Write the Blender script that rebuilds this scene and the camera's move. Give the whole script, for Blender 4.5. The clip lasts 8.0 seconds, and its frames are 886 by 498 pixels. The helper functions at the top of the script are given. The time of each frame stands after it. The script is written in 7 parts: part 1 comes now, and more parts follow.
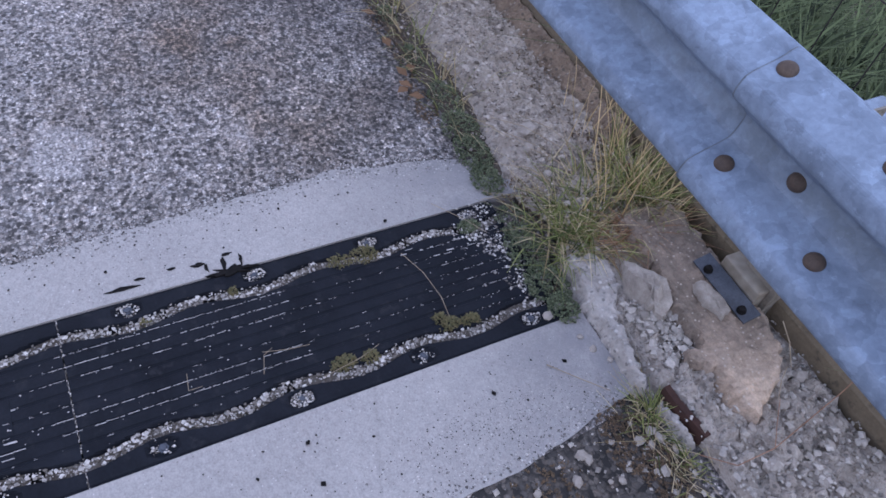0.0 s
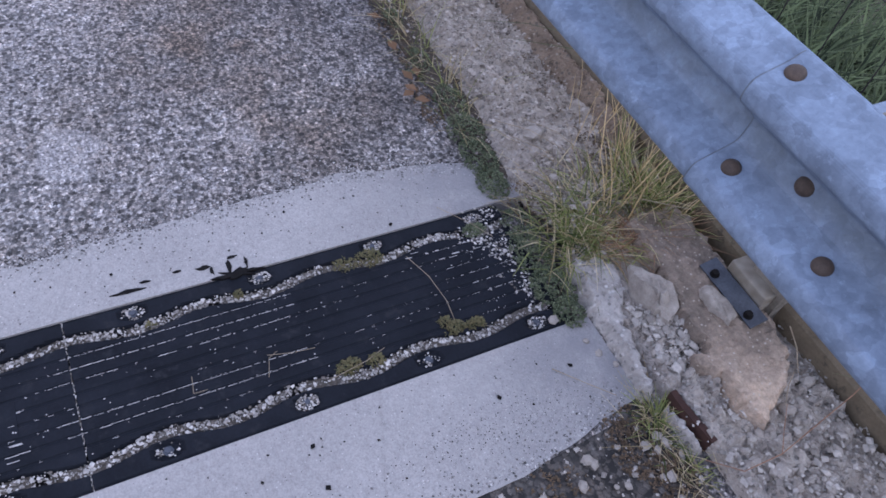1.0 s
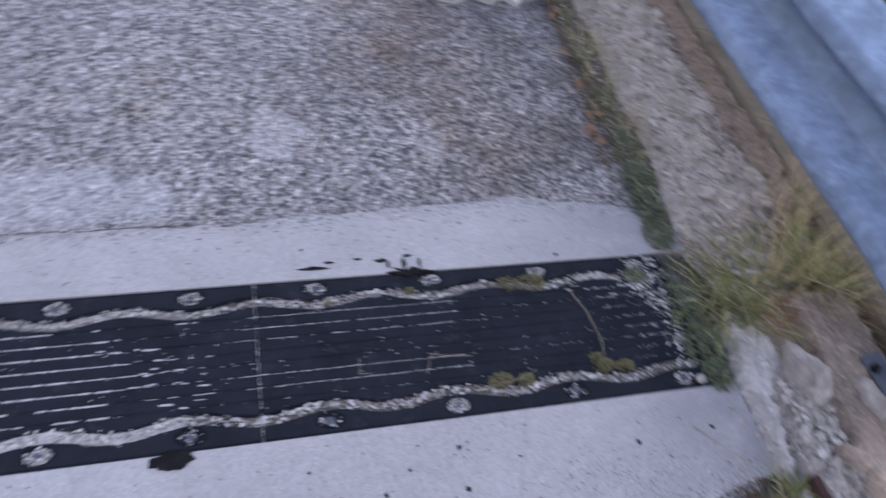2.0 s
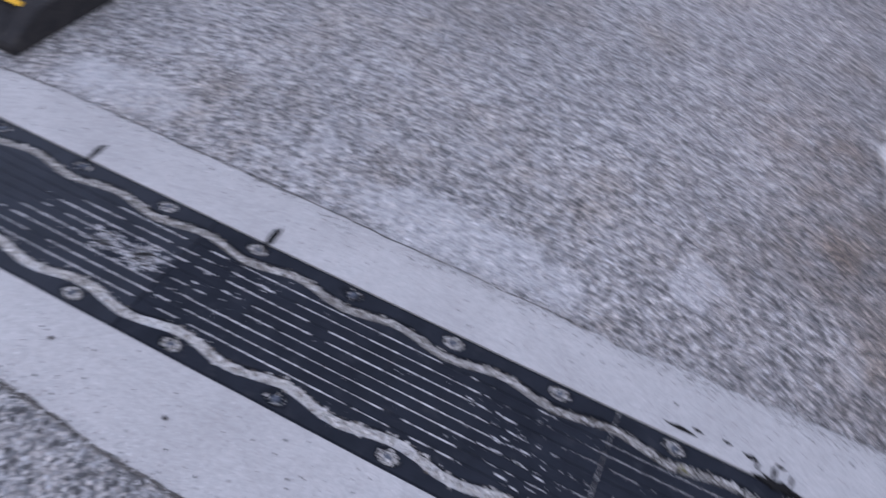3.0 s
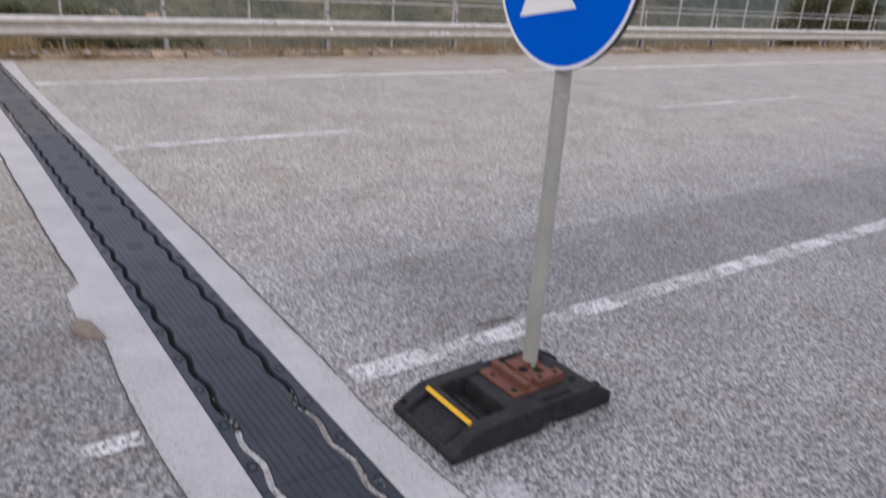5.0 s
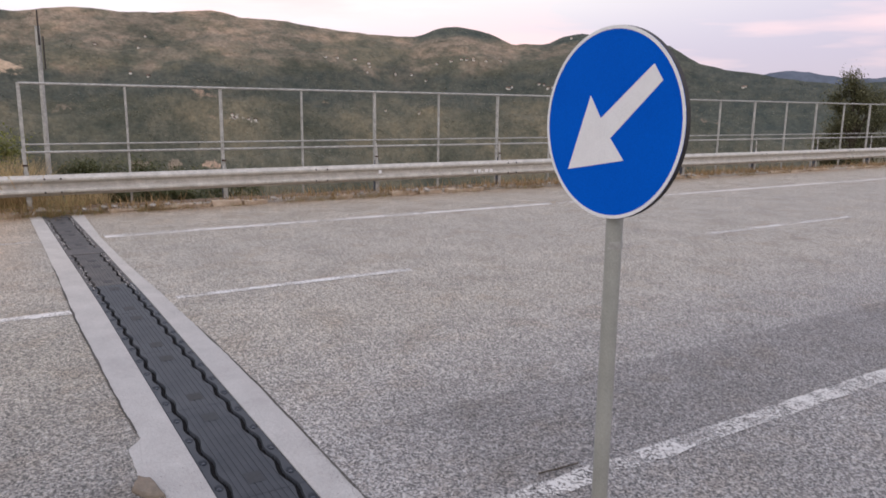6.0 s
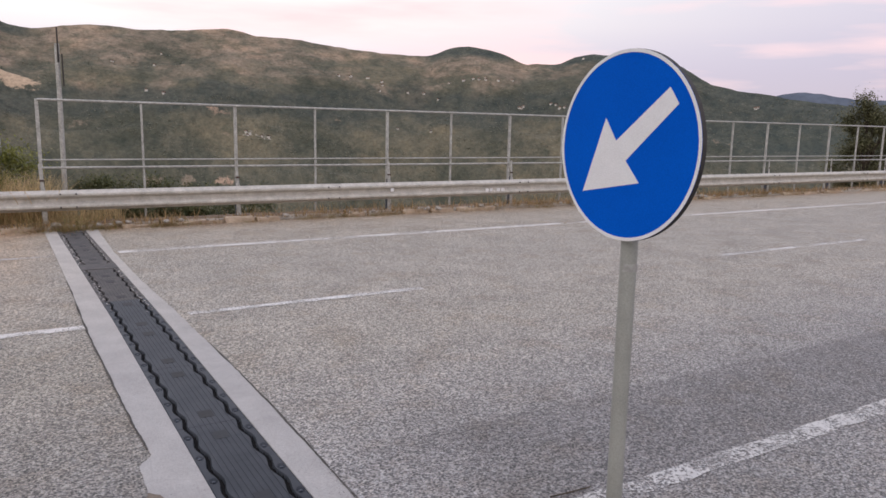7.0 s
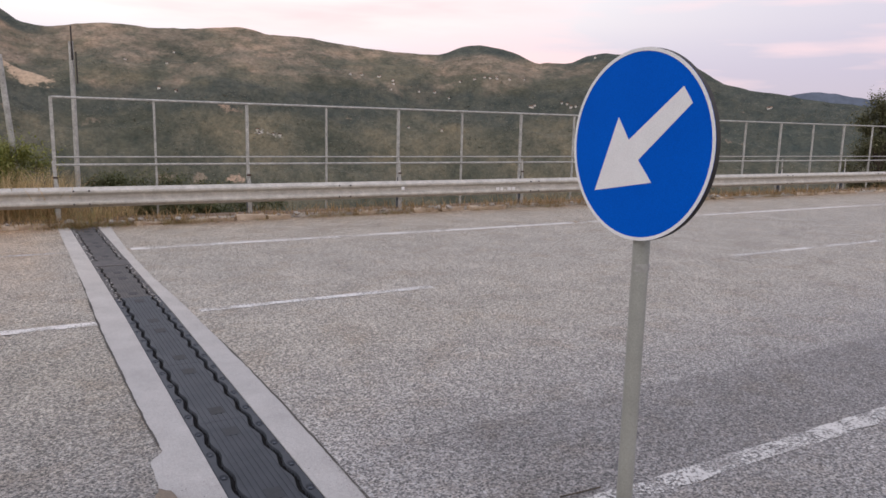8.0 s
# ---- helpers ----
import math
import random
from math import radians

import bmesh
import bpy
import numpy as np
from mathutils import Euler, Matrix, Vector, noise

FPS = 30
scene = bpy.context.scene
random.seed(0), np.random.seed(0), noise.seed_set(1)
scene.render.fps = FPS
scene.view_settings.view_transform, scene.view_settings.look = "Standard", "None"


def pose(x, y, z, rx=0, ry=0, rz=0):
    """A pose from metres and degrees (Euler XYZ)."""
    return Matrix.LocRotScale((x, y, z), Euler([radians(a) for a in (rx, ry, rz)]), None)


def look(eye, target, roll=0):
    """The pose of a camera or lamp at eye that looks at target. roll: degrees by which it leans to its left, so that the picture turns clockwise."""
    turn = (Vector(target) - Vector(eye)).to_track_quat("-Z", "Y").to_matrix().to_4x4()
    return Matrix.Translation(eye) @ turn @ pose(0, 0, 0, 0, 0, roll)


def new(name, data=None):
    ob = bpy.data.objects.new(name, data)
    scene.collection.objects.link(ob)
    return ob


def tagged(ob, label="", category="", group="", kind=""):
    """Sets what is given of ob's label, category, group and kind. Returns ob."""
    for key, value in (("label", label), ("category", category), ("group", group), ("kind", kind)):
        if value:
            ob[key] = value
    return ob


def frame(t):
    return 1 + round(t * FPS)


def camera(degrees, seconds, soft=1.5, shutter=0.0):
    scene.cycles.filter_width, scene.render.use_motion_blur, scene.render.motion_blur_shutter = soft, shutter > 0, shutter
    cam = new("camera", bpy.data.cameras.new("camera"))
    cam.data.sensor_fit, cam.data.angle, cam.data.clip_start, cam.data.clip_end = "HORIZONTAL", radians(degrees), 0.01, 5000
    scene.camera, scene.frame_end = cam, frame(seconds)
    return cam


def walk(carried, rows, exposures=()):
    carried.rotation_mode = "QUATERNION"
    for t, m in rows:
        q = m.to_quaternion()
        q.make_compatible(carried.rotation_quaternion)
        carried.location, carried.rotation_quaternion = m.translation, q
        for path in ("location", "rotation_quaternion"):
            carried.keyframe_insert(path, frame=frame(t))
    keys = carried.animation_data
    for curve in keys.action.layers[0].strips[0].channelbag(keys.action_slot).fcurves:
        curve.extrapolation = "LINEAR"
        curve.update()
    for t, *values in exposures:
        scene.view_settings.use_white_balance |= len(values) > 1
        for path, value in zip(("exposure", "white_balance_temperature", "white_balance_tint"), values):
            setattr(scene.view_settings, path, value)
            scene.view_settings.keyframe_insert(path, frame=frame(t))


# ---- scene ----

cam = camera(62.5, 8.0, soft=1.6, shutter=0.5)
PATH = [
    (0, (-0.902, 0.937, 1.26), (0.122, 0.209, -0.296), 12.4),
    (0.5, (-0.904, 0.938, 1.257), (0.129, 0.206, -0.292), 12.3),
    (1, (-0.9, 0.939, 1.257), (0.137, 0.218, -0.294), 12.1),
    (1.2, (-0.894, 0.941, 1.261), (0.141, 0.23, -0.296), 11.9),
    (2.3, (-0.883, 1.184, 1.298), (0.369, 0.91, -0.238), 14.9),
    (2.5, (-0.878, 1.21, 1.294), (0.408, 1.146, -0.236), 14.1),
    (3, (-0.902, 1.303, 1.299), (0.39, 1.682, -0.18), 12.1),
    (3.5, (-0.939, 1.39, 1.331), (0.279, 2.186, -0.042), 11.1),
    (4, (-0.951, 1.423, 1.361), (0.171, 2.497, 0.101), 10.4),
    (4.5, (-0.947, 1.452, 1.413), (0.177, 2.777, 0.422), 6.7),
    (5, (-0.962, 1.461, 1.451), (0.149, 2.963, 0.739), 3.9),
    (5.2, (-0.961, 1.465, 1.472), (0.132, 3.024, 0.857), 2.6),
    (6.3, (-0.997, 1.481, 1.528), (0.039, 3.156, 1.175), 0.8),
    (6.5, (-0.997, 1.483, 1.528), (0.033, 3.162, 1.18), 0.9),
    (6.7, (-0.995, 1.489, 1.528), (0.033, 3.17, 1.187), 1.1),
    (7, (-1.001, 1.486, 1.532), (0.024, 3.171, 1.201), 1.2),
    (7.5, (-1.006, 1.491, 1.528), (0.008, 3.183, 1.198), 1.3),
    (8, (-1.002, 1.49, 1.531), (-0.001, 3.189, 1.196), 1.4),
]
EXPOSURES = [(0, 0.12, 5500, 8), (1.2, 0.12, 5550, 8), (2.5, 0.16, 5650, 6), (3.5, 0.16, 5850, 3.5), (4.5, 0.26, 6350, 2), (5.2, 0.20, 6600, 2.5), (6.5, -0.02, 6800, 3.5), (8, -0.04, 6800, 3.5)]
walk(cam, [(t, look(eye, target, roll)) for t, eye, target, roll in PATH], EXPOSURES)

# ---- sky and light ----
SUN_ELEVATION, SUN_AZIMUTH = radians(7), radians(235)
world = bpy.data.worlds.new("dusk_sky")
scene.world = world
world.use_nodes = True
wn, wl = world.node_tree.nodes, world.node_tree.links
wn.clear()
w_out, w_bg = wn.new("ShaderNodeOutputWorld"), wn.new("ShaderNodeBackground")
w_sky = wn.new("ShaderNodeTexSky")
w_sky.sky_type, w_sky.sun_disc = "NISHITA", False
w_sky.sun_elevation, w_sky.sun_rotation = SUN_ELEVATION, SUN_AZIMUTH
w_sky.altitude = 600
w_tc, w_sep, w_ramp = wn.new("ShaderNodeTexCoord"), wn.new("ShaderNodeSeparateXYZ"), wn.new("ShaderNodeValToRGB")
w_cloud, w_map, w_cramp, w_mix, w_add = (wn.new("ShaderNodeTexNoise"), wn.new("ShaderNodeMapping"), wn.new("ShaderNodeValToRGB"),
                                         wn.new("ShaderNodeMix"), wn.new("ShaderNodeMix"))
wl.new(w_tc.outputs["Generated"], w_sep.inputs[0])
wl.new(w_sep.outputs["Z"], w_ramp.inputs[0])
# thin evening haze: rosy near the horizon, pale and bluish higher up
stops = ((0.0, (0.50, 0.47, 0.62)), (0.07, (0.62, 0.53, 0.70)), (0.13, (0.87, 0.78, 0.83)), (0.22, (0.91, 0.88, 0.92)), (0.5, (0.62, 0.68, 0.86)), (1.0, (0.50, 0.60, 0.86)))
for k, (at, col) in enumerate(stops):
    e = w_ramp.color_ramp.elements[k] if k < 2 else w_ramp.color_ramp.elements.new(at)
    e.position, e.color = at, (*col, 1)
w_map.inputs["Scale"].default_value = (2.0, 2.0, 14.0)
w_map.inputs["Rotation"].default_value = (0.12, 0.10, 0)
wl.new(w_tc.outputs["Generated"], w_map.inputs[0])
wl.new(w_map.outputs[0], w_cloud.inputs["Vector"])
w_cloud.inputs["Scale"].default_value, w_cloud.inputs["Detail"].default_value = 1.6, 5
w_cramp.color_ramp.elements[0].position, w_cramp.color_ramp.elements[1].position = 0.45, 0.72
wl.new(w_cloud.outputs["Fac"], w_cramp.inputs[0])
w_mix.data_type = "RGBA"
w_mix.inputs["B"].default_value = (0.93, 0.60, 0.67, 1)
wl.new(w_cramp.outputs[0], w_mix.inputs["Factor"])
# the evening side of the sky is deeper pink
w_side, w_sramp, w_rose = wn.new("ShaderNodeVectorMath"), wn.new("ShaderNodeValToRGB"), wn.new("ShaderNodeMix")
w_side.operation = "DOT_PRODUCT"
w_side.inputs[1].default_value = (0.97, 0.24, -0.9)
wl.new(w_tc.outputs["Generated"], w_side.inputs[0])
wl.new(w_side.outputs["Value"], w_sramp.inputs[0])
w_sramp.color_ramp.elements[0].position, w_sramp.color_ramp.elements[1].position = 0.52, 0.95
w_rose.data_type = "RGBA"
w_rose.inputs["B"].default_value = (0.41, 0.345, 0.525, 1)
wl.new(w_sramp.outputs[0], w_rose.inputs["Factor"])
wl.new(w_ramp.outputs[0], w_rose.inputs["A"])
wl.new(w_rose.outputs["Result"], w_mix.inputs["A"])
w_add.data_type, w_add.blend_type = "RGBA", "ADD"
w_add.inputs["Factor"].default_value = 0.02
wl.new(w_mix.outputs["Result"], w_add.inputs["A"])
wl.new(w_sky.outputs[0], w_add.inputs["B"])
wl.new(w_add.outputs["Result"], w_bg.inputs["Color"])
w_bg.inputs["Strength"].default_value = 1.25
wl.new(w_bg.outputs[0], w_out.inputs["Surface"])

sun = new("sun", bpy.data.lights.new("sun", "SUN"))
sun.data.energy, sun.data.angle, sun.data.color = 0.5, radians(25), (1.0, 0.90, 0.84)
sun.matrix_world = look((0, 0, 50), (0 - 30 * math.sin(SUN_AZIMUTH), 0 - 30 * math.cos(SUN_AZIMUTH), 12))

# ---- materials ----
def material(name, metallic=0.0, rough=0.8, specular=0.5):
    m = bpy.data.materials.new(name)
    m.use_nodes = True
    b = m.node_tree.nodes["Principled BSDF"]
    b.inputs["Metallic"].default_value, b.inputs["Roughness"].default_value = metallic, rough
    b.inputs["Specular IOR Level"].default_value = specular
    return m, m.node_tree.nodes, m.node_tree.links, b


def coords(n, l, scale=(1, 1, 1)):
    tc, mp = n.new("ShaderNodeTexCoord"), n.new("ShaderNodeMapping")
    mp.inputs["Scale"].default_value = scale
    l.new(tc.outputs["Object"], mp.inputs[0])
    return mp.outputs[0]


def noise_tex(n, l, co, scale, detail=4, rough=0.6):
    t = n.new("ShaderNodeTexNoise")
    t.inputs["Scale"].default_value, t.inputs["Detail"].default_value, t.inputs["Roughness"].default_value = scale, detail, rough
    l.new(co, t.inputs["Vector"])
    return t.outputs["Fac"]


def voronoi(n, l, co, scale, feature="F1", out="Distance"):
    t = n.new("ShaderNodeTexVoronoi")
    t.feature = feature
    t.inputs["Scale"].default_value = scale
    l.new(co, t.inputs["Vector"])
    return t.outputs[out]


def ramp(n, l, fac, stops, smooth=False):
    r = n.new("ShaderNodeValToRGB")
    if smooth:
        r.color_ramp.interpolation = "EASE"
    for k, (at, col) in enumerate(stops):
        e = r.color_ramp.elements[k] if k < 2 else r.color_ramp.elements.new(at)
        e.position = at
        e.color = (*col, 1) if hasattr(col, "__len__") else (col, col, col, 1)
    l.new(fac, r.inputs[0])
    return r.outputs[0]


def mix(n, l, fac, a, b, mode="MIX"):
    x = n.new("ShaderNodeMix")
    x.data_type, x.blend_type = "RGBA", mode
    for sock, v in (("Factor", fac), ("A", a), ("B", b)):
        if hasattr(v, "is_output"):
            l.new(v, x.inputs[sock])
        else:
            x.inputs[sock].default_value = v if sock == "Factor" else (*v, 1)
    return x.outputs["Result"]


def bump(n, l, b, height, strength, distance, before=None):
    x = n.new("ShaderNodeBump")
    x.inputs["Strength"].default_value, x.inputs["Distance"].default_value = strength, distance
    l.new(height, x.inputs["Height"])
    if before:
        l.new(before, x.inputs["Normal"])
    l.new(x.outputs[0], b.inputs["Normal"])
    return x.outputs[0]


def plain(name, c1, c2, scale=8.0, rough=0.8, metallic=0.0, fine=120.0, depth=0.002, strength=0.5, c3=None, specular=0.4, specks=None):
    """A surface with two scales of variation: broad stains and fine grain."""
    m, n, l, b = material(name, metallic, rough, specular)
    co = coords(n, l)
    col = mix(n, l, ramp(n, l, noise_tex(n, l, co, scale, 5), ((0.3, 0.0), (0.7, 1.0))), c1, c2)
    grain = noise_tex(n, l, co, fine, 3, 0.7)
    col = mix(n, l, 0.5, col, ramp(n, l, grain, ((0.25, 0.62), (0.75, 1.3))), "MULTIPLY")
    if c3:
        col = mix(n, l, ramp(n, l, noise_tex(n, l, co, scale * 2.7, 6, 0.7), ((0.56, 0.0), (0.68, 1.0))), col, c3)
    if specks:
        # small stones of the aggregate showing through, some pale and some dark
        per, pale = specks
        near = voronoi(n, l, co, per, "F1", "Distance")
        pick = n.new("ShaderNodeSeparateColor")
        l.new(voronoi(n, l, co, per, "F1", "Color"), pick.inputs[0])
        spot = ramp(n, l, near, ((0.28, 1.0), (0.42, 0.0)))
        lit = ramp(n, l, pick.outputs[0], ((0.62, 0.0), (0.72, 0.9)))
        dim = ramp(n, l, pick.outputs[1], ((0.70, 0.0), (0.78, 0.8)))
        col = mix(n, l, mix(n, l, 1.0, spot, lit, "MULTIPLY"), col, pale)
        col = mix(n, l, mix(n, l, 1.0, spot, dim, "MULTIPLY"), col, tuple(v * 0.3 for v in pale))
    l.new(col, b.inputs["Base Color"])
    bump(n, l, b, grain, strength, depth)
    return m


def asphalt_material(name, light, dark, stone=75.0, patch=None, warm=0.5, smears=None):
    """Worn asphalt: pale chippings standing out of a darker binder."""
    m, n, l, b = material(name, 0, 0.58, 0.5)
    co = coords(n, l)
    wob = n.new("ShaderNodeVectorMath")
    wob.operation = "ADD"
    nt = n.new("ShaderNodeTexNoise")
    nt.inputs["Scale"].default_value, nt.inputs["Detail"].default_value = stone * 1.3, 2
    l.new(co, nt.inputs["Vector"])
    sc = n.new("ShaderNodeVectorMath")
    sc.operation = "SCALE"
    sc.inputs["Scale"].default_value = 0.011
    l.new(nt.outputs["Color"], sc.inputs[0])
    l.new(co, wob.inputs[0])
    l.new(sc.outputs[0], wob.inputs[1])
    pos = wob.outputs[0]
    cell = voronoi(n, l, pos, stone, "F1", "Color")
    sep = n.new("ShaderNodeSeparateColor")
    l.new(cell, sep.inputs[0])
    tone = ramp(n, l, sep.outputs[0], ((0.0, dark), (0.16, dark), (0.30, tuple(v * 0.66 for v in light)), (0.75, light), (1.0, tuple(min(1, v * 1.22) for v in light))))
    tint = ramp(n, l, sep.outputs[1], ((0.0, (1.05, 0.97, 0.90)), (0.6, (1, 1, 1)), (1.0, (0.92, 0.97, 1.06))))
    tone = mix(n, l, warm, tone, tint, "MULTIPLY")
    round_ = voronoi(n, l, pos, stone, "F1", "Distance")
    col = mix(n, l, ramp(n, l, round_, ((0.54, 0.0), (0.76, 0.9))), tone, dark)
    if smears:
        # pits where chippings have broken out, down to the dark binder
        pit = n.new("ShaderNodeSeparateColor")
        l.new(voronoi(n, l, pos, stone * 0.62, "F1", "Color"), pit.inputs[0])
        gone = ramp(n, l, pit.outputs[2], ((0.29, 1.0), (0.36, 0.0)))
        inside = ramp(n, l, voronoi(n, l, pos, stone * 0.62, "F1", "Distance"), ((0.36, 1.0), (0.52, 0.0)))
        col = mix(n, l, mix(n, l, 1.0, gone, inside, "MULTIPLY"), col, tuple(v * 0.45 for v in dark))
    broad = noise_tex(n, l, co, 1.7, 6, 0.65)
    col = mix(n, l, 0.8, col, ramp(n, l, broad, ((0.30, 0.74), (0.72, 1.16))), "MULTIPLY")
    clump = noise_tex(n, l, co, stone * 0.33, 3, 0.6)
    col = mix(n, l, 0.38, col, ramp(n, l, clump, ((0.36, 0.50), (0.50, 0.98), (0.66, 1.42))), "MULTIPLY")
    coarse = noise_tex(n, l, co, 32, 3, 0.65)
    col = mix(n, l, 0.64, col, ramp(n, l, coarse, ((0.34, 0.60), (0.52, 1.0), (0.66, 1.32))), "MULTIPLY")
    earthy = ramp(n, l, noise_tex(n, l, co, 2.3, 6, 0.7), ((0.50, 0.0), (0.66, 0.5)))
    col = mix(n, l, earthy, col, mix(n, l, 1.0, col, (0.80, 0.70, 0.58), "MULTIPLY"))
    fleck = noise_tex(n, l, co, 260, 2)
    col = mix(n, l, 0.32, col, ramp(n, l, fleck, ((0.34, 0.62), (0.5, 0.98), (0.66, 1.42))), "MULTIPLY")
    if patch:
        where = ramp(n, l, noise_tex(n, l, co, 3.1, 4, 0.7), ((0.60, 0.0), (0.66, 1.0)))
        col = mix(n, l, where, col, mix(n, l, 0.35, patch, col))
    if smears:
        # thin mortar smears worn into the chippings beside the joint
        sx = n.new("ShaderNodeSeparateXYZ")
        l.new(co, sx.inputs[0])
        band = ramp(n, l, sx.outputs["X"], ((0.15, 0.0), (0.24, 1.0), (0.38, 0.75), (0.75, 0.0)))
        far = n.new("ShaderNodeMapRange")
        far.inputs["From Min"].default_value, far.inputs["From Max"].default_value = 3.2, 2.6
        l.new(sx.outputs["Y"], far.inputs["Value"])
        close = n.new("ShaderNodeMapRange")
        close.inputs["From Min"].default_value, close.inputs["From Max"].default_value = 1.1, 1.4
        l.new(sx.outputs["Y"], close.inputs["Value"])
        band = mix(n, l, 1.0, mix(n, l, 1.0, band, far.outputs[0], "MULTIPLY"), close.outputs[0], "MULTIPLY")
        spot = ramp(n, l, noise_tex(n, l, co, 4.2, 5, 0.6), ((0.54, 0.0), (0.62, 0.8)))
        broken = ramp(n, l, noise_tex(n, l, co, 60, 3, 0.6), ((0.36, 0.25), (0.46, 1.0)))
        where = mix(n, l, 1.0, mix(n, l, 1.0, band, spot, "MULTIPLY"), broken, "MULTIPLY")
        col = mix(n, l, where, col, smears)
        ragged = noise_tex(n, l, co, 17, 5, 0.65)
        for px, py, rx, ry, cover in ((0.47, 1.05, 0.085, 0.065, 0.6), (0.40, 0.66, 0.05, 0.035, 0.55), (0.285, 1.62, 0.10, 0.31, 0.5), (0.30, 2.62, 0.085, 0.20, 0.45)):
            shift, squash, reach = n.new("ShaderNodeVectorMath"), n.new("ShaderNodeVectorMath"), n.new("ShaderNodeVectorMath")
            shift.operation, squash.operation, reach.operation = "SUBTRACT", "MULTIPLY", "LENGTH"
            shift.inputs[1].default_value = (px, py, 0)
            squash.inputs[1].default_value = (1 / rx, 1 / ry, 0)
            l.new(co, shift.inputs[0])
            l.new(shift.outputs[0], squash.inputs[0])
            l.new(squash.outputs[0], reach.inputs[0])
            uneven = n.new("ShaderNodeMath")
            uneven.operation = "MULTIPLY_ADD"
            uneven.inputs[1].default_value = 1.5
            l.new(ragged, uneven.inputs[0])
            l.new(reach.outputs["Value"], uneven.inputs[2])
            lone = ramp(n, l, uneven.outputs[0], ((0.0, cover), (0.79, cover), (0.94, 0.0)))
            # the ramp ends at one, so the distance is halved before it
            half = n.new("ShaderNodeMath")
            half.operation = "MULTIPLY"
            half.inputs[1].default_value = 0.5
            l.new(uneven.outputs[0], half.inputs[0])
            l.new(half.outputs[0], lone.node.inputs[0])
            col = mix(n, l, mix(n, l, 1.0, lone, broken, "MULTIPLY"), col, smears)
        # washed-in dirt of the gutter along the kerb
        def span(sock, a, c):
            r = n.new("ShaderNodeMapRange")
            r.inputs["From Min"].default_value, r.inputs["From Max"].default_value = a, c
            l.new(sock, r.inputs["Value"])
            return r.outputs[0]

        gutter = span(sx.outputs["Y"], 0.98, 0.32)
        dirty = ramp(n, l, noise_tex(n, l, co, 5.0, 6, 0.7), ((0.36, 0.0), (0.56, 0.75)))
        col = mix(n, l, mix(n, l, 1.0, gutter, dirty, "MULTIPLY"), col, mix(n, l, 1.0, col, (0.40, 0.375, 0.36), "MULTIPLY"))
        # chippings broken out by frost along the kerb
        frost = ramp(n, l, noise_tex(n, l, co, 125, 3, 0.65), ((0.36, 0.44), (0.48, 1.0), (0.62, 1.52)))
        col = mix(n, l, span(sx.outputs["Y"], 1.7, 0.9), col, mix(n, l, 1.0, col, frost, "MULTIPLY"))
        # small bright chips and black pin holes among them
        chip = n.new("ShaderNodeSeparateColor")
        l.new(voronoi(n, l, pos, 230, "F1", "Color"), chip.inputs[0])
        glint = ramp(n, l, chip.outputs[0], ((0.0, 0.45), (0.14, 0.62), (0.22, 1.0), (0.80, 1.0), (0.86, 1.5), (1.0, 1.75)))
        col = mix(n, l, span(sx.outputs["Y"], 2.2, 1.1), col, mix(n, l, 1.0, col, glint, "MULTIPLY"))
        # falloff of brightness towards the kerb, painted into the colour
        col = mix(n, l, span(sx.outputs["Y"], 1.5, 1.0), col, mix(n, l, 1.0, col, (0.90, 0.88, 0.87), "MULTIPLY"))
        # the lanes on the other side of the joint are darker
        beyond = mix(n, l, 1.0, span(sx.outputs["X"], -0.35, -0.5), mix(n, l, 1.0, span(sx.outputs["Y"], 2.4, 3.6), span(sx.outputs["Y"], 8.5, 6.0), "MULTIPLY"), "MULTIPLY")
        col = mix(n, l, beyond, col, mix(n, l, 1.0, col, (0.85, 0.845, 0.83), "MULTIPLY"))
        # lens falloff painted in: paler beside the joint, darker farther along the shoulder
        side = ramp(n, l, span(sx.outputs["X"], -1.0, 2.0), ((0.16, 0.84), (0.37, 1.06), (0.45, 0.99), (0.56, 0.93), (0.70, 0.86)))
        shoulder = mix(n, l, 1.0, span(sx.outputs["Y"], 1.1, 1.7), span(sx.outputs["Y"], 5.2, 4.3), "MULTIPLY")
        col = mix(n, l, shoulder, col, mix(n, l, 1.0, col, side, "MULTIPLY"))
        for px, py, reach, stain in ((1.08, 0.30, 0.40, (0.56, 0.58, 0.66)), (0.78, 0.66, 0.34, (0.62, 0.51, 0.41)), (1.25, 0.80, 0.30, (0.62, 0.52, 0.43)), (0.42, 0.55, 0.22, (0.72, 0.62, 0.52)), (-1.7, 12.35, 1.0, (0.72, 0.58, 0.45)), (1.6, 12.75, 0.7, (0.80, 0.68, 0.56))):
            at = n.new("ShaderNodeVectorMath")
            at.operation = "DISTANCE"
            at.inputs[1].default_value = (px, py, 0)
            l.new(co, at.inputs[0])
            blot = mix(n, l, 1.0, span(at.outputs["Value"], reach, reach * 0.3), ramp(n, l, noise_tex(n, l, co, 9, 6, 0.7), ((0.38, 0.0), (0.58, 0.75))), "MULTIPLY")
            col = mix(n, l, blot, col, mix(n, l, 1.0, col, stain, "MULTIPLY"))
        # driven lanes paler than the shoulder: wear and dust, with grazing sheen painted in
        col = mix(n, l, span(sx.outputs["Y"], 4.3, 6.2), col, mix(n, l, 1.0, col, (1.22, 1.165, 1.03), "MULTIPLY"))
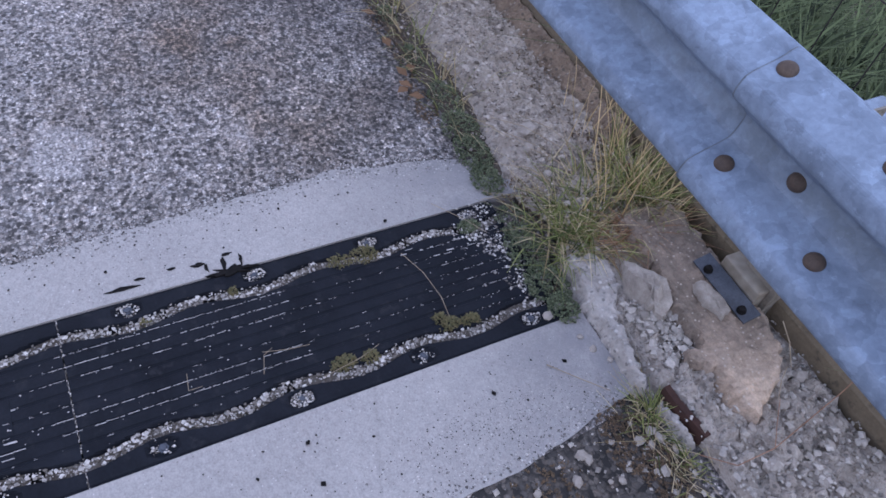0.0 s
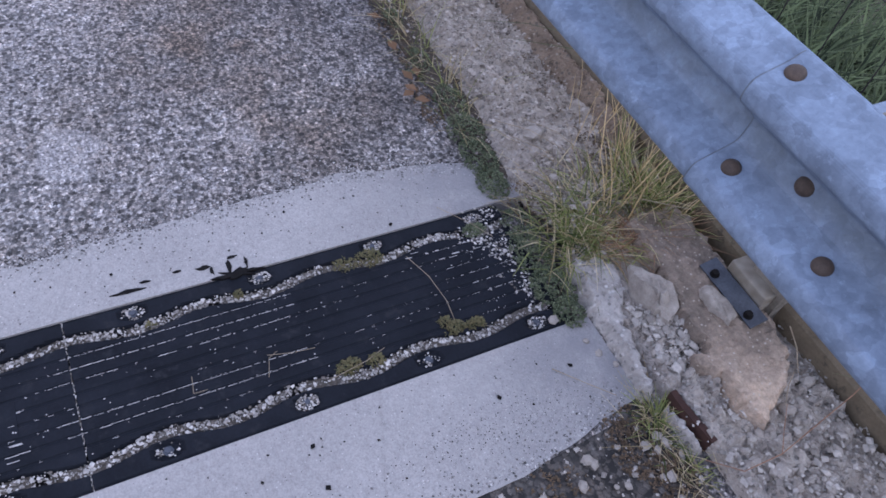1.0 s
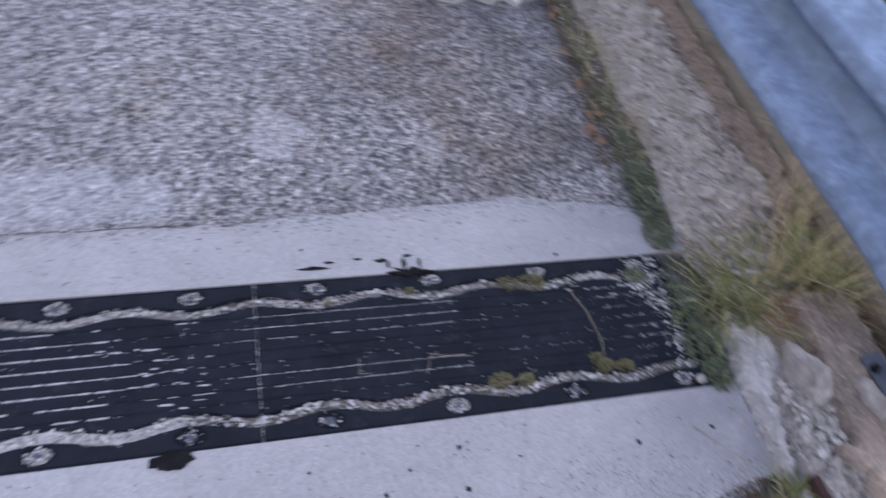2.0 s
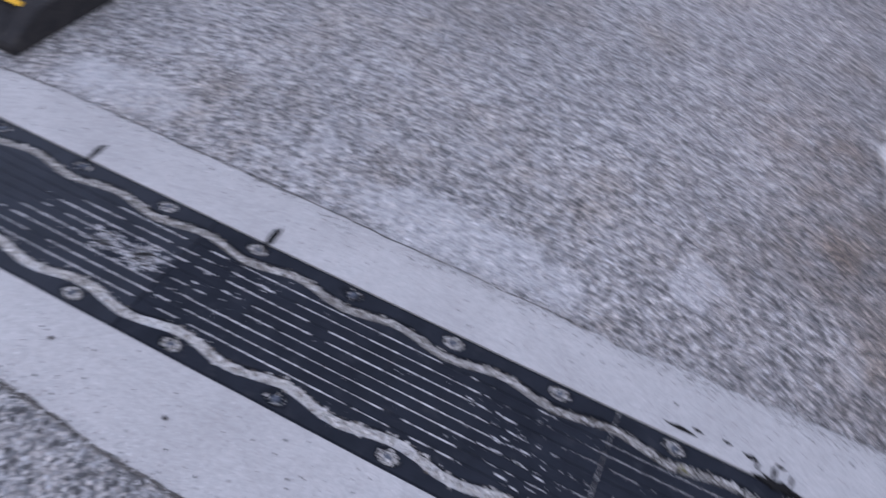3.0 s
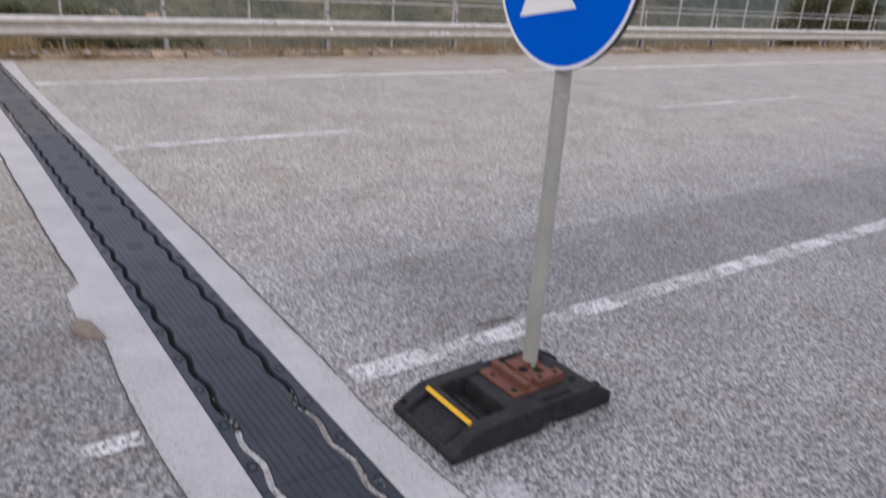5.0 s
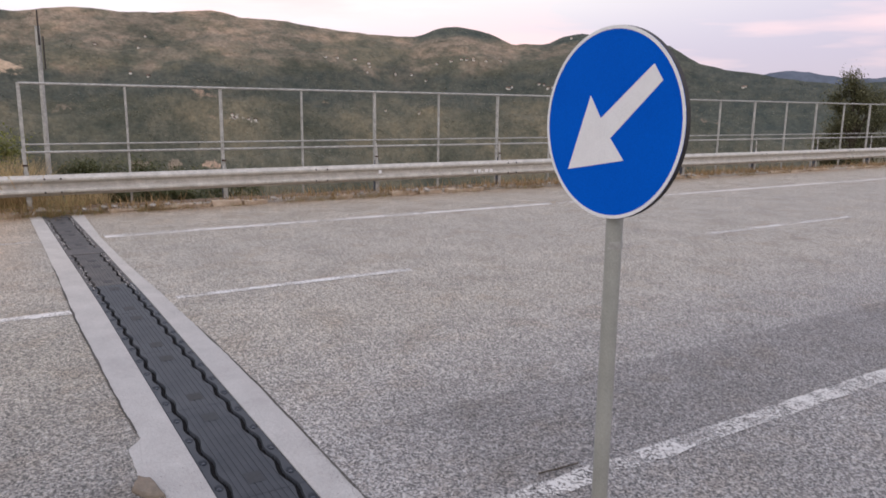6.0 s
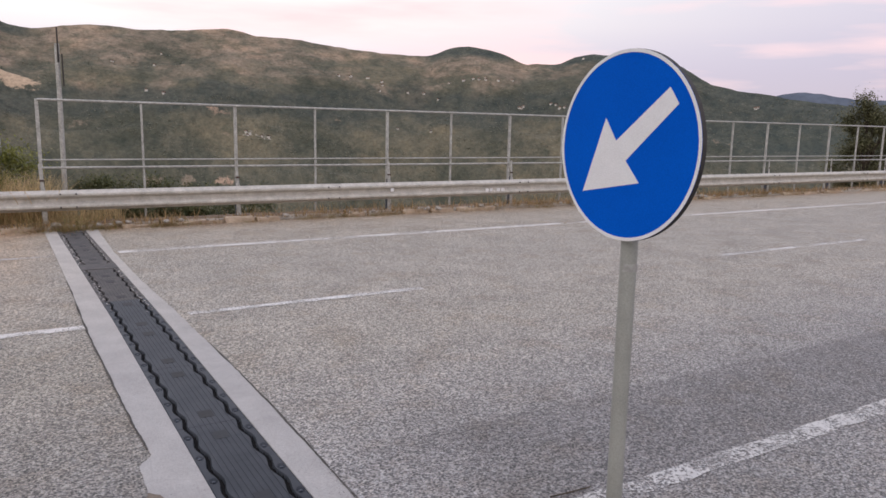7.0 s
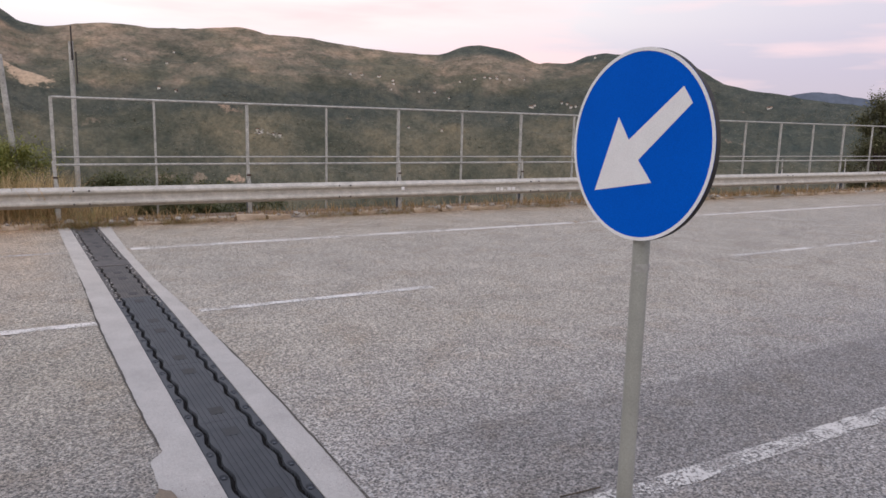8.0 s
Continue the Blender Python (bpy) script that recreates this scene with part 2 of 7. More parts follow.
        # dust off the verge lies over the far lane
        col = mix(n, l, span(sx.outputs["Y"], 9.5, 12.8), col, mix(n, l, 1.0, col, (1.14, 1.07, 0.98), "MULTIPLY"))
        # reddish dirt washed off the far verge
        silt = mix(n, l, 1.0, span(sx.outputs["Y"], 12.0, 12.7), ramp(n, l, noise_tex(n, l, co, 2.6, 6, 0.7), ((0.34, 0.15), (0.60, 0.9))), "MULTIPLY")
        col = mix(n, l, silt, col, mix(n, l, 1.0, col, (0.88, 0.73, 0.60), "MULTIPLY"))
        # reddish dust on the shoulder beyond the joint
        dusted = mix(n, l, 1.0, span(sx.outputs["X"], -0.5, -0.9), span(sx.outputs["Y"], 7.0, 10.0), "MULTIPLY")
        col = mix(n, l, dusted, col, mix(n, l, 1.0, col, (1.16, 1.06, 0.97), "MULTIPLY"))
        # a repaired strip of darker asphalt beside the edge line
        wav = n.new("ShaderNodeMath")
        wav.operation = "MULTIPLY_ADD"
        wav.inputs[1].default_value = 0.06
        l.new(noise_tex(n, l, co, 5.0, 5, 0.7), wav.inputs[0])
        l.new(sx.outputs["Y"], wav.inputs[2])
        strip = mix(n, l, 1.0, span(wav.outputs[0], 3.64, 3.67), span(wav.outputs[0], 4.535, 4.50), "MULTIPLY")
        strip = mix(n, l, 1.0, strip, span(sx.outputs["X"], 0.25, 1.0), "MULTIPLY")
        col = mix(n, l, strip, col, mix(n, l, 1.0, col, (0.775, 0.77, 0.775), "MULTIPLY"))
    l.new(col, b.inputs["Base Color"])
    h = n.new("ShaderNodeMath")
    h.operation = "MULTIPLY"
    l.new(ramp(n, l, round_, ((0.35, 1.0), (0.72, 0.0))), h.inputs[0])
    l.new(sep.outputs[0], h.inputs[1])
    bump(n, l, b, h.outputs[0], 0.7, 0.006)
    return m


ASPHALT = asphalt_material("worn_asphalt", (0.50, 0.484, 0.469), (0.148, 0.145, 0.144), 108, smears=(0.47, 0.465, 0.465))
GRIT = asphalt_material("loose_grit", (0.11, 0.10, 0.09), (0.016, 0.015, 0.014), 90)


def mortar_material():
    """Smooth pale mortar: faint stains, grain, dark pin holes and bright sand specks."""
    m, n, l, b = material("pale_mortar", 0, 0.85, 0.3)
    co = coords(n, l)
    col = mix(n, l, ramp(n, l, noise_tex(n, l, co, 3.1, 6, 0.65), ((0.3, 0.0), (0.7, 1.0))), (0.455, 0.443, 0.43), (0.36, 0.349, 0.34))
    col = mix(n, l, ramp(n, l, noise_tex(n, l, co, 19, 5, 0.7), ((0.58, 0.0), (0.72, 0.6))), col, (0.40, 0.385, 0.37))
    grain = noise_tex(n, l, co, 240, 3, 0.7)
    col = mix(n, l, 0.4, col, ramp(n, l, grain, ((0.28, 0.72), (0.74, 1.22))), "MULTIPLY")
    pits = voronoi(n, l, co, 55, "F1", "Distance")
    col = mix(n, l, ramp(n, l, pits, ((0.05, 0.7), (0.11, 0.0))), col, (0.16, 0.15, 0.145))
    specks = voronoi(n, l, co, 83, "F1", "Distance")
    col = mix(n, l, ramp(n, l, specks, ((0.05, 0.8), (0.12, 0.0))), col, (0.74, 0.73, 0.72))
    mottle = noise_tex(n, l, co, 120, 4, 0.72)
    col = mix(n, l, 0.8, col, ramp(n, l, mottle, ((0.34, 0.84), (0.62, 1.12))), "MULTIPLY")
    # dirt washed over the end beside the kerb, its bluish shading painted in too
    sy, end = n.new("ShaderNodeSeparateXYZ"), n.new("ShaderNodeMapRange")
    l.new(co, sy.inputs[0])
    end.inputs["From Min"].default_value, end.inputs["From Max"].default_value = 0.62, 0.20
    l.new(sy.outputs["Y"], end.inputs["Value"])
    dirt = ramp(n, l, noise_tex(n, l, co, 11, 6, 0.7), ((0.34, 0.15), (0.60, 0.75)))
    col = mix(n, l, mix(n, l, 1.0, end.outputs[0], dirt, "MULTIPLY"), col, (0.25, 0.25, 0.26))
    # paler and a little warmer towards the far end
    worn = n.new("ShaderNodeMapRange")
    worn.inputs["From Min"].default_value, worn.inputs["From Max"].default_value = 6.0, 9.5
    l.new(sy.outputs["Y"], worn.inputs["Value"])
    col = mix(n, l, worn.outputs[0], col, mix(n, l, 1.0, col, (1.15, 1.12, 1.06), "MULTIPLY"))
    # hairline cracks
    crack = voronoi(n, l, co, 2.6, "DISTANCE_TO_EDGE", "Distance")
    col = mix(n, l, ramp(n, l, crack, ((0.0, 0.22), (0.008, 0.0))), col, (0.25, 0.24, 0.23))
    l.new(col, b.inputs["Base Color"])
    bump(n, l, b, grain, 0.4, 0.0018)
    return m


MORTAR = mortar_material()
MORTAR_OLD = plain("worn_white_mortar", (0.52, 0.495, 0.46), (0.33, 0.31, 0.285), 16, 0.9, fine=90, depth=0.006, strength=0.8, c3=(0.25, 0.235, 0.22), specks=(90, (0.62, 0.60, 0.57)))
CONCRETE = plain("old_kerb_concrete", (0.57, 0.52, 0.46), (0.34, 0.30, 0.25), 21, 0.92, fine=110, depth=0.012, strength=1.0, c3=(0.12, 0.103, 0.085), specks=(72, (0.66, 0.62, 0.57)))
RUBBLE_BED = plain("crumbled_concrete", (0.55, 0.51, 0.46), (0.34, 0.305, 0.265), 26, 0.92, fine=95, depth=0.012, strength=1.0, c3=(0.12, 0.105, 0.09), specks=(75, (0.60, 0.57, 0.53)))
CONCRETE_SMOOTH = plain("weathered_concrete", (0.52, 0.42, 0.33), (0.27, 0.235, 0.195), 6, 0.9, fine=85, depth=0.012, strength=1.0, c3=(0.17, 0.145, 0.115), specks=(110, (0.60, 0.53, 0.45)))
STONE = plain("broken_stone", (0.45, 0.415, 0.37), (0.29, 0.262, 0.23), 30, 0.9, fine=150, depth=0.004, strength=0.7)
RUBBER = plain("black_rubber", (0.009, 0.011, 0.016), (0.018, 0.021, 0.029), 9, 0.68, fine=160, depth=0.0008, strength=0.5, c3=(0.026, 0.028, 0.034), specular=0.14)
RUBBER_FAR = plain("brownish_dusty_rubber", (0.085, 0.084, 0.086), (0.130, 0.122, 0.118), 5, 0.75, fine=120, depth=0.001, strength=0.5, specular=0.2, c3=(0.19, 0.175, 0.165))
# blue-grey for a thin dust film, with the sheen of the sky painted in
RUBBER_DULL = plain("dusty_sheen_rubber", (0.045, 0.052, 0.063), (0.072, 0.079, 0.091), 4, 0.6, fine=120, depth=0.001, strength=0.5, specular=0.22)
BASE_RUBBER = plain("recycled_black_plastic", (0.020, 0.020, 0.022), (0.038, 0.036, 0.036), 14, 0.82, fine=90, depth=0.004, strength=0.8, c3=(0.060, 0.054, 0.048), specular=0.15)


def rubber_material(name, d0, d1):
    """Rubber paling from d0 to d1 along the module: dust with painted sky sheen."""
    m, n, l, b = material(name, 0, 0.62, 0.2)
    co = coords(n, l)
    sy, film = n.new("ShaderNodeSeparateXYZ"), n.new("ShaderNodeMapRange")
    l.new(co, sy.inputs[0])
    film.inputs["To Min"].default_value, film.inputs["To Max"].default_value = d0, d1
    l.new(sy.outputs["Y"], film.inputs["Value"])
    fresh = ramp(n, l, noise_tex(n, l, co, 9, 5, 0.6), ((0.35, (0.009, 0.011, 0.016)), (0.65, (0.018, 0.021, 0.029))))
    dusty_sheen = ramp(n, l, noise_tex(n, l, co, 4, 6, 0.65), ((0.32, (0.045, 0.052, 0.063)), (0.68, (0.072, 0.079, 0.091))))
    l.new(mix(n, l, film.outputs[0], fresh, dusty_sheen), b.inputs["Base Color"])
    bump(n, l, b, noise_tex(n, l, co, 150, 3, 0.6), 0.5, 0.0009)
    return m


# tar, and the black that stands in for shade in holes and grooves
TAR_AND_SHADE = plain("black_tar_and_shade", (0.010, 0.010, 0.011), (0.019, 0.018, 0.018), 40, 0.9, specular=0.1)
SAND = plain("groove_sand", (0.40, 0.375, 0.345), (0.18, 0.165, 0.145), 26, 0.95, fine=400, depth=0.003, strength=1.0, specks=(230, (0.76, 0.74, 0.71)))
SAND_DARK = plain("dirty_groove_sand", (0.20, 0.18, 0.155), (0.07, 0.06, 0.05), 30, 0.95, fine=400, depth=0.003, strength=1.0, specks=(260, (0.62, 0.60, 0.57)))
SAND_PALE = plain("pale_groove_sand", (0.80, 0.785, 0.76), (0.58, 0.56, 0.53), 20, 0.95, fine=400, depth=0.003, strength=1.0, specks=(230, (0.80, 0.78, 0.75)))
DUST = plain("white_dust", (0.60, 0.59, 0.58), (0.30, 0.29, 0.29), 70, 0.95, fine=600, depth=0.0006)


def worn_paint(name, lost, fresh=(0.66, 0.65, 0.63), old=(0.50, 0.49, 0.475)):
    """White road paint, worn through in chips so that the asphalt shows."""
    m, n, l, b = material(name, 0, 0.8, 0.3)
    co = coords(n, l)
    col = mix(n, l, ramp(n, l, noise_tex(n, l, co, 12, 5), ((0.3, 0.0), (0.7, 1.0))), fresh, old)
    l.new(col, b.inputs["Base Color"])
    cell = noise_tex(n, l, co, 58, 3, 0.75)
    broad = noise_tex(n, l, co, 2.3, 4, 0.7)
    both = mix(n, l, 0.45, cell, broad)
    gone = ramp(n, l, both, ((lost - 0.02, 1.0), (lost + 0.03, 0.0)))
    clear, blend = n.new("ShaderNodeBsdfTransparent"), n.new("ShaderNodeMixShader")
    l.new(gone, blend.inputs[0])
    l.new(b.outputs[0], blend.inputs[1])
    l.new(clear.outputs[0], blend.inputs[2])
    l.new(blend.outputs[0], n["Material Output"].inputs["Surface"])
    bump(n, l, b, cell, 0.6, 0.003)
    return m


PAINT = worn_paint("worn_white_paint", 0.49)
PAINT_LINE = worn_paint("solid_white_paint", 0.452, (0.74, 0.72, 0.69), (0.61, 0.59, 0.56))
PAINT_FAINT = worn_paint("faint_white_paint", 0.53)
PAINT_DASH = worn_paint("chipped_white_paint", 0.479, (0.76, 0.75, 0.73), (0.63, 0.62, 0.60))
STEM = plain("reddish_stem", (0.36, 0.22, 0.14), (0.22, 0.13, 0.085), 60, 0.9)
CRACK = plain("crack_dirt", (0.055, 0.05, 0.045), (0.10, 0.092, 0.085), 14, 0.95)
STRAW = plain("grey_straw", (0.44, 0.37, 0.27), (0.30, 0.25, 0.18), 60, 0.9)
CHUNK = plain("brown_broken_mortar", (0.25, 0.205, 0.16), (0.16, 0.135, 0.11), 18, 0.95, fine=90, depth=0.01)
HOLE_BROWN = plain("rust_brown", (0.068, 0.052, 0.042), (0.115, 0.084, 0.062), 70, 0.6, fine=300, depth=0.0006)
RUST = plain("rusty_steel", (0.040, 0.021, 0.017), (0.072, 0.036, 0.027), 60, 0.85, fine=300, depth=0.0008)
BROWN = plain("red_brown_plastic", (0.160, 0.060, 0.038), (0.105, 0.043, 0.030), 22, 0.75, fine=120, depth=0.001, c3=(0.07, 0.035, 0.025))
YELLOW = plain("yellow_reflector", (0.80, 0.46, 0.015), (0.62, 0.34, 0.01), 60, 0.5)
DARK_METAL = plain("dark_steel", (0.135, 0.15, 0.18), (0.085, 0.095, 0.115), 30, 0.6, 0.6, fine=200, depth=0.0006)
WIRE = plain("dark_wire", (0.035, 0.035, 0.035), (0.06, 0.05, 0.045), 60, 0.7, 0.3)
SIGN_BLUE = plain("blue_sign_sheet", (0.0, 0.098, 0.57), (0.0, 0.108, 0.61), 4, 0.6, fine=300, depth=0.0001, strength=0.1, specular=0.03)
SIGN_WHITE = plain("white_sign_sheet", (0.84, 0.84, 0.845), (0.785, 0.785, 0.79), 14, 0.5, fine=300, depth=0.0001, strength=0.1)
SIGN_GREY = plain("dark_sign_rim", (0.035, 0.032, 0.032), (0.06, 0.056, 0.055), 14, 0.6, 0.2)
POLE_GREY = plain("pale_grey_pole_paint", (0.375, 0.38, 0.345), (0.295, 0.30, 0.27), 6, 0.55, fine=200, depth=0.0003)
KERB_PALE = plain("pale_kerb_stone", (0.60, 0.49, 0.38), (0.37, 0.28, 0.20), 5, 0.9, fine=40, depth=0.01)


def galvanised(name, tone, spangle=42.0, fold_z=None, calm=1.0):
    m, n, l, b = material(name, 0.12, 0.75, 0.35)
    co = coords(n, l)
    cell = voronoi(n, l, co, spangle, "F1", "Color")
    sep = n.new("ShaderNodeSeparateColor")
    l.new(cell, sep.inputs[0])
    broad = noise_tex(n, l, co, 7, 6, 0.7)
    col = ramp(n, l, broad, ((0.32, tuple(v * 0.78 for v in tone)), (0.66, tuple(v * 1.12 for v in tone))))
    col = mix(n, l, 0.42 * calm, col, ramp(n, l, sep.outputs[0], ((0.0, 0.72), (1.0, 1.16))), "MULTIPLY")
    # large flakes of the zinc bloom, with ragged borders
    torn = n.new("ShaderNodeVectorMath")
    torn.operation = "MULTIPLY_ADD"
    shake = n.new("ShaderNodeTexNoise")
    shake.inputs["Scale"].default_value, shake.inputs["Detail"].default_value = 34, 4
    l.new(co, shake.inputs["Vector"])
    l.new(shake.outputs["Color"], torn.inputs[0])
    torn.inputs[1].default_value = (0.035, 0.035, 0.035)
    l.new(co, torn.inputs[2])
    flake = n.new("ShaderNodeSeparateColor")
    l.new(voronoi(n, l, torn.outputs[0], 30, "F1", "Color"), flake.inputs[0])
    col = mix(n, l, 0.7 * calm, col, ramp(n, l, flake.outputs[1], ((0.0, 0.80), (0.45, 0.98), (0.55, 1.03), (1.0, 1.16))), "MULTIPLY")
    col = mix(n, l, 0.6 * calm, col, ramp(n, l, noise_tex(n, l, co, 38, 4, 0.7), ((0.36, 0.80), (0.64, 1.14))), "MULTIPLY")
    stain = ramp(n, l, noise_tex(n, l, co, 23, 6, 0.75), ((0.60, 0.0), (0.70, calm)))
    col = mix(n, l, stain, col, tuple(v * 1.3 for v in tone))
    l.new(col, b.inputs["Base Color"])
    if fold_z:
        # a greyer, darker band that lies along the middle fold of the beam
        sz = n.new("ShaderNodeSeparateXYZ")
        l.new(co, sz.inputs[0])
        fold = ramp(n, l, sz.outputs["Z"], ((fold_z - 0.055, 0.0), (fold_z - 0.015, 0.45), (fold_z + 0.01, 0.45), (fold_z + 0.03, 0.0)))
        spots = ramp(n, l, noise_tex(n, l, co, 16, 5, 0.7), ((0.34, 0.2), (0.60, 1.0)))
        col = mix(n, l, mix(n, l, 1.0, fold, spots, "MULTIPLY"), col, (0.22, 0.25, 0.26))
        l.new(col, b.inputs["Base Color"])
    l.new(ramp(n, l, broad, ((0.3, 0.82), (0.7, 0.66))), b.inputs["Roughness"])
    bump(n, l, b, noise_tex(n, l, co, 60, 3), 0.25, 0.001)
    return m


ZINC = galvanised("galvanised_steel", (0.275, 0.345, 0.455), 75.0, fold_z=0.475)
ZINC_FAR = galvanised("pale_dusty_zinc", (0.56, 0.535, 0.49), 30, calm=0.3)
ZINC_DULL = galvanised("dull_galvanised_steel", (0.47, 0.465, 0.44), 60)


def leaf_material(name, c1, c2, scale=25.0, thin=0.35):
    m, n, l, b = material(name, 0, 0.65, 0.3)
    geo = n.new("ShaderNodeNewGeometry")
    co = coords(n, l)
    col = ramp(n, l, geo.outputs["Random Per Island"], ((0.0, c1), (1.0, c2)))
    col = mix(n, l, 0.5, col, ramp(n, l, noise_tex(n, l, co, scale, 3), ((0.3, 0.65), (0.7, 1.3))), "MULTIPLY")
    l.new(col, b.inputs["Base Color"])
    if thin:
        # light passes through thin blades and leaves
        pass_on, blend = n.new("ShaderNodeBsdfTranslucent"), n.new("ShaderNodeMixShader")
        l.new(col, pass_on.inputs["Color"])
        blend.inputs[0].default_value = thin
        l.new(b.outputs[0], blend.inputs[1])
        l.new(pass_on.outputs[0], blend.inputs[2])
        l.new(blend.outputs[0], n["Material Output"].inputs["Surface"])
    return m


PEBBLE = leaf_material("white_gravel", (0.12, 0.105, 0.088), (0.76, 0.735, 0.70), 300, 0)
RIM_GRIT = leaf_material("rim_chips", (0.075, 0.072, 0.070), (0.60, 0.585, 0.57), 200, 0)
KERB_GRIT = leaf_material("kerb_chips", (0.10, 0.085, 0.07), (0.58, 0.53, 0.475), 200, 0)
RUBBLE = leaf_material("rubble_chips", (0.24, 0.22, 0.195), (0.58, 0.55, 0.505), 120, 0)
GRASS_GREEN = leaf_material("green_grass", (0.065, 0.095, 0.028), (0.43, 0.47, 0.17))
GRASS_RUSTY = leaf_material("dead_brown_grass", (0.46, 0.30, 0.18), (0.24, 0.15, 0.09))
GRASS_STALK = leaf_material("golden_stalks", (0.86, 0.68, 0.38), (0.55, 0.42, 0.22), thin=0.15)
GRASS_DRY = leaf_material("dry_grass", (0.78, 0.68, 0.44), (0.40, 0.32, 0.16))
GRASS_TALL = leaf_material("tall_straw", (0.72, 0.54, 0.31), (0.36, 0.28, 0.13))
GRASS_FAR = leaf_material("dry_verge_grass", (0.52, 0.35, 0.18), (0.19, 0.145, 0.065))
LUSH = leaf_material("lush_grass", (0.008, 0.018, 0.006), (0.21, 0.27, 0.125))
MOSS = leaf_material("stonecrop", (0.085, 0.115, 0.068), (0.29, 0.325, 0.195))
MOSS_DRY = leaf_material("dry_stonecrop", (0.13, 0.14, 0.07), (0.30, 0.255, 0.13))
LITTER = leaf_material("dry_leaf_litter", (0.25, 0.18, 0.115), (0.11, 0.085, 0.058))
LEAF_BROWN = leaf_material("fallen_leaves", (0.40, 0.245, 0.14), (0.21, 0.13, 0.075))
WOODS = leaf_material("far_tree_tops", (0.135, 0.145, 0.105), (0.22, 0.21, 0.145), 0.05, 0)
TREE_LEAF = leaf_material("tree_leaves", (0.10, 0.105, 0.055), (0.22, 0.21, 0.11))
BUSH_LEAF = leaf_material("bush_leaves", (0.17, 0.195, 0.05), (0.34, 0.33, 0.10))
BARK = plain("bark", (0.09, 0.07, 0.05), (0.05, 0.04, 0.03), 20, 0.9)
EARTH = plain("dry_earth", (0.09, 0.075, 0.05), (0.05, 0.042, 0.03), 9, 0.95, fine=80, depth=0.01)


# ---- mesh helpers ----
def mesh_of(name, bm, *mats, smooth=False):
    me = bpy.data.meshes.new(name)
    bm.normal_update()
    bm.to_mesh(me)
    bm.free()
    for m in mats:
        me.materials.append(m)
    if smooth:
        me.shade_smooth()
    return me


def part(name, bm, mat, parent=None, label="", smooth=False):
    ob = new(name, mesh_of(name, bm, mat, smooth=smooth))
    if parent:
        ob.parent = parent
    if label:
        ob["label"] = label
    return ob


def thing(name, place, label, category, group="", kind=""):
    ob = new(name)
    ob.empty_display_size = 0.1
    ob.location = place
    return tagged(ob, label, category, group, kind)


def box(bm, x0, x1, y0, y1, z0, z1, bevel=0.0):
    r = bmesh.ops.create_cube(bm, size=1.0)
    for v in r["verts"]:
        v.co = Vector(((x0 + x1) / 2 + v.co.x * (x1 - x0), (y0 + y1) / 2 + v.co.y * (y1 - y0), (z0 + z1) / 2 + v.co.z * (z1 - z0)))
    if bevel:
        es = list({e for v in r["verts"] for e in v.link_edges})
        bmesh.ops.bevel(bm, geom=es, offset=bevel, segments=2, affect="EDGES", profile=0.5)
    return bm


def cylinder(bm, a, b, r0, r1=None, seg=16, caps=True):
    a, b = Vector(a), Vector(b)
    r1 = r0 if r1 is None else r1
    q = (b - a).to_track_quat("Z", "Y")
    lo, hi = [], []
    for k in range(seg):
        d = q @ Vector((math.cos(2 * math.pi * k / seg), math.sin(2 * math.pi * k / seg), 0))
        lo.append(bm.verts.new(a + d * r0))
        hi.append(bm.verts.new(b + d * r1))
    for k in range(seg):
        bm.faces.new((lo[k], lo[(k + 1) % seg], hi[(k + 1) % seg], hi[k]))
    if caps:
        bm.faces.new(lo[::-1])
        bm.faces.new(hi)
    return bm


def extrude_profile(bm, pts, place, closed=True):
    """Loft a row of rings (each a list of vectors)."""
    rings = [[bm.verts.new(place(p, k)) for p in pts] for k in range(2)]
    m = len(pts)
    for k in range(m if closed else m - 1):
        bm.faces.new((rings[0][k], rings[0][(k + 1) % m], rings[1][(k + 1) % m], rings[1][k]))
    if closed:
        bm.faces.new(rings[0][::-1])
        bm.faces.new(rings[1])
    return bm


def slab(bm, poly, z0, z1):
    """A flat plate with an outline of (x, y) points."""
    lo = [bm.verts.new((x, y, z0)) for x, y in poly]
    hi = [bm.verts.new((x, y, z1)) for x, y in poly]
    m = len(poly)
    for k in range(m):
        bm.faces.new((lo[k], lo[(k + 1) % m], hi[(k + 1) % m], hi[k]))
    bm.faces.new(hi)
    bm.faces.new(lo[::-1])
    return bm


def wobble(u, seed, scale, amount):
    return amount * noise.noise(Vector((u * scale, seed * 7.31, 0.37)))


def stone(bm, place, size, rng, squash=0.7):
    """A small rough stone."""
    r = bmesh.ops.create_icosphere(bm, subdivisions=1, radius=1.0)
    turn = Euler((rng.uniform(0, 6), rng.uniform(0, 6), rng.uniform(0, 6))).to_matrix()
    s = Vector((rng.uniform(0.7, 1.3), rng.uniform(0.7, 1.2), rng.uniform(0.6, 1.0))) * size
    for v in r["verts"]:
        p = v.co * rng.uniform(0.78, 1.12)
        p = turn @ Vector((p.x * s.x, p.y * s.y, p.z * s.z))
        v.co = Vector(place) + Vector((p.x, p.y, p.z * squash))


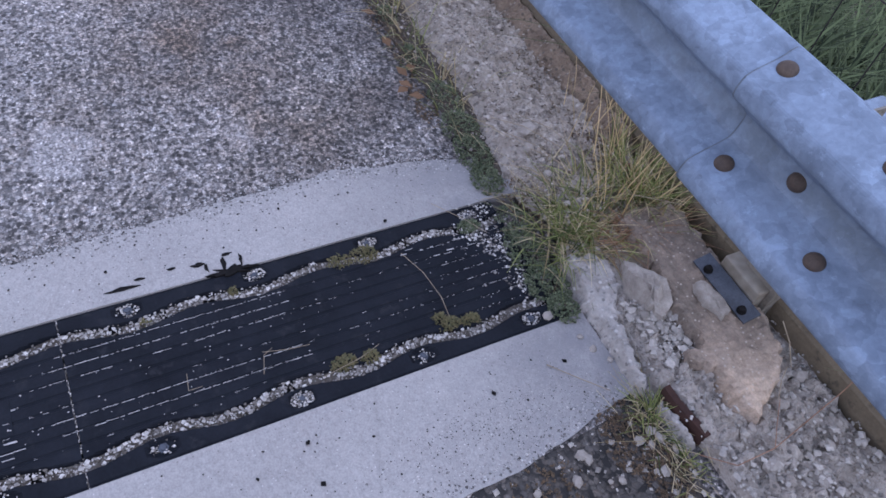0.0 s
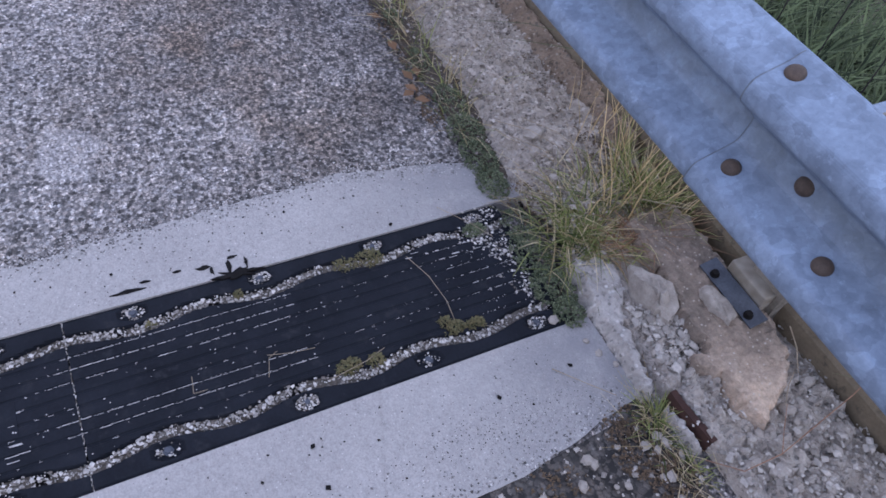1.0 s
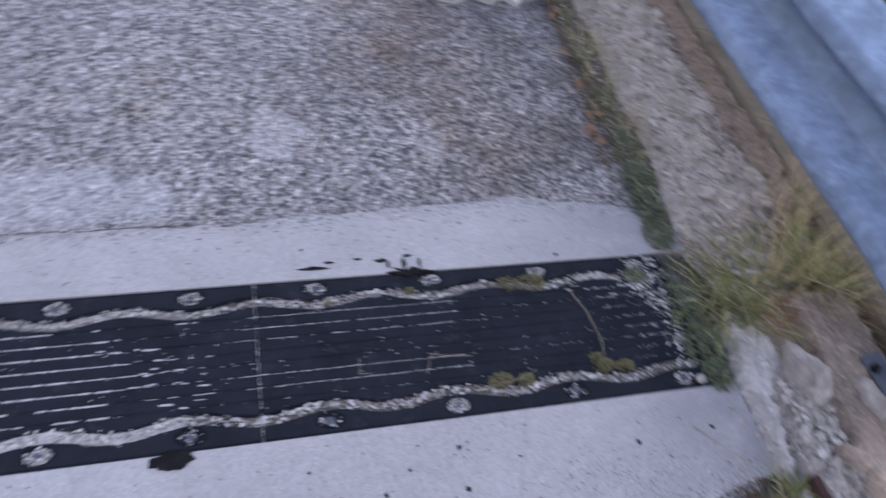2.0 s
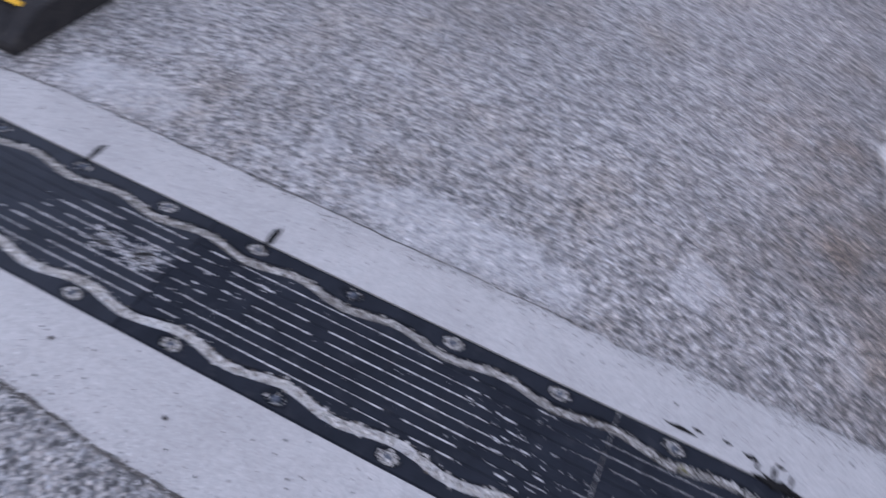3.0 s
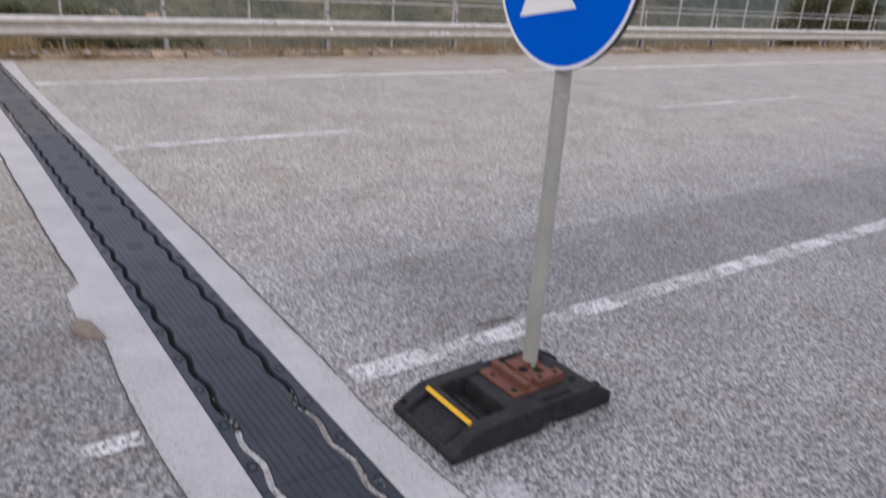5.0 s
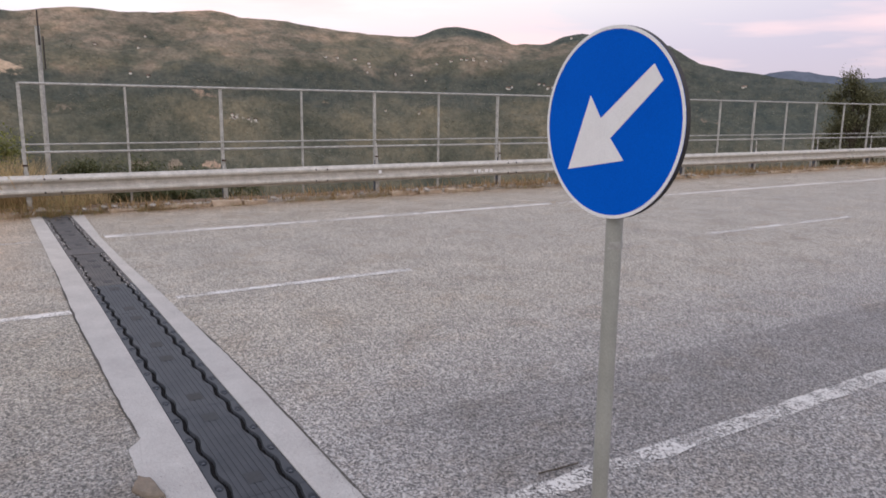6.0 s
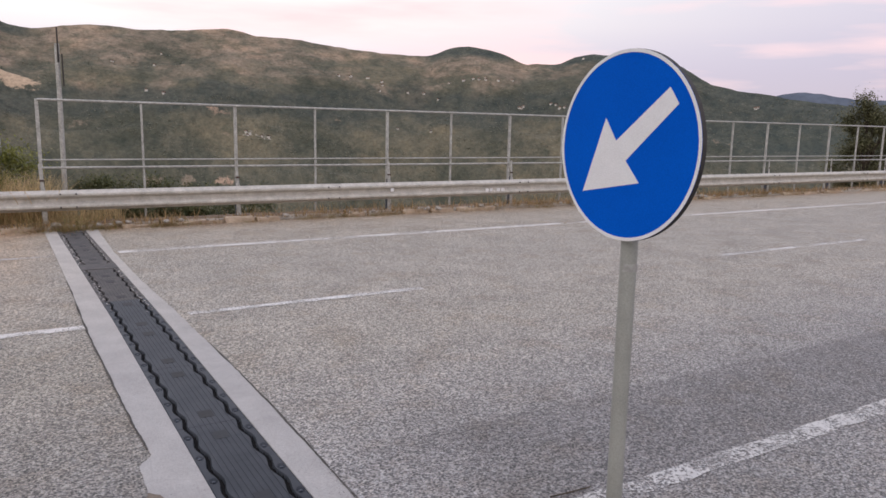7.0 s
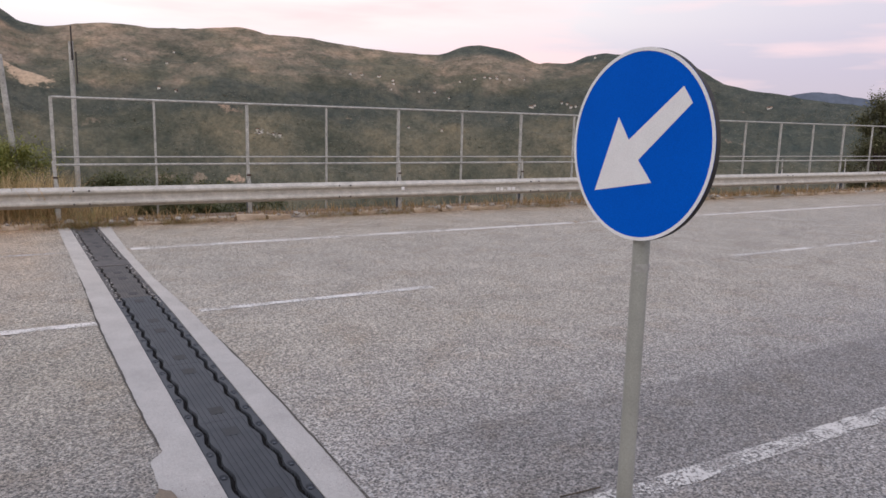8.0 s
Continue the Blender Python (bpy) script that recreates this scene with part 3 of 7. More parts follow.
class Cloud:
    """Gathers many small pieces for one mesh, from plain lists."""
    def __init__(self):
        self.v, self.f = [], []

    def add(self, verts, faces):
        k = len(self.v)
        self.v += [tuple(p) for p in verts]
        self.f += [tuple(i + k for i in f) for f in faces]

    def chip(self, place, size, rng, flat=0.7):
        a = rng.uniform(0, 6.28)
        c, s = math.cos(a), math.sin(a)
        out = []
        for x, y, z in ((1, 0, 0), (0.1, 0.9, 0.1), (-1, 0.1, 0), (0, -1, -0.1), (0.1, 0.1, 0.9), (0, 0, -0.8), (0.6, 0.6, 0.5), (-0.6, -0.5, 0.5)):
            x, y, z = x * size * rng.uniform(0.7, 1.2), y * size * rng.uniform(0.6, 1.1), z * size * flat * rng.uniform(0.7, 1.2)
            out.append((place[0] + c * x - s * y, place[1] + s * x + c * y, place[2] + z))
        self.add(out, ((0, 6, 4), (6, 1, 4), (1, 2, 4), (2, 7, 4), (7, 3, 4), (3, 0, 4), (0, 1, 6), (2, 3, 7), (1, 0, 5), (2, 1, 5), (3, 2, 5), (0, 3, 5)))

    def blade(self, base, height, width, lean, heading, curl, seg=4):
        c, s = math.cos(heading), math.sin(heading)
        out = []
        for k in range(seg + 1):
            u = k / seg
            reach = lean * u + curl * u * u
            z = height * u - 0.35 * curl * u * u
            w = width * (1 - u) ** 0.7 * 0.5 + 0.0002
            x, y = base[0] + c * reach, base[1] + s * reach
            out += [(x - s * w, y + c * w, base[2] + z), (x + s * w, y - c * w, base[2] + z)]
        self.add(out, [(2 * k, 2 * k + 1, 2 * k + 3, 2 * k + 2) for k in range(seg)])

    def leaf(self, place, length, width, heading, tilt):
        c, s = math.cos(heading), math.sin(heading)
        ct, st = math.cos(tilt), math.sin(tilt)
        out = []
        for u, w, d in ((0, 0, 0), (0.45, 0.5, 0.04), (1, 0, -0.05), (0.45, -0.5, 0.04)):
            x, y = u * length, w * width
            z = x * st + d * length
            x = x * ct
            out.append((place[0] + c * x - s * y, place[1] + s * x + c * y, place[2] + z))
        self.add(out, ((0, 1, 2), (0, 2, 3)))

    def mesh(self, name, mat):
        me = bpy.data.meshes.new(name)
        me.from_pydata(self.v, [], self.f)
        me.materials.append(mat)
        me.update()
        return me

# ---- the ground: deck of the road, verge and far country ----
JOINT_L, JOINT_R = -0.330, 0.022
ROAD_NEAR, ROAD_FAR = 0.16, 12.85


def sheet(name, xs, ys, z, mat, label, category, parent=None):
    bm = bmesh.new()
    grid = [[bm.verts.new((x, y, z)) for y in ys] for x in xs]
    for i in range(len(xs) - 1):
        for j in range(len(ys) - 1):
            bm.faces.new((grid[i][j], grid[i + 1][j], grid[i + 1][j + 1], grid[i][j + 1]))
    ob = part(name, bm, mat, parent)
    return tagged(ob, label, category, kind="structure")


road_bm = bmesh.new()
slab(road_bm, [(-60, ROAD_NEAR - 0.12), (JOINT_L - 0.05, ROAD_NEAR - 0.12), (JOINT_L - 0.05, ROAD_FAR), (-60, ROAD_FAR)], -0.6, 0.0)
slab(road_bm, [(JOINT_R + 0.05, ROAD_NEAR - 0.12), (90, ROAD_NEAR - 0.12), (90, ROAD_FAR), (JOINT_R + 0.05, ROAD_FAR)], -0.6, 0.0)
slab(road_bm, [(JOINT_L - 0.06, -0.1), (JOINT_R + 0.06, -0.1), (JOINT_R + 0.06, ROAD_FAR), (JOINT_L - 0.12, ROAD_FAR)], -0.6, -0.05)
road = tagged(part("road", road_bm, ASPHALT), "worn grey asphalt road surface with pale exposed stone chippings", "road", kind="structure")


def strip_outline(inner, outer, seed, y0, y1, step=0.025, ragged=0.014):
    left, right = [], []
    y = y0
    while y < y1 + 1e-6:
        left.append((inner + joint_bend(y), y))
        right.append((outer(y) + wobble(y, seed, 6.0, ragged * (0.2 if y > 1.2 else 1.0)) + wobble(y, seed + 3, 21.0, ragged * (0.3 if y > 1.2 else 0.6)) + wobble(y, seed + 6, 55.0, ragged * 0.4), y))
        y += step
    return left, right


def ladder(bm, left, right, z0, z1):
    rows = []
    for (xl, yl), (xr, yr) in zip(left, right):
        n = 6
        rows.append([bm.verts.new((xl + (xr - xl) * k / n, yl, z1 + 0.0012 * noise.noise(Vector((xl * 9 + k, yl * 7, 0))))) for k in range(n + 1)])
    for a, b in zip(rows, rows[1:]):
        for k in range(6):
            bm.faces.new((a[k], a[k + 1], b[k + 1], b[k]))
    for side in (0, 6):
        lows = [bm.verts.new((r[side].co.x, r[side].co.y, z0)) for r in rows]
        for k in range(len(rows) - 1):
            bm.faces.new((rows[k][side], rows[k + 1][side], lows[k + 1], lows[k]))
    bmesh.ops.recalc_face_normals(bm, faces=bm.faces)


def lerp_table(table, y):
    for (a, va), (b, vb) in zip(table, table[1:]):
        if y <= b:
            return va + (vb - va) * max(0.0, (y - a) / (b - a))
    return table[-1][1]


RIGHT_EDGE = ((0.12, 0.14), (0.29, 0.19), (0.5, 0.22), (0.9, 0.202), (1.25, 0.186), (1.7, 0.188), (2.25, 0.187), (2.75, 0.184), (2.93, 0.168), (3.3, 0.152), (3.75, 0.170), (4.1, 0.173), (5.2, 0.188), (6.1, 0.18), (7.1, 0.158), (8.0, 0.135), (8.9, 0.10), (9.9, 0.085), (10.7, 0.08), (12.7, 0.12))
LEFT_EDGE = ((0.12, -0.52), (0.4, -0.585), (0.7, -0.585), (1.6, -0.548), (1.95, -0.543), (2.12, -0.527), (2.3, -0.518), (2.5, -0.522), (2.64, -0.528), (2.76, -0.508), (2.83, -0.516), (2.90, -0.534), (2.96, -0.533), (3.07, -0.510), (3.27, -0.514), (3.5, -0.525), (3.75, -0.527), (4.0, -0.522), (4.2, -0.508), (4.36, -0.515), (4.44, -0.565), (4.80, -0.555), (4.88, -0.49), (5.2, -0.502), (5.7, -0.512), (7.2, -0.532), (9.0, -0.522), (12.7, -0.535))
def joint_bend(y):
    """The far end of the joint bends away a little."""
    return -0.011 * max(0.0, y - 7.4)


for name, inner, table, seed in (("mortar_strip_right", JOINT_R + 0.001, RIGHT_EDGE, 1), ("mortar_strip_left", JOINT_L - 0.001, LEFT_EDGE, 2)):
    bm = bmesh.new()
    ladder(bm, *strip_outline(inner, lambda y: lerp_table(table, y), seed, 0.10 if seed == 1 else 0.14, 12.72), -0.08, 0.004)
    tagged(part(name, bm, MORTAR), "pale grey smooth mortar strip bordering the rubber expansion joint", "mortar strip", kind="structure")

# dark cracks where the asphalt has drawn away from the mortar
for table, y0, y1, seed in ((LEFT_EDGE, 4.95, 9.2, 31), (RIGHT_EDGE, 3.6, 6.6, 32), (LEFT_EDGE, 1.75, 2.6, 33), (RIGHT_EDGE, 1.25, 3.5, 34), (LEFT_EDGE, 2.95, 4.3, 35)):
    bm = bmesh.new()
    side = 1 if table is RIGHT_EDGE else -1
    rail = []
    y = y0
    while y < y1:
        x = lerp_table(table, y) + side * (0.003 + wobble(y, seed, 6.0, 0.004) + wobble(y, seed + 2, 23.0, 0.004))
        w = max(0.0008, 0.0045 + wobble(y, seed + 4, 4.0, 0.006)) * (0.4 if seed > 33 else 1.0)
        rail.append((bm.verts.new((x - w, y, 0.0048)), bm.verts.new((x + w, y, 0.0048))))
        y += 0.03
    for (a, b), (c, d) in zip(rail, rail[1:]):
        bm.faces.new((a, b, d, c))
    tagged(part("asphalt_crack", bm, CRACK), "dark dirty crack between the mortar strip and the asphalt", "crack", kind="structure")

# white road lines
def road_line(name, x0, x1, y, width, label, seed, paint=None):
    bm = bmesh.new()
    rng = random.Random(seed)
    steps = max(2, int((x1 - x0) / 0.12))
    steps = min(steps, 260)
    a, b = [], []
    for k in range(steps + 1):
        x = x0 + (x1 - x0) * k / steps
        a.append(bm.verts.new((x, y - width / 2 * rng.uniform(0.8, 1.1), 0.0042)))
        b.append(bm.verts.new((x, y + width / 2 * rng.uniform(0.8, 1.1), 0.0042)))
    for k in range(steps):
        bm.faces.new((a[k], a[k + 1], b[k + 1], b[k]))
    return tagged(part(name, bm, paint or PAINT), label, "road line", kind="structure")


road_line("lane_edge_line", 0.205, 22, 3.565, 0.125, "thick worn white edge line along the shoulder", 1)
road_line("lane_edge_line", -22, -0.545, 3.562, 0.09, "thin worn white line ending at the joint", 2, PAINT_FAINT)
for k, (x0, x1) in enumerate(((-3.2, -0.54), (0.224, 2.385), (6.70, 9.95), (13.2, 16.4), (19.7, 22.9), (-9.7, -6.6))):
    road_line("lane_dash", x0, x1, 7.425 if x0 > 0 else 7.355, 0.10 if x0 > 0 else 0.12, "worn white dash of the lane marking", 3 + k, PAINT_DASH if x0 > 0 else PAINT_LINE)
road_line("far_edge_line", 0.125, 60, 10.645, 0.15, "white edge line along the far side of the road", 11, PAINT_LINE)
road_line("far_edge_line", -22, -0.56, 10.64, 0.09, "faded white edge line ending beside the joint", 12, PAINT_FAINT)

# kerbs
def kerb(name, x0, x1, y0, y1, z, seed, label, rough=0.012):
    bm = bmesh.new()
    xs = [x0 + k * (x1 - x0) / 90 for k in range(91)] if x1 - x0 < 4 else list(np.arange(x0, x1 + 1e-6, 0.3))
    m = 20 if x1 - x0 < 4 else 7
    ys = [y0 + (y1 - y0) * k / m for k in range(m + 1)]
    rows = []
    for x in xs:
        row = []
        for k, y in enumerate(ys):
            edge = wobble(x, seed, 5, 0.018) if k == 0 else 0
            row.append(bm.verts.new((x, y + edge, z + rough * noise.noise(Vector((x * 6, y * 6, seed))) + rough * 0.5 * noise.noise(Vector((x * 19, y * 19, seed))) + rough * 0.4 * noise.noise(Vector((x * 47, y * 47, seed))))))
        rows.append(row)
    for a, b in zip(rows, rows[1:]):
        for k in range(m):
            bm.faces.new((a[k], a[k + 1], b[k + 1], b[k]))
    for side in (0, m):
        low = [bm.verts.new((r[side].co.x, r[side].co.y, -0.3)) for r in rows]
        for k in range(len(rows) - 1):
            bm.faces.new((rows[k][side], rows[k + 1][side], low[k + 1], low[k]))
    bmesh.ops.recalc_face_normals(bm, faces=bm.faces)
    return tagged(part(name, bm, CONCRETE, smooth=True), label, "kerb", kind="structure")


kerb("kerb_near", -0.18, 2.8, 0.035, -0.33, 0.020, 3, "weathered concrete kerb with exposed gravel under the guard rail", 0.016)
kerb("kerb_near", 2.79, 60, 0.065, -0.33, 0.043, 3, "weathered concrete kerb with exposed gravel under the guard rail")
kerb("kerb_near", -1.8, -0.17, 0.093, -0.32, 0.030, 4, "crumbling concrete kerb bed under the guard rail", 0.030)
kerb("kerb_near", -40, -1.79, 0.085, -0.32, 0.030, 4, "crumbling concrete kerb bed under the guard rail", 0.020)
kerb("kerb_far", -60, 90, 12.86, 13.02, 0.050, 5, "low pale concrete kerb of the bridge with dry weeds", 0.02)

# ---- far country: one sheet from below the bridge to the hills ----
EYE_X, EYE_Y, EYE_Z = -1.0, 1.49, 1.53
CREST = 1750.0
SKYLINE = ((-180, 4.5), (-120, 4), (-60, 6), (-12, 7.6), (-2, 7.5), (-0.3, 6.95), (0.9, 6.1), (2.4, 5.87), (4.1, 6.2), (5.9, 6.41), (8.7, 6.31), (11.3, 6.36), (15.1, 6.7), (17.1, 6.32), (20.4, 6.14), (22.9, 5.75), (25.4, 5.5), (27.5, 5.35),
           (29.9, 5.28), (31.4, 5.89), (33.0, 6.12), (34.4, 5.86), (36.1, 5.26), (37.4, 4.78), (39.8, 4.84), (41.0, 5.37), (42.3, 5.6), (45.0, 5.35), (48.7, 4.64), (50.8, 3.37), (53.2, 2.9), (57, 2.3), (60, 1.9), (75, 3), (120, 4), (180, 4.5))


def ridge(az):
    return lerp_table(SKYLINE, az)


def country_height(az, d):
    """Height over the road: a deep valley under the bridge, then steep hills."""
    e = math.radians(ridge(az))
    u = math.radians(az)
    x, y = d * math.sin(u), d * math.cos(u)
    rough = noise.fractal(Vector((x / 420, y / 420, 0.5)), 1.0, 2.0, 6)
    gully = noise.fractal(Vector((x / 170, y / 170, 4.5)), 1.0, 2.0, 4)
    fall = min(1.0, d / 650)
    valley = -26 - 184 * fall * fall * (3 - 2 * fall)
    rise = min(1.0, max(0.0, (d - 650) / (CREST - 650)))
    top = math.tan(e) * CREST
    h = valley + (top - valley) * rise ** 0.95
    h += (rough * 150 + gully * 46) * rise * (1 - rise) + rough * 10 * (1 - rise) * fall
    h += 2.6 * noise.fractal(Vector((x / 45, y / 45, 2)), 1.0, 2.0, 4) * fall
    if d > CREST:
        h = top + rough * 6 - (d - CREST) * 0.2
    return h


bm = bmesh.new()
dists = [14 * (900 / 14) ** (k / 44) for k in range(44)] + [900 + 10 * k for k in range(91)] + [1900, 2100, 2500, 3100, 4200]
azs = [-180 + 3 * k for k in range(55)] + [-15 + 0.35 * k for k in range(230)] + [65.5 + 3 * k for k in range(39)]
rows = []
for az in azs:
    u = math.radians(az)
    row = []
    for d in dists:
        x, y = EYE_X + d * math.sin(u), EYE_Y + d * math.cos(u)
        h = country_height(az, d)
        near = max(0.0, 1 - max(0.0, d - 22) / 40)
        h = h * (1 - near) + near * (-14 if y > 5 else -6)
        if abs(x) > 1 and -3 < y < 16:
            h = min(h, -9)
        row.append(bm.verts.new((x, y, h)))
    rows.append(row)
for k in range(len(rows)):
    a, b = rows[k], rows[(k + 1) % len(rows)]
    for j in range(len(dists) - 1):
        bm.faces.new((a[j], b[j], b[j + 1], a[j + 1]))
bm.faces.new([r[0] for r in rows])
bmesh.ops.recalc_face_normals(bm, faces=bm.faces)


def country_material():
    """Woods, dry pasture and scrub; the pattern follows the slope: along it, up it, and a little into its depth."""
    m, n, l, b = material("wooded_hills", 0, 0.95, 0.1)
    world = coords(n, l)
    sep = n.new("ShaderNodeSeparateXYZ")
    l.new(world, sep.inputs[0])

    def calc(op, a, b_=None):
        x = n.new("ShaderNodeMath")
        x.operation = op
        for k, v in enumerate((a, b_)):
            if v is None:
                continue
            if hasattr(v, "is_output"):
                l.new(v, x.inputs[k])
            else:
                x.inputs[k].default_value = v
        return x.outputs[0]

    along = calc("MULTIPLY", calc("ARCTAN2", sep.outputs["X"], sep.outputs["Y"]), 1450.0)
    depth = calc("MULTIPLY", calc("SQRT", calc("ADD", calc("MULTIPLY", sep.outputs["X"], sep.outputs["X"]), calc("MULTIPLY", sep.outputs["Y"], sep.outputs["Y"]))), 0.16)
    join = n.new("ShaderNodeCombineXYZ")
    for k, v in enumerate((calc("MULTIPLY", along, 0.62), depth, sep.outputs["Z"])):
        l.new(v, join.inputs[k])
    co = join.outputs[0]
    cover = noise_tex(n, l, co, 0.014, 7, 0.62)
    fine = noise_tex(n, l, co, 0.06, 6, 0.7)
    tiny = noise_tex(n, l, co, 0.26, 4, 0.7)
    hgt = n.new("ShaderNodeMapRange")
    hgt.inputs["From Min"].default_value, hgt.inputs["From Max"].default_value = -60, 185
    l.new(sep.outputs["Z"], hgt.inputs["Value"])
    wild = None
    open_land = ramp(n, l, calc("ADD", calc("MULTIPLY", hgt.outputs[0], 0.46), cover), ((0.76, 0.0), (0.92, 1.0)))
    # wooded summits
    for az, el, reach in ((-13, 6.9, 190), (0.0, 5.9, 70), (33.0, 5.74, 105), (42.4, 5.1, 95), (53.5, 3.2, 260), (58.7, 0.6, 480)):
        u = math.radians(az)
        at = n.new("ShaderNodeVectorMath")
        at.operation = "DISTANCE"
        at.inputs[1].default_value = (EYE_X + CREST * math.sin(u), EYE_Y + CREST * math.cos(u), CREST * math.tan(math.radians(el)))
        l.new(world, at.inputs[0])
        far = n.new("ShaderNodeMapRange")
        far.inputs["From Min"].default_value, far.inputs["From Max"].default_value = reach * 0.75, reach * 1.25
        l.new(at.outputs["Value"], far.inputs["Value"])
        open_land = mix(n, l, 1.0, open_land, far.outputs[0], "MULTIPLY")
        wild = far.outputs[0] if wild is None else calc("MULTIPLY", wild, far.outputs[0])
    thickets = ramp(n, l, noise_tex(n, l, co, 0.045, 6, 0.7), ((0.42, 0.25), (0.54, 1.0)))
    open_land = mix(n, l, 1.0, open_land, thickets, "MULTIPLY")
    green = ramp(n, l, fine, ((0.30, (0.070, 0.077, 0.059)), (0.52, (0.130, 0.125, 0.092)), (0.72, (0.18, 0.162, 0.112))))
    tan = ramp(n, l, fine, ((0.30, (0.19, 0.155, 0.11)), (0.52, (0.29, 0.228, 0.17)), (0.75, (0.37, 0.292, 0.217))))
    col = mix(n, l, open_land, green, tan)
    masses = noise_tex(n, l, co, 0.0085, 5, 0.55)
    col = mix(n, l, 0.9, col, ramp(n, l, masses, ((0.36, (0.58, 0.63, 0.62)), (0.50, (0.95, 0.95, 0.93)), (0.66, (1.36, 1.24, 1.12)))), "MULTIPLY")
    col = mix(n, l, calc("MULTIPLY", calc("SUBTRACT", 1.0, wild), 0.75), col, mix(n, l, ramp(n, l, fine, ((0.35, 0.0), (0.65, 1.0))), (0.040, 0.055, 0.052), (0.085, 0.098, 0.082)))
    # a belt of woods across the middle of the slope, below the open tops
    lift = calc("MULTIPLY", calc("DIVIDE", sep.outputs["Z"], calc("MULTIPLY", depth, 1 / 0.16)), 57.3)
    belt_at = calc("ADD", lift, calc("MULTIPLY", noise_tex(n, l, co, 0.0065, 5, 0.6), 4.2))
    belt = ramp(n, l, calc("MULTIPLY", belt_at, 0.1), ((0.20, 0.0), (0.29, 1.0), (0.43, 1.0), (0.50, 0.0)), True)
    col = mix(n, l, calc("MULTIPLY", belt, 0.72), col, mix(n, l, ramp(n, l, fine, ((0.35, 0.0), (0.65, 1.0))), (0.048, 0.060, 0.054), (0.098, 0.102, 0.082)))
    scars = ramp(n, l, noise_tex(n, l, co, 0.026, 5, 0.65), ((0.67, 0.0), (0.70, 0.55)))
    col = mix(n, l, scars, col, (0.36, 0.27, 0.19))
    # a bare quarry face on the flank, open pasture on the spurs and clearings
    ragged = noise_tex(n, l, co, 0.075, 6, 0.75)
    for centre, reach, soft, cover, tint in BARE:
        near = n.new("ShaderNodeVectorMath")
        near.operation = "DISTANCE"
        near.inputs[1].default_value = centre
        l.new(world, near.inputs[0])
        inside = n.new("ShaderNodeMapRange")
        inside.inputs["From Min"].default_value, inside.inputs["From Max"].default_value, inside.inputs["To Max"].default_value = reach + 60, reach + 60 - soft, cover
        l.new(calc("ADD", near.outputs["Value"], calc("MULTIPLY", ragged, 120.0)), inside.inputs["Value"])
        col = mix(n, l, inside.outputs[0], col, tint)
    col = mix(n, l, 0.75, col, ramp(n, l, tiny, ((0.32, 0.66), (0.68, 1.32))), "MULTIPLY")
    l.new(col, b.inputs["Base Color"])
    bump(n, l, b, tiny, 0.7, 3.0)
    return m


def on_hill(az, el):
    """Where a line of sight from the bridge meets the hillside."""
    d = 700.0
    while d < CREST - 20:
        if country_height(az, d) > EYE_Z + d * math.tan(radians(el)):
            break
        d += 6
    u = math.radians(az)
    return (EYE_X + d * math.sin(u), EYE_Y + d * math.cos(u), country_height(az, d)), d


PASTURE, CLAY = (0.31, 0.245, 0.18), (0.47, 0.33, 0.235)
BARE = [(on_hill(az, el)[0], reach, soft, cover, tint) for az, el, reach, soft, cover, tint in (
    (1.2, 2.6, 38, 12, 1.0, (0.52, 0.39, 0.27)), (12.6, 3.5, 46, 50, 0.7, PASTURE), (15.6, 4.3, 60, 60, 0.6, PASTURE), (18.6, 3.5, 40, 40, 0.7, PASTURE), (21.5, 3.9, 34, 40, 0.6, PASTURE), (14.2, 0.8, 12, 12, 0.7, CLAY), (5.0, -0.3, 14, 14, 0.6, PASTURE),
    (14.8, -4.4, 12, 8, 0.9, CLAY), (9.7, -4.4, 9, 8, 0.7, PASTURE), (11.8, -4.3, 10, 8, 0.7, PASTURE), (17.0, -1.0, 8, 8, 0.7, (0.5, 0.46, 0.40)), (26.4, 2.6, 26, 24, 0.6, PASTURE), (30.5, 3.0, 22, 20, 0.6, PASTURE))]
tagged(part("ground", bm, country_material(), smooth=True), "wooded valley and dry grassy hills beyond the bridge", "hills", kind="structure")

# woods on the hillsides: many tree tops, thick low down, in clumps higher up
woods = Cloud()
g = random.Random(55)
for _ in range(30000):
    az, d = g.uniform(-4, 63), 760 + 985 * g.random() ** 0.8
    u = math.radians(az)
    x, y = EYE_X + d * math.sin(u), EYE_Y + d * math.cos(u)
    h = country_height(az, d)
    clump = noise.noise(Vector((x / 60, y / 60, 3.1))) + 0.7 * noise.noise(Vector((x / 170, y / 170, 8.2)))
    summit = max(0.0, 1 - abs(az - 33) / 3.2) + max(0.0, 1 - abs(az - 42.5) / 3.0) + (0.8 if az > 47 else 0)
    if clump < -0.35 * g.random() - 0.1 + 0.55 * max(0.0, min(1.0, (h + 60) / 220)) - 0.5 * summit * (d > 1500):
        continue
    size = g.choice((0.9, 1.2, 1.5, 2.0)) * g.uniform(0.8, 1.2)
    woods.chip((x, y, h), size, g, 0.35)
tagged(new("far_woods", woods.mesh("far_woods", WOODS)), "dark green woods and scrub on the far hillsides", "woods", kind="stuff")

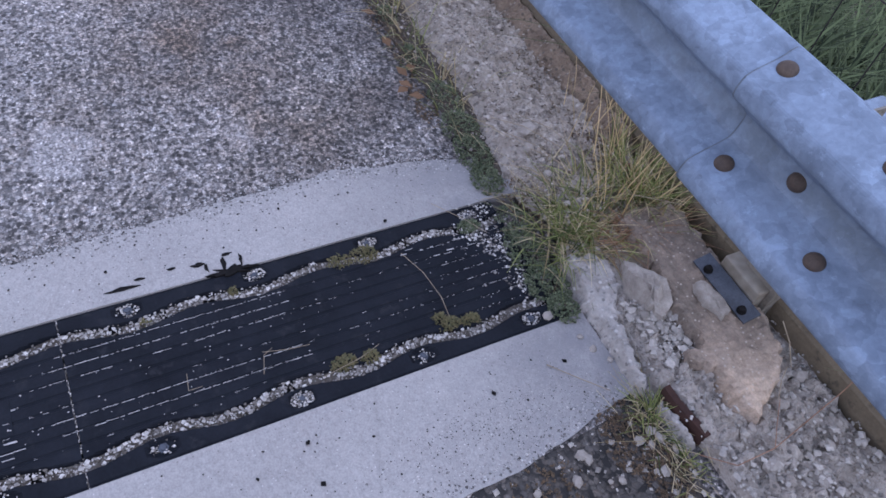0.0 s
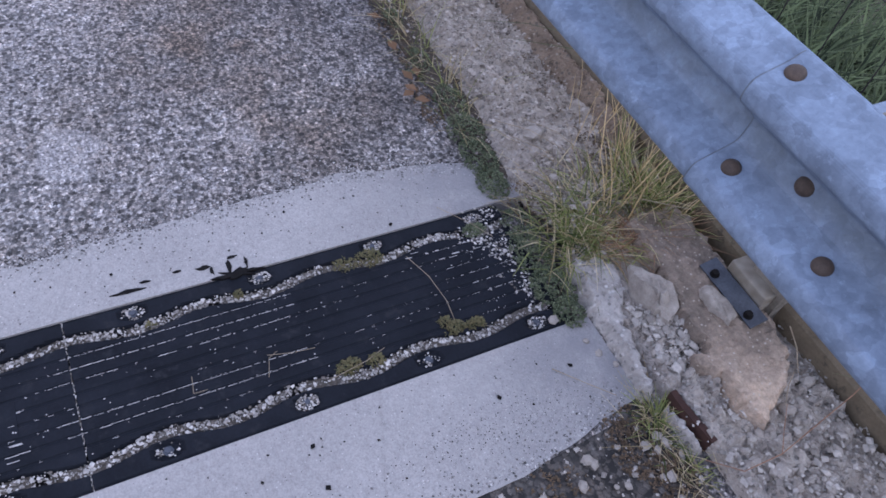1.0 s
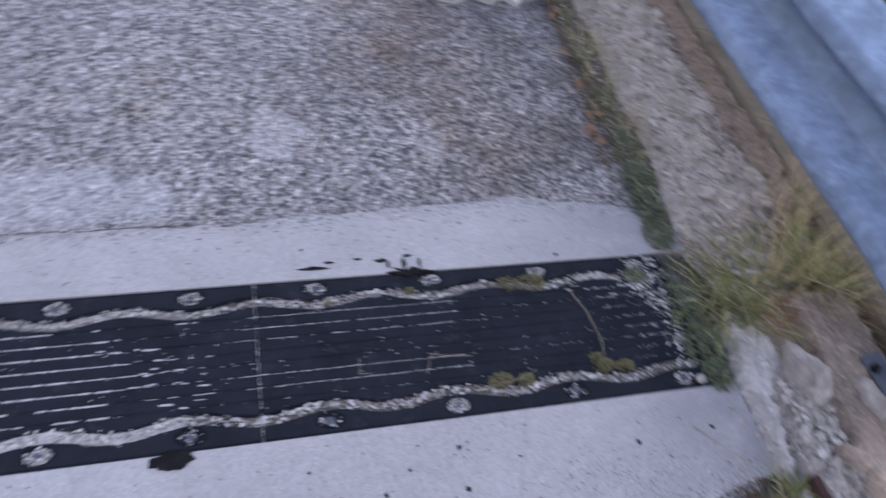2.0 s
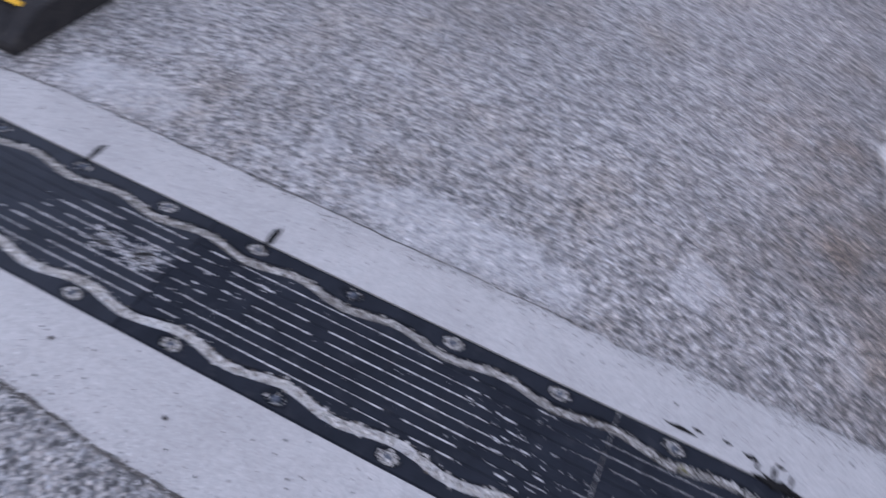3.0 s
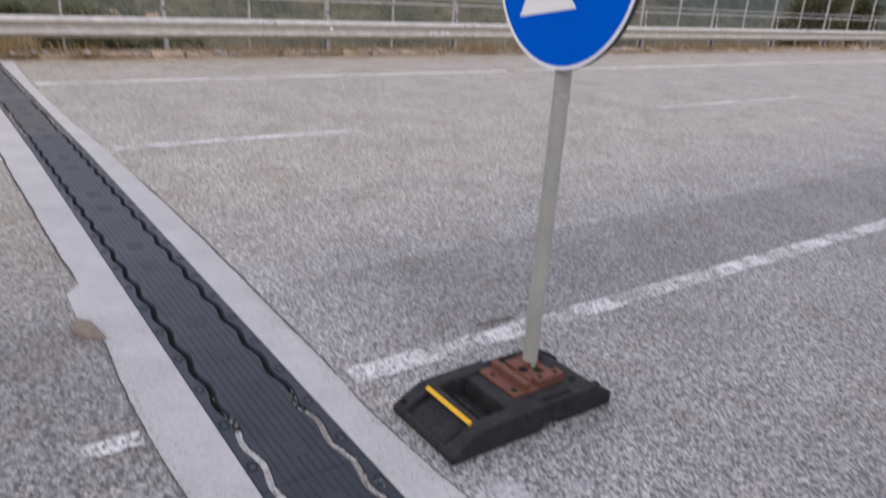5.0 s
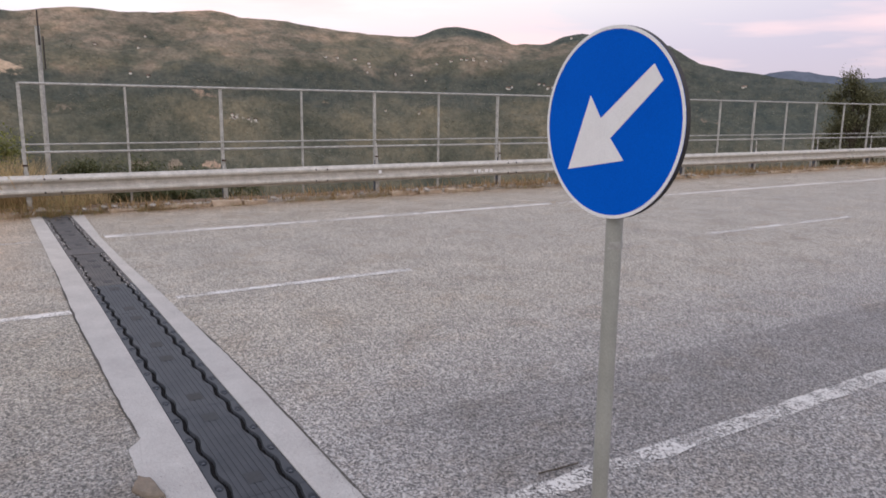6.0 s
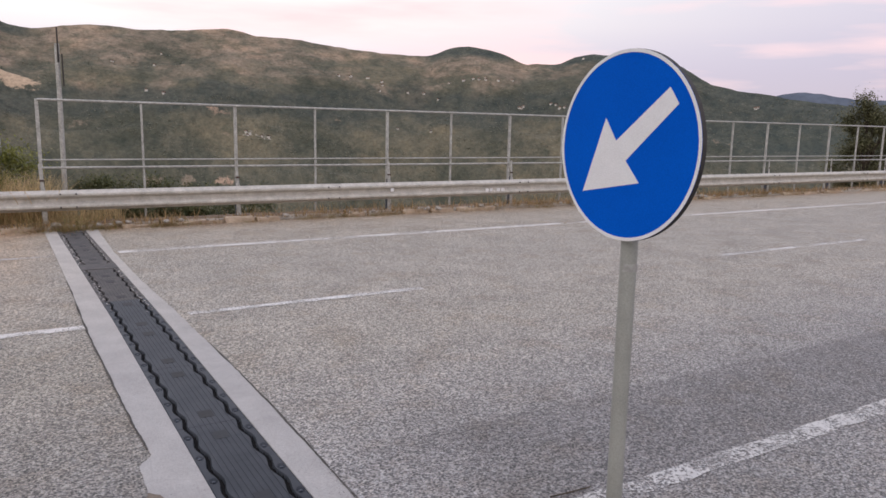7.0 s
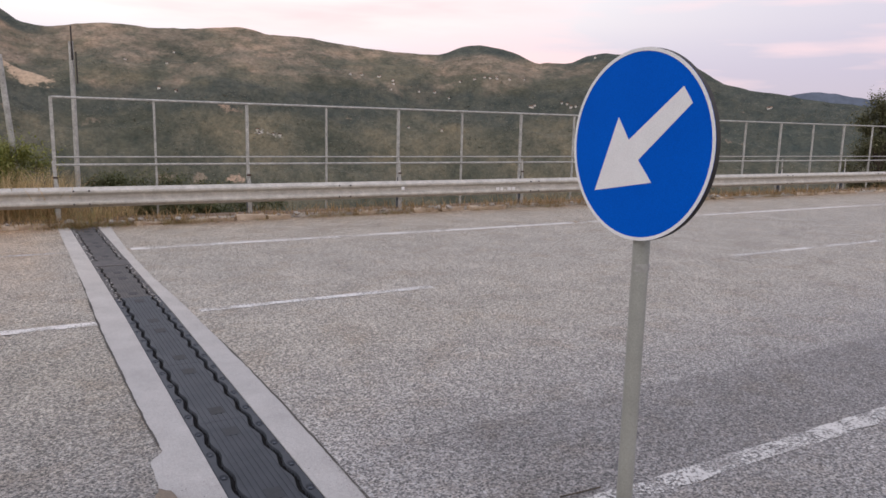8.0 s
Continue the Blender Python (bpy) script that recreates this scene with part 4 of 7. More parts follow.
# a farther range beyond the end of the valley, haze painted in as blue
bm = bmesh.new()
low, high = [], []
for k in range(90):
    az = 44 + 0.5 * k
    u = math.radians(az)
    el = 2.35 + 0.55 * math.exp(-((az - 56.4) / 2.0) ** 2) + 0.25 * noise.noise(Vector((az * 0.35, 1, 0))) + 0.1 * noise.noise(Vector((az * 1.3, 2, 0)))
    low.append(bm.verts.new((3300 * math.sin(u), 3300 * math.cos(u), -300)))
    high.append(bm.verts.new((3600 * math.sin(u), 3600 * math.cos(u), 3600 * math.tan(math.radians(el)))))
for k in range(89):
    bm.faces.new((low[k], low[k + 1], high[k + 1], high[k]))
tagged(part("far_range", bm, plain("distant_hazy_woods", (0.135, 0.165, 0.22), (0.105, 0.13, 0.175), 0.004, 0.95, fine=0.03, depth=4.0)), "distant wooded range beyond the valley, tinted blue for haze", "hills", kind="structure")

# deck side walls, so that the road is a solid bridge
deck_bm = bmesh.new()
box(deck_bm, -60, 90, 13.3, 13.48, -1.6, 0.02)
box(deck_bm, -60, 90, 0.1, 13.3, -1.9, -0.62)
tagged(part("bridge_deck", deck_bm, CONCRETE_SMOOTH), "grey concrete edge of the bridge deck", "bridge deck", kind="structure")

# ---- rubber expansion joint ----
PITCH = 0.25
RIBS = [-0.246 + 0.0265 * k for k in range(8)]


def wave_x(y, side):
    """Centre of the wavy groove; it swings inwards at each bolt."""
    c = 0.009 * math.cos(2 * math.pi * y / PITCH)
    return -0.031 - c if side > 0 else -0.277 + c


def joint_height(x, y, rib):
    z = 0.002
    for side in (1, -1):
        d = abs(x - wave_x(y, side))
        if d < 0.0125:
            z -= 0.020 * min(1.0, (0.0125 - d) / 0.0035)
    for r in RIBS:
        d = abs(x - r)
        if d < 0.004:
            z -= rib * min(1.0, (0.004 - d) / 0.0015)
    near = (y + PITCH / 2) % PITCH - PITCH / 2
    for bx in (0.0, -0.302):
        d = math.hypot((x - bx) / 0.68, near)
        if d < 0.027:
            z -= 0.009 * min(1.0, (0.027 - d) / 0.004)
    if x > JOINT_R - 0.004 or x < JOINT_L + 0.004:
        z -= 0.003
    return z


def module_mesh(length, offset, rib=0.002):
    """One rubber module. Its own origin lies at the seam; bolts stand an eighth of a metre from each end."""
    bm = bmesh.new()
    cuts = set(np.round(np.arange(JOINT_L, JOINT_R + 1e-6, 0.0032), 4))
    for r in RIBS:
        cuts |= {round(r + d, 4) for d in (-0.004, -0.0025, 0.0025, 0.004)}
    xs = sorted(cuts)
    ys = np.linspace(0.0015, length - 0.0015, int(length / 0.0085) + 1)
    verts = [(x, y, joint_height(x, y + offset, rib)) for y in ys for x in xs]
    m = len(xs)
    faces = [(j * m + i, j * m + i + 1, (j + 1) * m + i + 1, (j + 1) * m + i) for j in range(len(ys) - 1) for i in range(m - 1)]
    base = len(verts)
    verts += [(xs[0], ys[0], -0.045), (xs[-1], ys[0], -0.045), (xs[-1], ys[-1], -0.045), (xs[0], ys[-1], -0.045)]
    last = (len(ys) - 1) * m
    faces += [tuple(range(m)) [::-1] + (base, base + 1), tuple(range(last, last + m)) + (base + 2, base + 3)]
    faces += [(base + 3, base) + tuple(j * m for j in range(len(ys))), (base + 1, base + 2) + tuple(j * m + m - 1 for j in range(len(ys) - 1, -1, -1))]
    bm.free()
    me = bpy.data.meshes.new("module")
    me.from_pydata(verts, [], faces)
    me.update()
    me.materials.append(RUBBER)
    me.materials.append(TAR_AND_SHADE)
    # groove floors set to black: shade of the deep groove painted in
    for p in me.polygons:
        if p.center.z < -0.0125 and len(p.vertices) == 4:
            p.material_index = 1
    return me


joint = thing("expansion_joint", (-0.154, 0.2, 0), "black ribbed rubber expansion joint with wavy grooves across the road", "expansion joint", kind="structure")
full = module_mesh(1.0, 0.125)
far_full = module_mesh(1.0, 0.125, 0.0026)
far_full.materials[0] = RUBBER_DULL
graded = {}
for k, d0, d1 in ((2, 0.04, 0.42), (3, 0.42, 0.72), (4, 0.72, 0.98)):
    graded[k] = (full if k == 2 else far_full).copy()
    graded[k].materials[0] = rubber_material("rubber_with_dusty_sheen", d0, d1)
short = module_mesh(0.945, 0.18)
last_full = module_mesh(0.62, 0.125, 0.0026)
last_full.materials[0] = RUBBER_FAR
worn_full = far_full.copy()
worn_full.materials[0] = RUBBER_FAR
bolt_bm = bmesh.new()
cylinder(bolt_bm, (0, 0, -0.010), (0, 0, -0.002), 0.0095, 0.0095, 6)
cylinder(bolt_bm, (0, 0, -0.002), (0, 0, 0.0005), 0.0055, 0.005, 10)
bolt_mesh = mesh_of("bolt", bolt_bm, DARK_METAL)
plug_bm = bmesh.new()
box(plug_bm, -0.036, 0.036, -0.050, 0.050, -0.004, 0.0028, 0.001)
plug_mesh = mesh_of("plug", plug_bm, plain("plug_rubber", (0.010, 0.011, 0.014), (0.020, 0.022, 0.026), 30, 0.6, fine=160, depth=0.0012))
near_plug = plug_mesh.copy()
near_plug.materials[0] = RUBBER
mid_plug = plug_mesh.copy()
mid_plug.materials[0] = plain("plug_rubber_dusty_sheen", (0.015, 0.018, 0.024), (0.024, 0.028, 0.035), 30, 0.6, fine=160, depth=0.0012)
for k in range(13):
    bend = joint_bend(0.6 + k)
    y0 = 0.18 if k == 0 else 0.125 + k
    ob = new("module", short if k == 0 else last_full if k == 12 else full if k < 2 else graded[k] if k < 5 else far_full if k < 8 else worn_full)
    ob.location = (0.154 + bend, y0 - 0.2, 0)
    ob.parent = joint
    for j in range(4 if k < 12 else 2):
        y = 0.25 + k + 0.25 * j
        for bx in (0.0, -0.302):
            nut = new("bolt", bolt_mesh)
            nut.location, nut.parent = (bx, y - y0, 0), ob
            nut.rotation_euler = (0, 0, (k * 7 + j * 3 + bx * 5) % 1.0)
    if k:
        for dy in (-0.155, 0.145)[(k == 12):]:
            pg = new("plug", plug_mesh if k > 4 else mid_plug if k > 2 or (k == 2 and dy < 0) else near_plug)
            pg.location, pg.parent = (-0.152, (dy if dy > 0 else 1 + dy), 0), ob

# smooth cover plates close the joint at its far end
for y0, y1, z in ((9.64, 9.95, 0.009), (12.48, 12.74, 0.006)):
    bm = bmesh.new()
    box(bm, JOINT_L, JOINT_R, y0, y1, -0.04, z, 0.004)
    ob = part("cover_plate", bm, RUBBER_FAR)
    ob.location, ob.parent = (0.154 + joint_bend(y0), -0.2, 0), joint

# white gravel caught in the wavy grooves, and dust lines in the ribs
rng = random.Random(5)
cl = Cloud()
for side in (1, -1):
    y = 0.2
    while y < 3.7:
        full_here = 1.0 if y < 2.9 else max(0.0, (3.7 - y) / 0.8) * 0.8
        for _ in range(9):
            if rng.random() < full_here * (0.62 + 0.8 * noise.noise(Vector((y * 9, side * 3, 0)))):
                s = rng.choice((0.0011, 0.0014, 0.0018, 0.0023, 0.0031, 0.0046)) * rng.uniform(0.8, 1.25)
                cl.chip((wave_x(y, side) + rng.gauss(0, 0.0062), y + rng.uniform(-0.003, 0.003), -0.0060 + rng.uniform(0, 0.0060) + (0.0035 if side < 0 and 1.25 < y < 2.6 else 0)), s, rng)
        y += 0.0045
tagged(new("groove_gravel", cl.mesh("groove_gravel", PEBBLE)), "white gravel caught in the wavy grooves of the joint", "gravel", kind="stuff")
fill, pale_fill, dark_fill = Cloud(), Cloud(), Cloud()
for side in (1, -1):
    y = 0.19
    while y < 3.45:
        xm, xn = wave_x(y, side), wave_x(y + 0.012, side)
        w = 0.0122
        zz = -0.0075 + 0.001 * noise.noise(Vector((y * 30, side, 0)))
        if y < 1.2 and noise.noise(Vector((y * 23, side * 5, 2))) < -0.32:
            y += 0.012
            continue
        if y < 1.2:
            w *= 0.85 + 0.3 * noise.noise(Vector((y * 31, side * 2, 6)))
        if side < 0 and y > 1.25:
            zz += (0.0030 + 0.0016 * noise.noise(Vector((y * 17, 3, 1)))) * min(1.0, max(0.0, (2.9 - y) / 0.4))
            w *= 0.86 + 0.26 * noise.noise(Vector((y * 26, 7, 4)))
        (dark_fill if y < 1.25 else pale_fill if side < 0 else fill).add(((xm - w, y, zz), (xm + w, y, zz), (xn + w, y + 0.012, zz), (xn - w, y + 0.012, zz)), ((0, 1, 2, 3),))
        y += 0.012
tagged(new("groove_sand", fill.mesh("groove_sand", SAND)), "pale sand lying in the wavy grooves", "sand", kind="stuff")
tagged(new("groove_sand", dark_fill.mesh("groove_sand", SAND_DARK)), "brownish dirty sand lying in the wavy grooves", "sand", kind="stuff")
tagged(new("groove_sand", pale_fill.mesh("groove_sand", SAND_PALE)), "nearly white sand lying in the wavy groove", "sand", kind="stuff")
lines = Cloud()
for i, r in enumerate(RIBS):
    y = 0.2
    while y < 2.74:
        length = rng.uniform(0.006, 0.05)
        dense = 0.95 if y > 1.35 else (0.85 if 0.72 < y < 1.12 and i in (1, 2, 5, 6, 7) else 0.25 if y > 0.72 else 0.07)
        if 1.97 < y < 2.10:
            dense = 0.5
        if i in (0, 7) and y < 1.5:
            dense *= 0.4
        if y > 1.2 and rng.random() < dense and y + length < 2.38 - 1.25 * (r + 0.078) + 0.05 * rng.random():
            w = rng.uniform(0.0008, 0.0022) if y > 1.2 else rng.uniform(0.0004, 0.0010)
            length = length if y > 1.2 else length * rng.uniform(0.3, 2.4)
            lines.add(((r - w, y, 0.0014), (r + w, y, 0.0014), (r + w * 0.8, y + length, 0.0014), (r - w * 0.9, y + length, 0.0014)), ((0, 1, 2, 3),))
        y += length + rng.uniform(0.001, 0.006) * (1 if dense > 0.9 else 5)
for i, r in enumerate(RIBS):
    y = 0.21
    while y < 1.45:
        strong = 0.70 < y < 1.14 and i in (1, 2, 5, 6, 7)
        chance = (0.95 if i != 5 else 0.7) if strong else 0.34 + 0.75 * noise.noise(Vector((y * 2.3, i * 1.7, 0.3)))
        length = rng.uniform(0.002, 0.014) * (1.6 if strong else 0.8)
        if rng.random() < chance:
            w = rng.uniform(0.0004, 0.0010) if strong else rng.uniform(0.0002, 0.0006)
            off = rng.gauss(0, 0.0007)
            lines.add(((r + off - w, y, 0.0014), (r + off + w, y, 0.0014), (r + off * 0.5 + w * 0.6, y + length, 0.0014), (r + off * 0.5 - w * 0.8, y + length, 0.0014)), ((0, 1, 2, 3),))
            for _ in range(1 + int(length / 0.004)):
                lines.chip((r + rng.gauss(0, 0.0011), y + rng.uniform(0, length), 0.0018), rng.uniform(0.0004, 0.0013), rng, 0.6)
        y += length + rng.uniform(0.0005, 0.006) * (1 if strong else 4)
for i, r in enumerate(RIBS):
    y = 0.19
    while y < 0.40:
        if rng.random() < 0.4 * (0.40 - y) / 0.2 + 0.08:
            lines.chip((r + rng.gauss(0, 0.0012), y, 0.0022), rng.uniform(0.0007, 0.0017), rng, 0.6)
        y += rng.uniform(0.002, 0.007)
for i, r in enumerate(RIBS[2:]):
    y = 0.20 + 0.02 * rng.random()
    while y < 0.37 - 0.012 * abs(i - 3):
        length = rng.uniform(0.004, 0.02)
        w = rng.uniform(0.0003, 0.0011)
        lines.add(((r - w, y, 0.0014), (r + w, y, 0.0014), (r + w * 0.6, y + length, 0.0014), (r - w * 0.8, y + length, 0.0014)), ((0, 1, 2, 3),))
        y += length + rng.uniform(0.006, 0.03)
for _ in range(45):
    lines.chip((rng.gauss(-0.09, 0.05), 0.19 + abs(rng.gauss(0, 0.05)), 0.003), rng.uniform(0.0006, 0.0018), rng, 0.5)
for _ in range(170):
    y = rng.uniform(0.25, 2.5)
    lines.chip((rng.uniform(-0.27, -0.04), y, 0.003), rng.uniform(0.0007, 0.0022) , rng, 0.5)
for cx, cy, n, sx, sy in ((-0.156, 2.285, 190, 0.010, 0.014), (-0.152, 2.19, 300, 0.011, 0.016), (-0.14, 1.97, 24, 0.03, 0.03), (-0.155, 1.29, 55, 0.026, 0.045), (-0.06, 0.36, 14, 0.02, 0.05)):
    for _ in range(n):
        x, y = rng.gauss(cx, sx * 1.4), rng.gauss(cy, sy * 1.3)
        if rng.random() < 0.35:
            lines.chip((x, y, 0.003), rng.uniform(0.0008, 0.0026), rng, 0.4)
            continue
        if rng.random() < (0.3 if cy > 2.1 else 0.7):
            x = min(RIBS, key=lambda q: abs(q - x)) + rng.gauss(0, 0.0012)
        w, length = rng.uniform(0.0008, 0.0026), rng.uniform(0.004, 0.026)
        lines.add(((x - w, y, 0.0032), (x + w * 0.7, y + 0.002, 0.0032), (x + w, y + length, 0.0032), (x - w * 0.6, y + length * 0.9, 0.0032)), ((0, 1, 2, 3),))
edge_grit = Cloud()
for _ in range(750):
    y = 7.4 + 5.1 * rng.random() ** 0.8
    side = rng.choice((1, -1))
    if noise.noise(Vector((y * 2.2, side * 4, 1))) < -0.12:
        continue
    x = (-0.01 if side > 0 else -0.298) + rng.gauss(0, 0.012) + joint_bend(y)
    edge_grit.chip((x, y, 0.003), rng.choice((0.003, 0.0045, 0.006, 0.009)), rng, 0.5)
tagged(new("edge_grit", edge_grit.mesh("edge_grit", PEBBLE)), "white grit lying along the wavy grooves near the far kerb", "grit", kind="stuff")
tagged(new("rib_dust", lines.mesh("rib_dust", DUST)), "white dust lines and grit in the ribs of the rubber", "dust", kind="stuff")

# ---- blue arrow sign on a weighted foot ----
POLE_X, POLE_Y = 0.757, 3.193
foot = thing("sign_foot", (0.57, 3.16, 0), "black recycled plastic sign foot with a yellow reflector strip", "sign base")


def local(ob, parent):
    ob.location = tuple(-c for c in parent.location)
    ob.parent = parent
    return ob


ya, yb = 2.94, 3.385


def moulded(name, bm, label=""):
    """Rounds the edges of one moulded piece of the foot and sets it under the foot."""
    bmesh.ops.recalc_face_normals(bm, faces=bm.faces)
    bmesh.ops.bevel(bm, geom=[e for e in bm.edges if len(e.link_faces) == 2 and e.calc_face_angle(0) > 0.35], offset=0.0045, segments=2, affect="EDGES")
    for v in bm.verts:
        v.co += Vector((0, 0, 0.0012 * noise.noise(v.co * 40)))
    return local(part(name, bm, BASE_RUBBER, label=label), foot)


def across(bm, profile, y0, y1):
    extrude_profile(bm, profile, lambda p, k: Vector((p[0], (y0, y1)[k], p[1])))


# long sides, stepped and notched underneath at the back; sunken ramp, open recess, solid end
for y0, y1, inset in ((ya, ya + 0.080, 0.009), (yb - 0.080, yb, -0.012)):
    bm = bmesh.new()
    across(bm, [(0.205, 0.0), (0.205, 0.034), (0.315, 0.100), (0.585, 0.108), (0.585, 0.0)], y0, y1)
    moulded("side", bm)
    bm = bmesh.new()
    across(bm, [(0.584, 0.020), (0.584, 0.104), (0.84, 0.104), (0.925, 0.050), (0.925, 0.0), (0.675, 0.0), (0.655, 0.020)], y0 + max(inset, 0), y1 + min(inset, 0))
    moulded("side_end", bm)
bm = bmesh.new()
across(bm, [(0.212, 0.0), (0.212, 0.018), (0.318, 0.072), (0.345, 0.072), (0.345, 0.0)], ya + 0.100, yb - 0.086)
moulded("ramp", bm)
bm = bmesh.new()
across(bm, [(0.206, 0.0), (0.206, 0.028), (0.226, 0.038), (0.232, 0.0)], ya + 0.07, yb - 0.07)
moulded("lip", bm)
bm = bmesh.new()
box(bm, 0.322, 0.352, ya + 0.07, yb - 0.07, 0.0, 0.096)
moulded("cross_bar", bm)
bm = bmesh.new()
box(bm, 0.34, 0.51, ya + 0.07, yb - 0.07, 0.0, 0.018)
moulded("recess_floor", bm)
bm = bmesh.new()
box(bm, 0.40, 0.42, ya + 0.07, yb - 0.07, 0.0, 0.050)
moulded("recess_rib", bm)
bm = bmesh.new()
across(bm, [(0.465, 0.0), (0.465, 0.098), (0.835, 0.098), (0.915, 0.046), (0.915, 0.0)], ya + 0.07, yb - 0.07)
moulded("core", bm)
# solid dark pieces stand in for the shaded grip slots
for y0 in (ya + 0.030, yb - 0.062):
    bm = bmesh.new()
    box(bm, 0.60, 0.735, y0, y0 + 0.032, 0.096, 0.1052, 0.001)
    local(part("slot", bm, TAR_AND_SHADE, label="grip slot, its shaded hollow shown by a dark piece"), foot)
# solid dark discs paint in the shade of the sockets
for x, y in ((0.238, yb - 0.035), (0.80, ya + 0.12), (0.80, yb - 0.11), (0.875, ya + 0.06), (0.63, yb - 0.10)):
    bm = bmesh.new()
    top = 0.0535 if x < 0.3 else (0.0995 if x < 0.85 else 0.0825)
    cylinder(bm, (x, y, top - 0.02), (x, y, top + 0.0012), 0.017, 0.017, 14)
    local(part("socket", bm, TAR_AND_SHADE), foot)
bm = bmesh.new()
extrude_profile(bm, [(0.306, 0.092), (0.302, 0.096), (0.314, 0.1045), (0.319, 0.101)], lambda p, k: Vector((p[0], (3.010, 3.322)[k], p[1])))
bmesh.ops.recalc_face_normals(bm, faces=bm.faces)
local(part("reflector", bm, YELLOW, label="yellow reflector strip"), foot)
bm = bmesh.new()
box(bm, 0.530, 0.650, 3.062, 3.310, 0.096, 0.110, 0.004)
box(bm, 0.580, 0.606, 3.066, 3.306, 0.106, 0.140, 0.005)
box(bm, 0.640, 0.765, 3.066, 3.118, 0.096, 0.138, 0.005)
box(bm, 0.640, 0.765, 3.225, 3.300, 0.096, 0.124, 0.005)
box(bm, 0.640, 0.700, 3.112, 3.230, 0.096, 0.116, 0.004)
box(bm, 0.738, 0.765, 3.112, 3.230, 0.096, 0.112, 0.004)
holder = local(part("pole_holder", bm, BROWN, label="red-brown plastic pole holder"), foot)
# dark discs in place of real hollows: the holes' shade as colour
for x, y, z, r in ((0.553, 3.10, 0.110, 0.013), (0.553, 3.25, 0.110, 0.011), (0.668, 3.205, 0.116, 0.020), (0.735, 3.262, 0.124, 0.013), (0.665, 3.092, 0.138, 0.010), (0.735, 3.092, 0.138, 0.010)):
    bm = bmesh.new()
    cylinder(bm, (x, y, z - 0.012), (x, y, z + 0.0012), r, r, 14)
    part("hole", bm, TAR_AND_SHADE, holder)

foot.scale = (1.005, 0.805, 0.93)
foot.location = (0.593, 3.117, 0)
sign = thing("road_sign", (POLE_X, POLE_Y, 0.105), "round blue road sign with a white arrow on a grey pole", "road sign")
bm = bmesh.new()
cylinder(bm, (POLE_X, POLE_Y, 0.092), (POLE_X - 0.002, POLE_Y + 0.002, 1.70), 0.0275, 0.0275, 28)
local(part("pole", bm, POLE_GREY, label="grey galvanised steel pole", smooth=False), sign)
bm = bmesh.new()
cylinder(bm, (POLE_X, POLE_Y, 1.075), (POLE_X, POLE_Y, 1.10), 0.0288, 0.0284, 28)
local(part("collar", bm, ZINC_DULL, label="thin pale collar round the pole"), sign)
SIGN_X, SIGN_Z = 0.715, 1.481
SIGN_CY = 3.203


def disc(bm, x, r, thick, seg=72, hole=0.0):
    ring = lambda rad, xx: [bm.verts.new((xx, SIGN_CY + rad * math.cos(2 * math.pi * k / seg), SIGN_Z + rad * math.sin(2 * math.pi * k / seg))) for k in range(seg)]
    f, b = ring(r, x), ring(r, x + thick)
    for k in range(seg):
        bm.faces.new((f[k], f[(k + 1) % seg], b[(k + 1) % seg], b[k]))
    if hole:
        fi, bi = ring(hole, x), ring(hole, x + thick)
        for k in range(seg):
            j = (k + 1) % seg
            bm.faces.new((f[k], f[j], fi[j], fi[k]))
            bm.faces.new((b[k], b[j], bi[j], bi[k]))
            bm.faces.new((fi[k], fi[j], bi[j], bi[k]))
    else:
        bm.faces.new(f)
        bm.faces.new(b)
    bmesh.ops.recalc_face_normals(bm, faces=bm.faces)


bm = bmesh.new()
disc(bm, SIGN_X, 0.303, 0.002)
local(part("face", bm, SIGN_BLUE, label="blue reflective sign face"), sign)
bm = bmesh.new()
disc(bm, SIGN_X - 0.0012, 0.3035, 0.001, hole=0.2925)
local(part("border", bm, SIGN_WHITE, label="thin white border"), sign)
bm = bmesh.new()
disc(bm, SIGN_X + 0.0025, 0.304, 0.017, hole=0.296)
local(part("flange", bm, SIGN_GREY, label="dark folded metal rim"), sign)
bm = bmesh.new()
arrow = [(-0.182, -0.150), (0.070, -0.107), (0.008, -0.043), (0.208, 0.125), (0.171, 0.172), (-0.038, 0.016), (-0.089, 0.085)]
fv = [bm.verts.new((SIGN_X - 0.0012, SIGN_CY - u * 1.01, SIGN_Z + v * 1.05)) for u, v in arrow]
bv = [bm.verts.new((SIGN_X - 0.0002, SIGN_CY - u * 1.01, SIGN_Z + v * 1.05)) for u, v in arrow]
bm.faces.new(fv)
for k in range(7):
    bm.faces.new((fv[k], fv[(k + 1) % 7], bv[(k + 1) % 7], bv[k]))
bmesh.ops.recalc_face_normals(bm, faces=bm.faces)
local(part("arrow", bm, SIGN_WHITE, label="white arrow pointing down to one side"), sign)
for dz in (-0.14, 0.14):
    bm = bmesh.new()
    box(bm, SIGN_X + 0.003, SIGN_X + 0.018, SIGN_CY - 0.12, SIGN_CY + 0.12, SIGN_Z + dz - 0.02, SIGN_Z + dz + 0.02, 0.002)
    cylinder(bm, (POLE_X, POLE_Y, SIGN_Z + dz - 0.015), (POLE_X, POLE_Y, SIGN_Z + dz + 0.015), 0.034, 0.034, 20)
    local(part("clamp", bm, SIGN_GREY), sign)

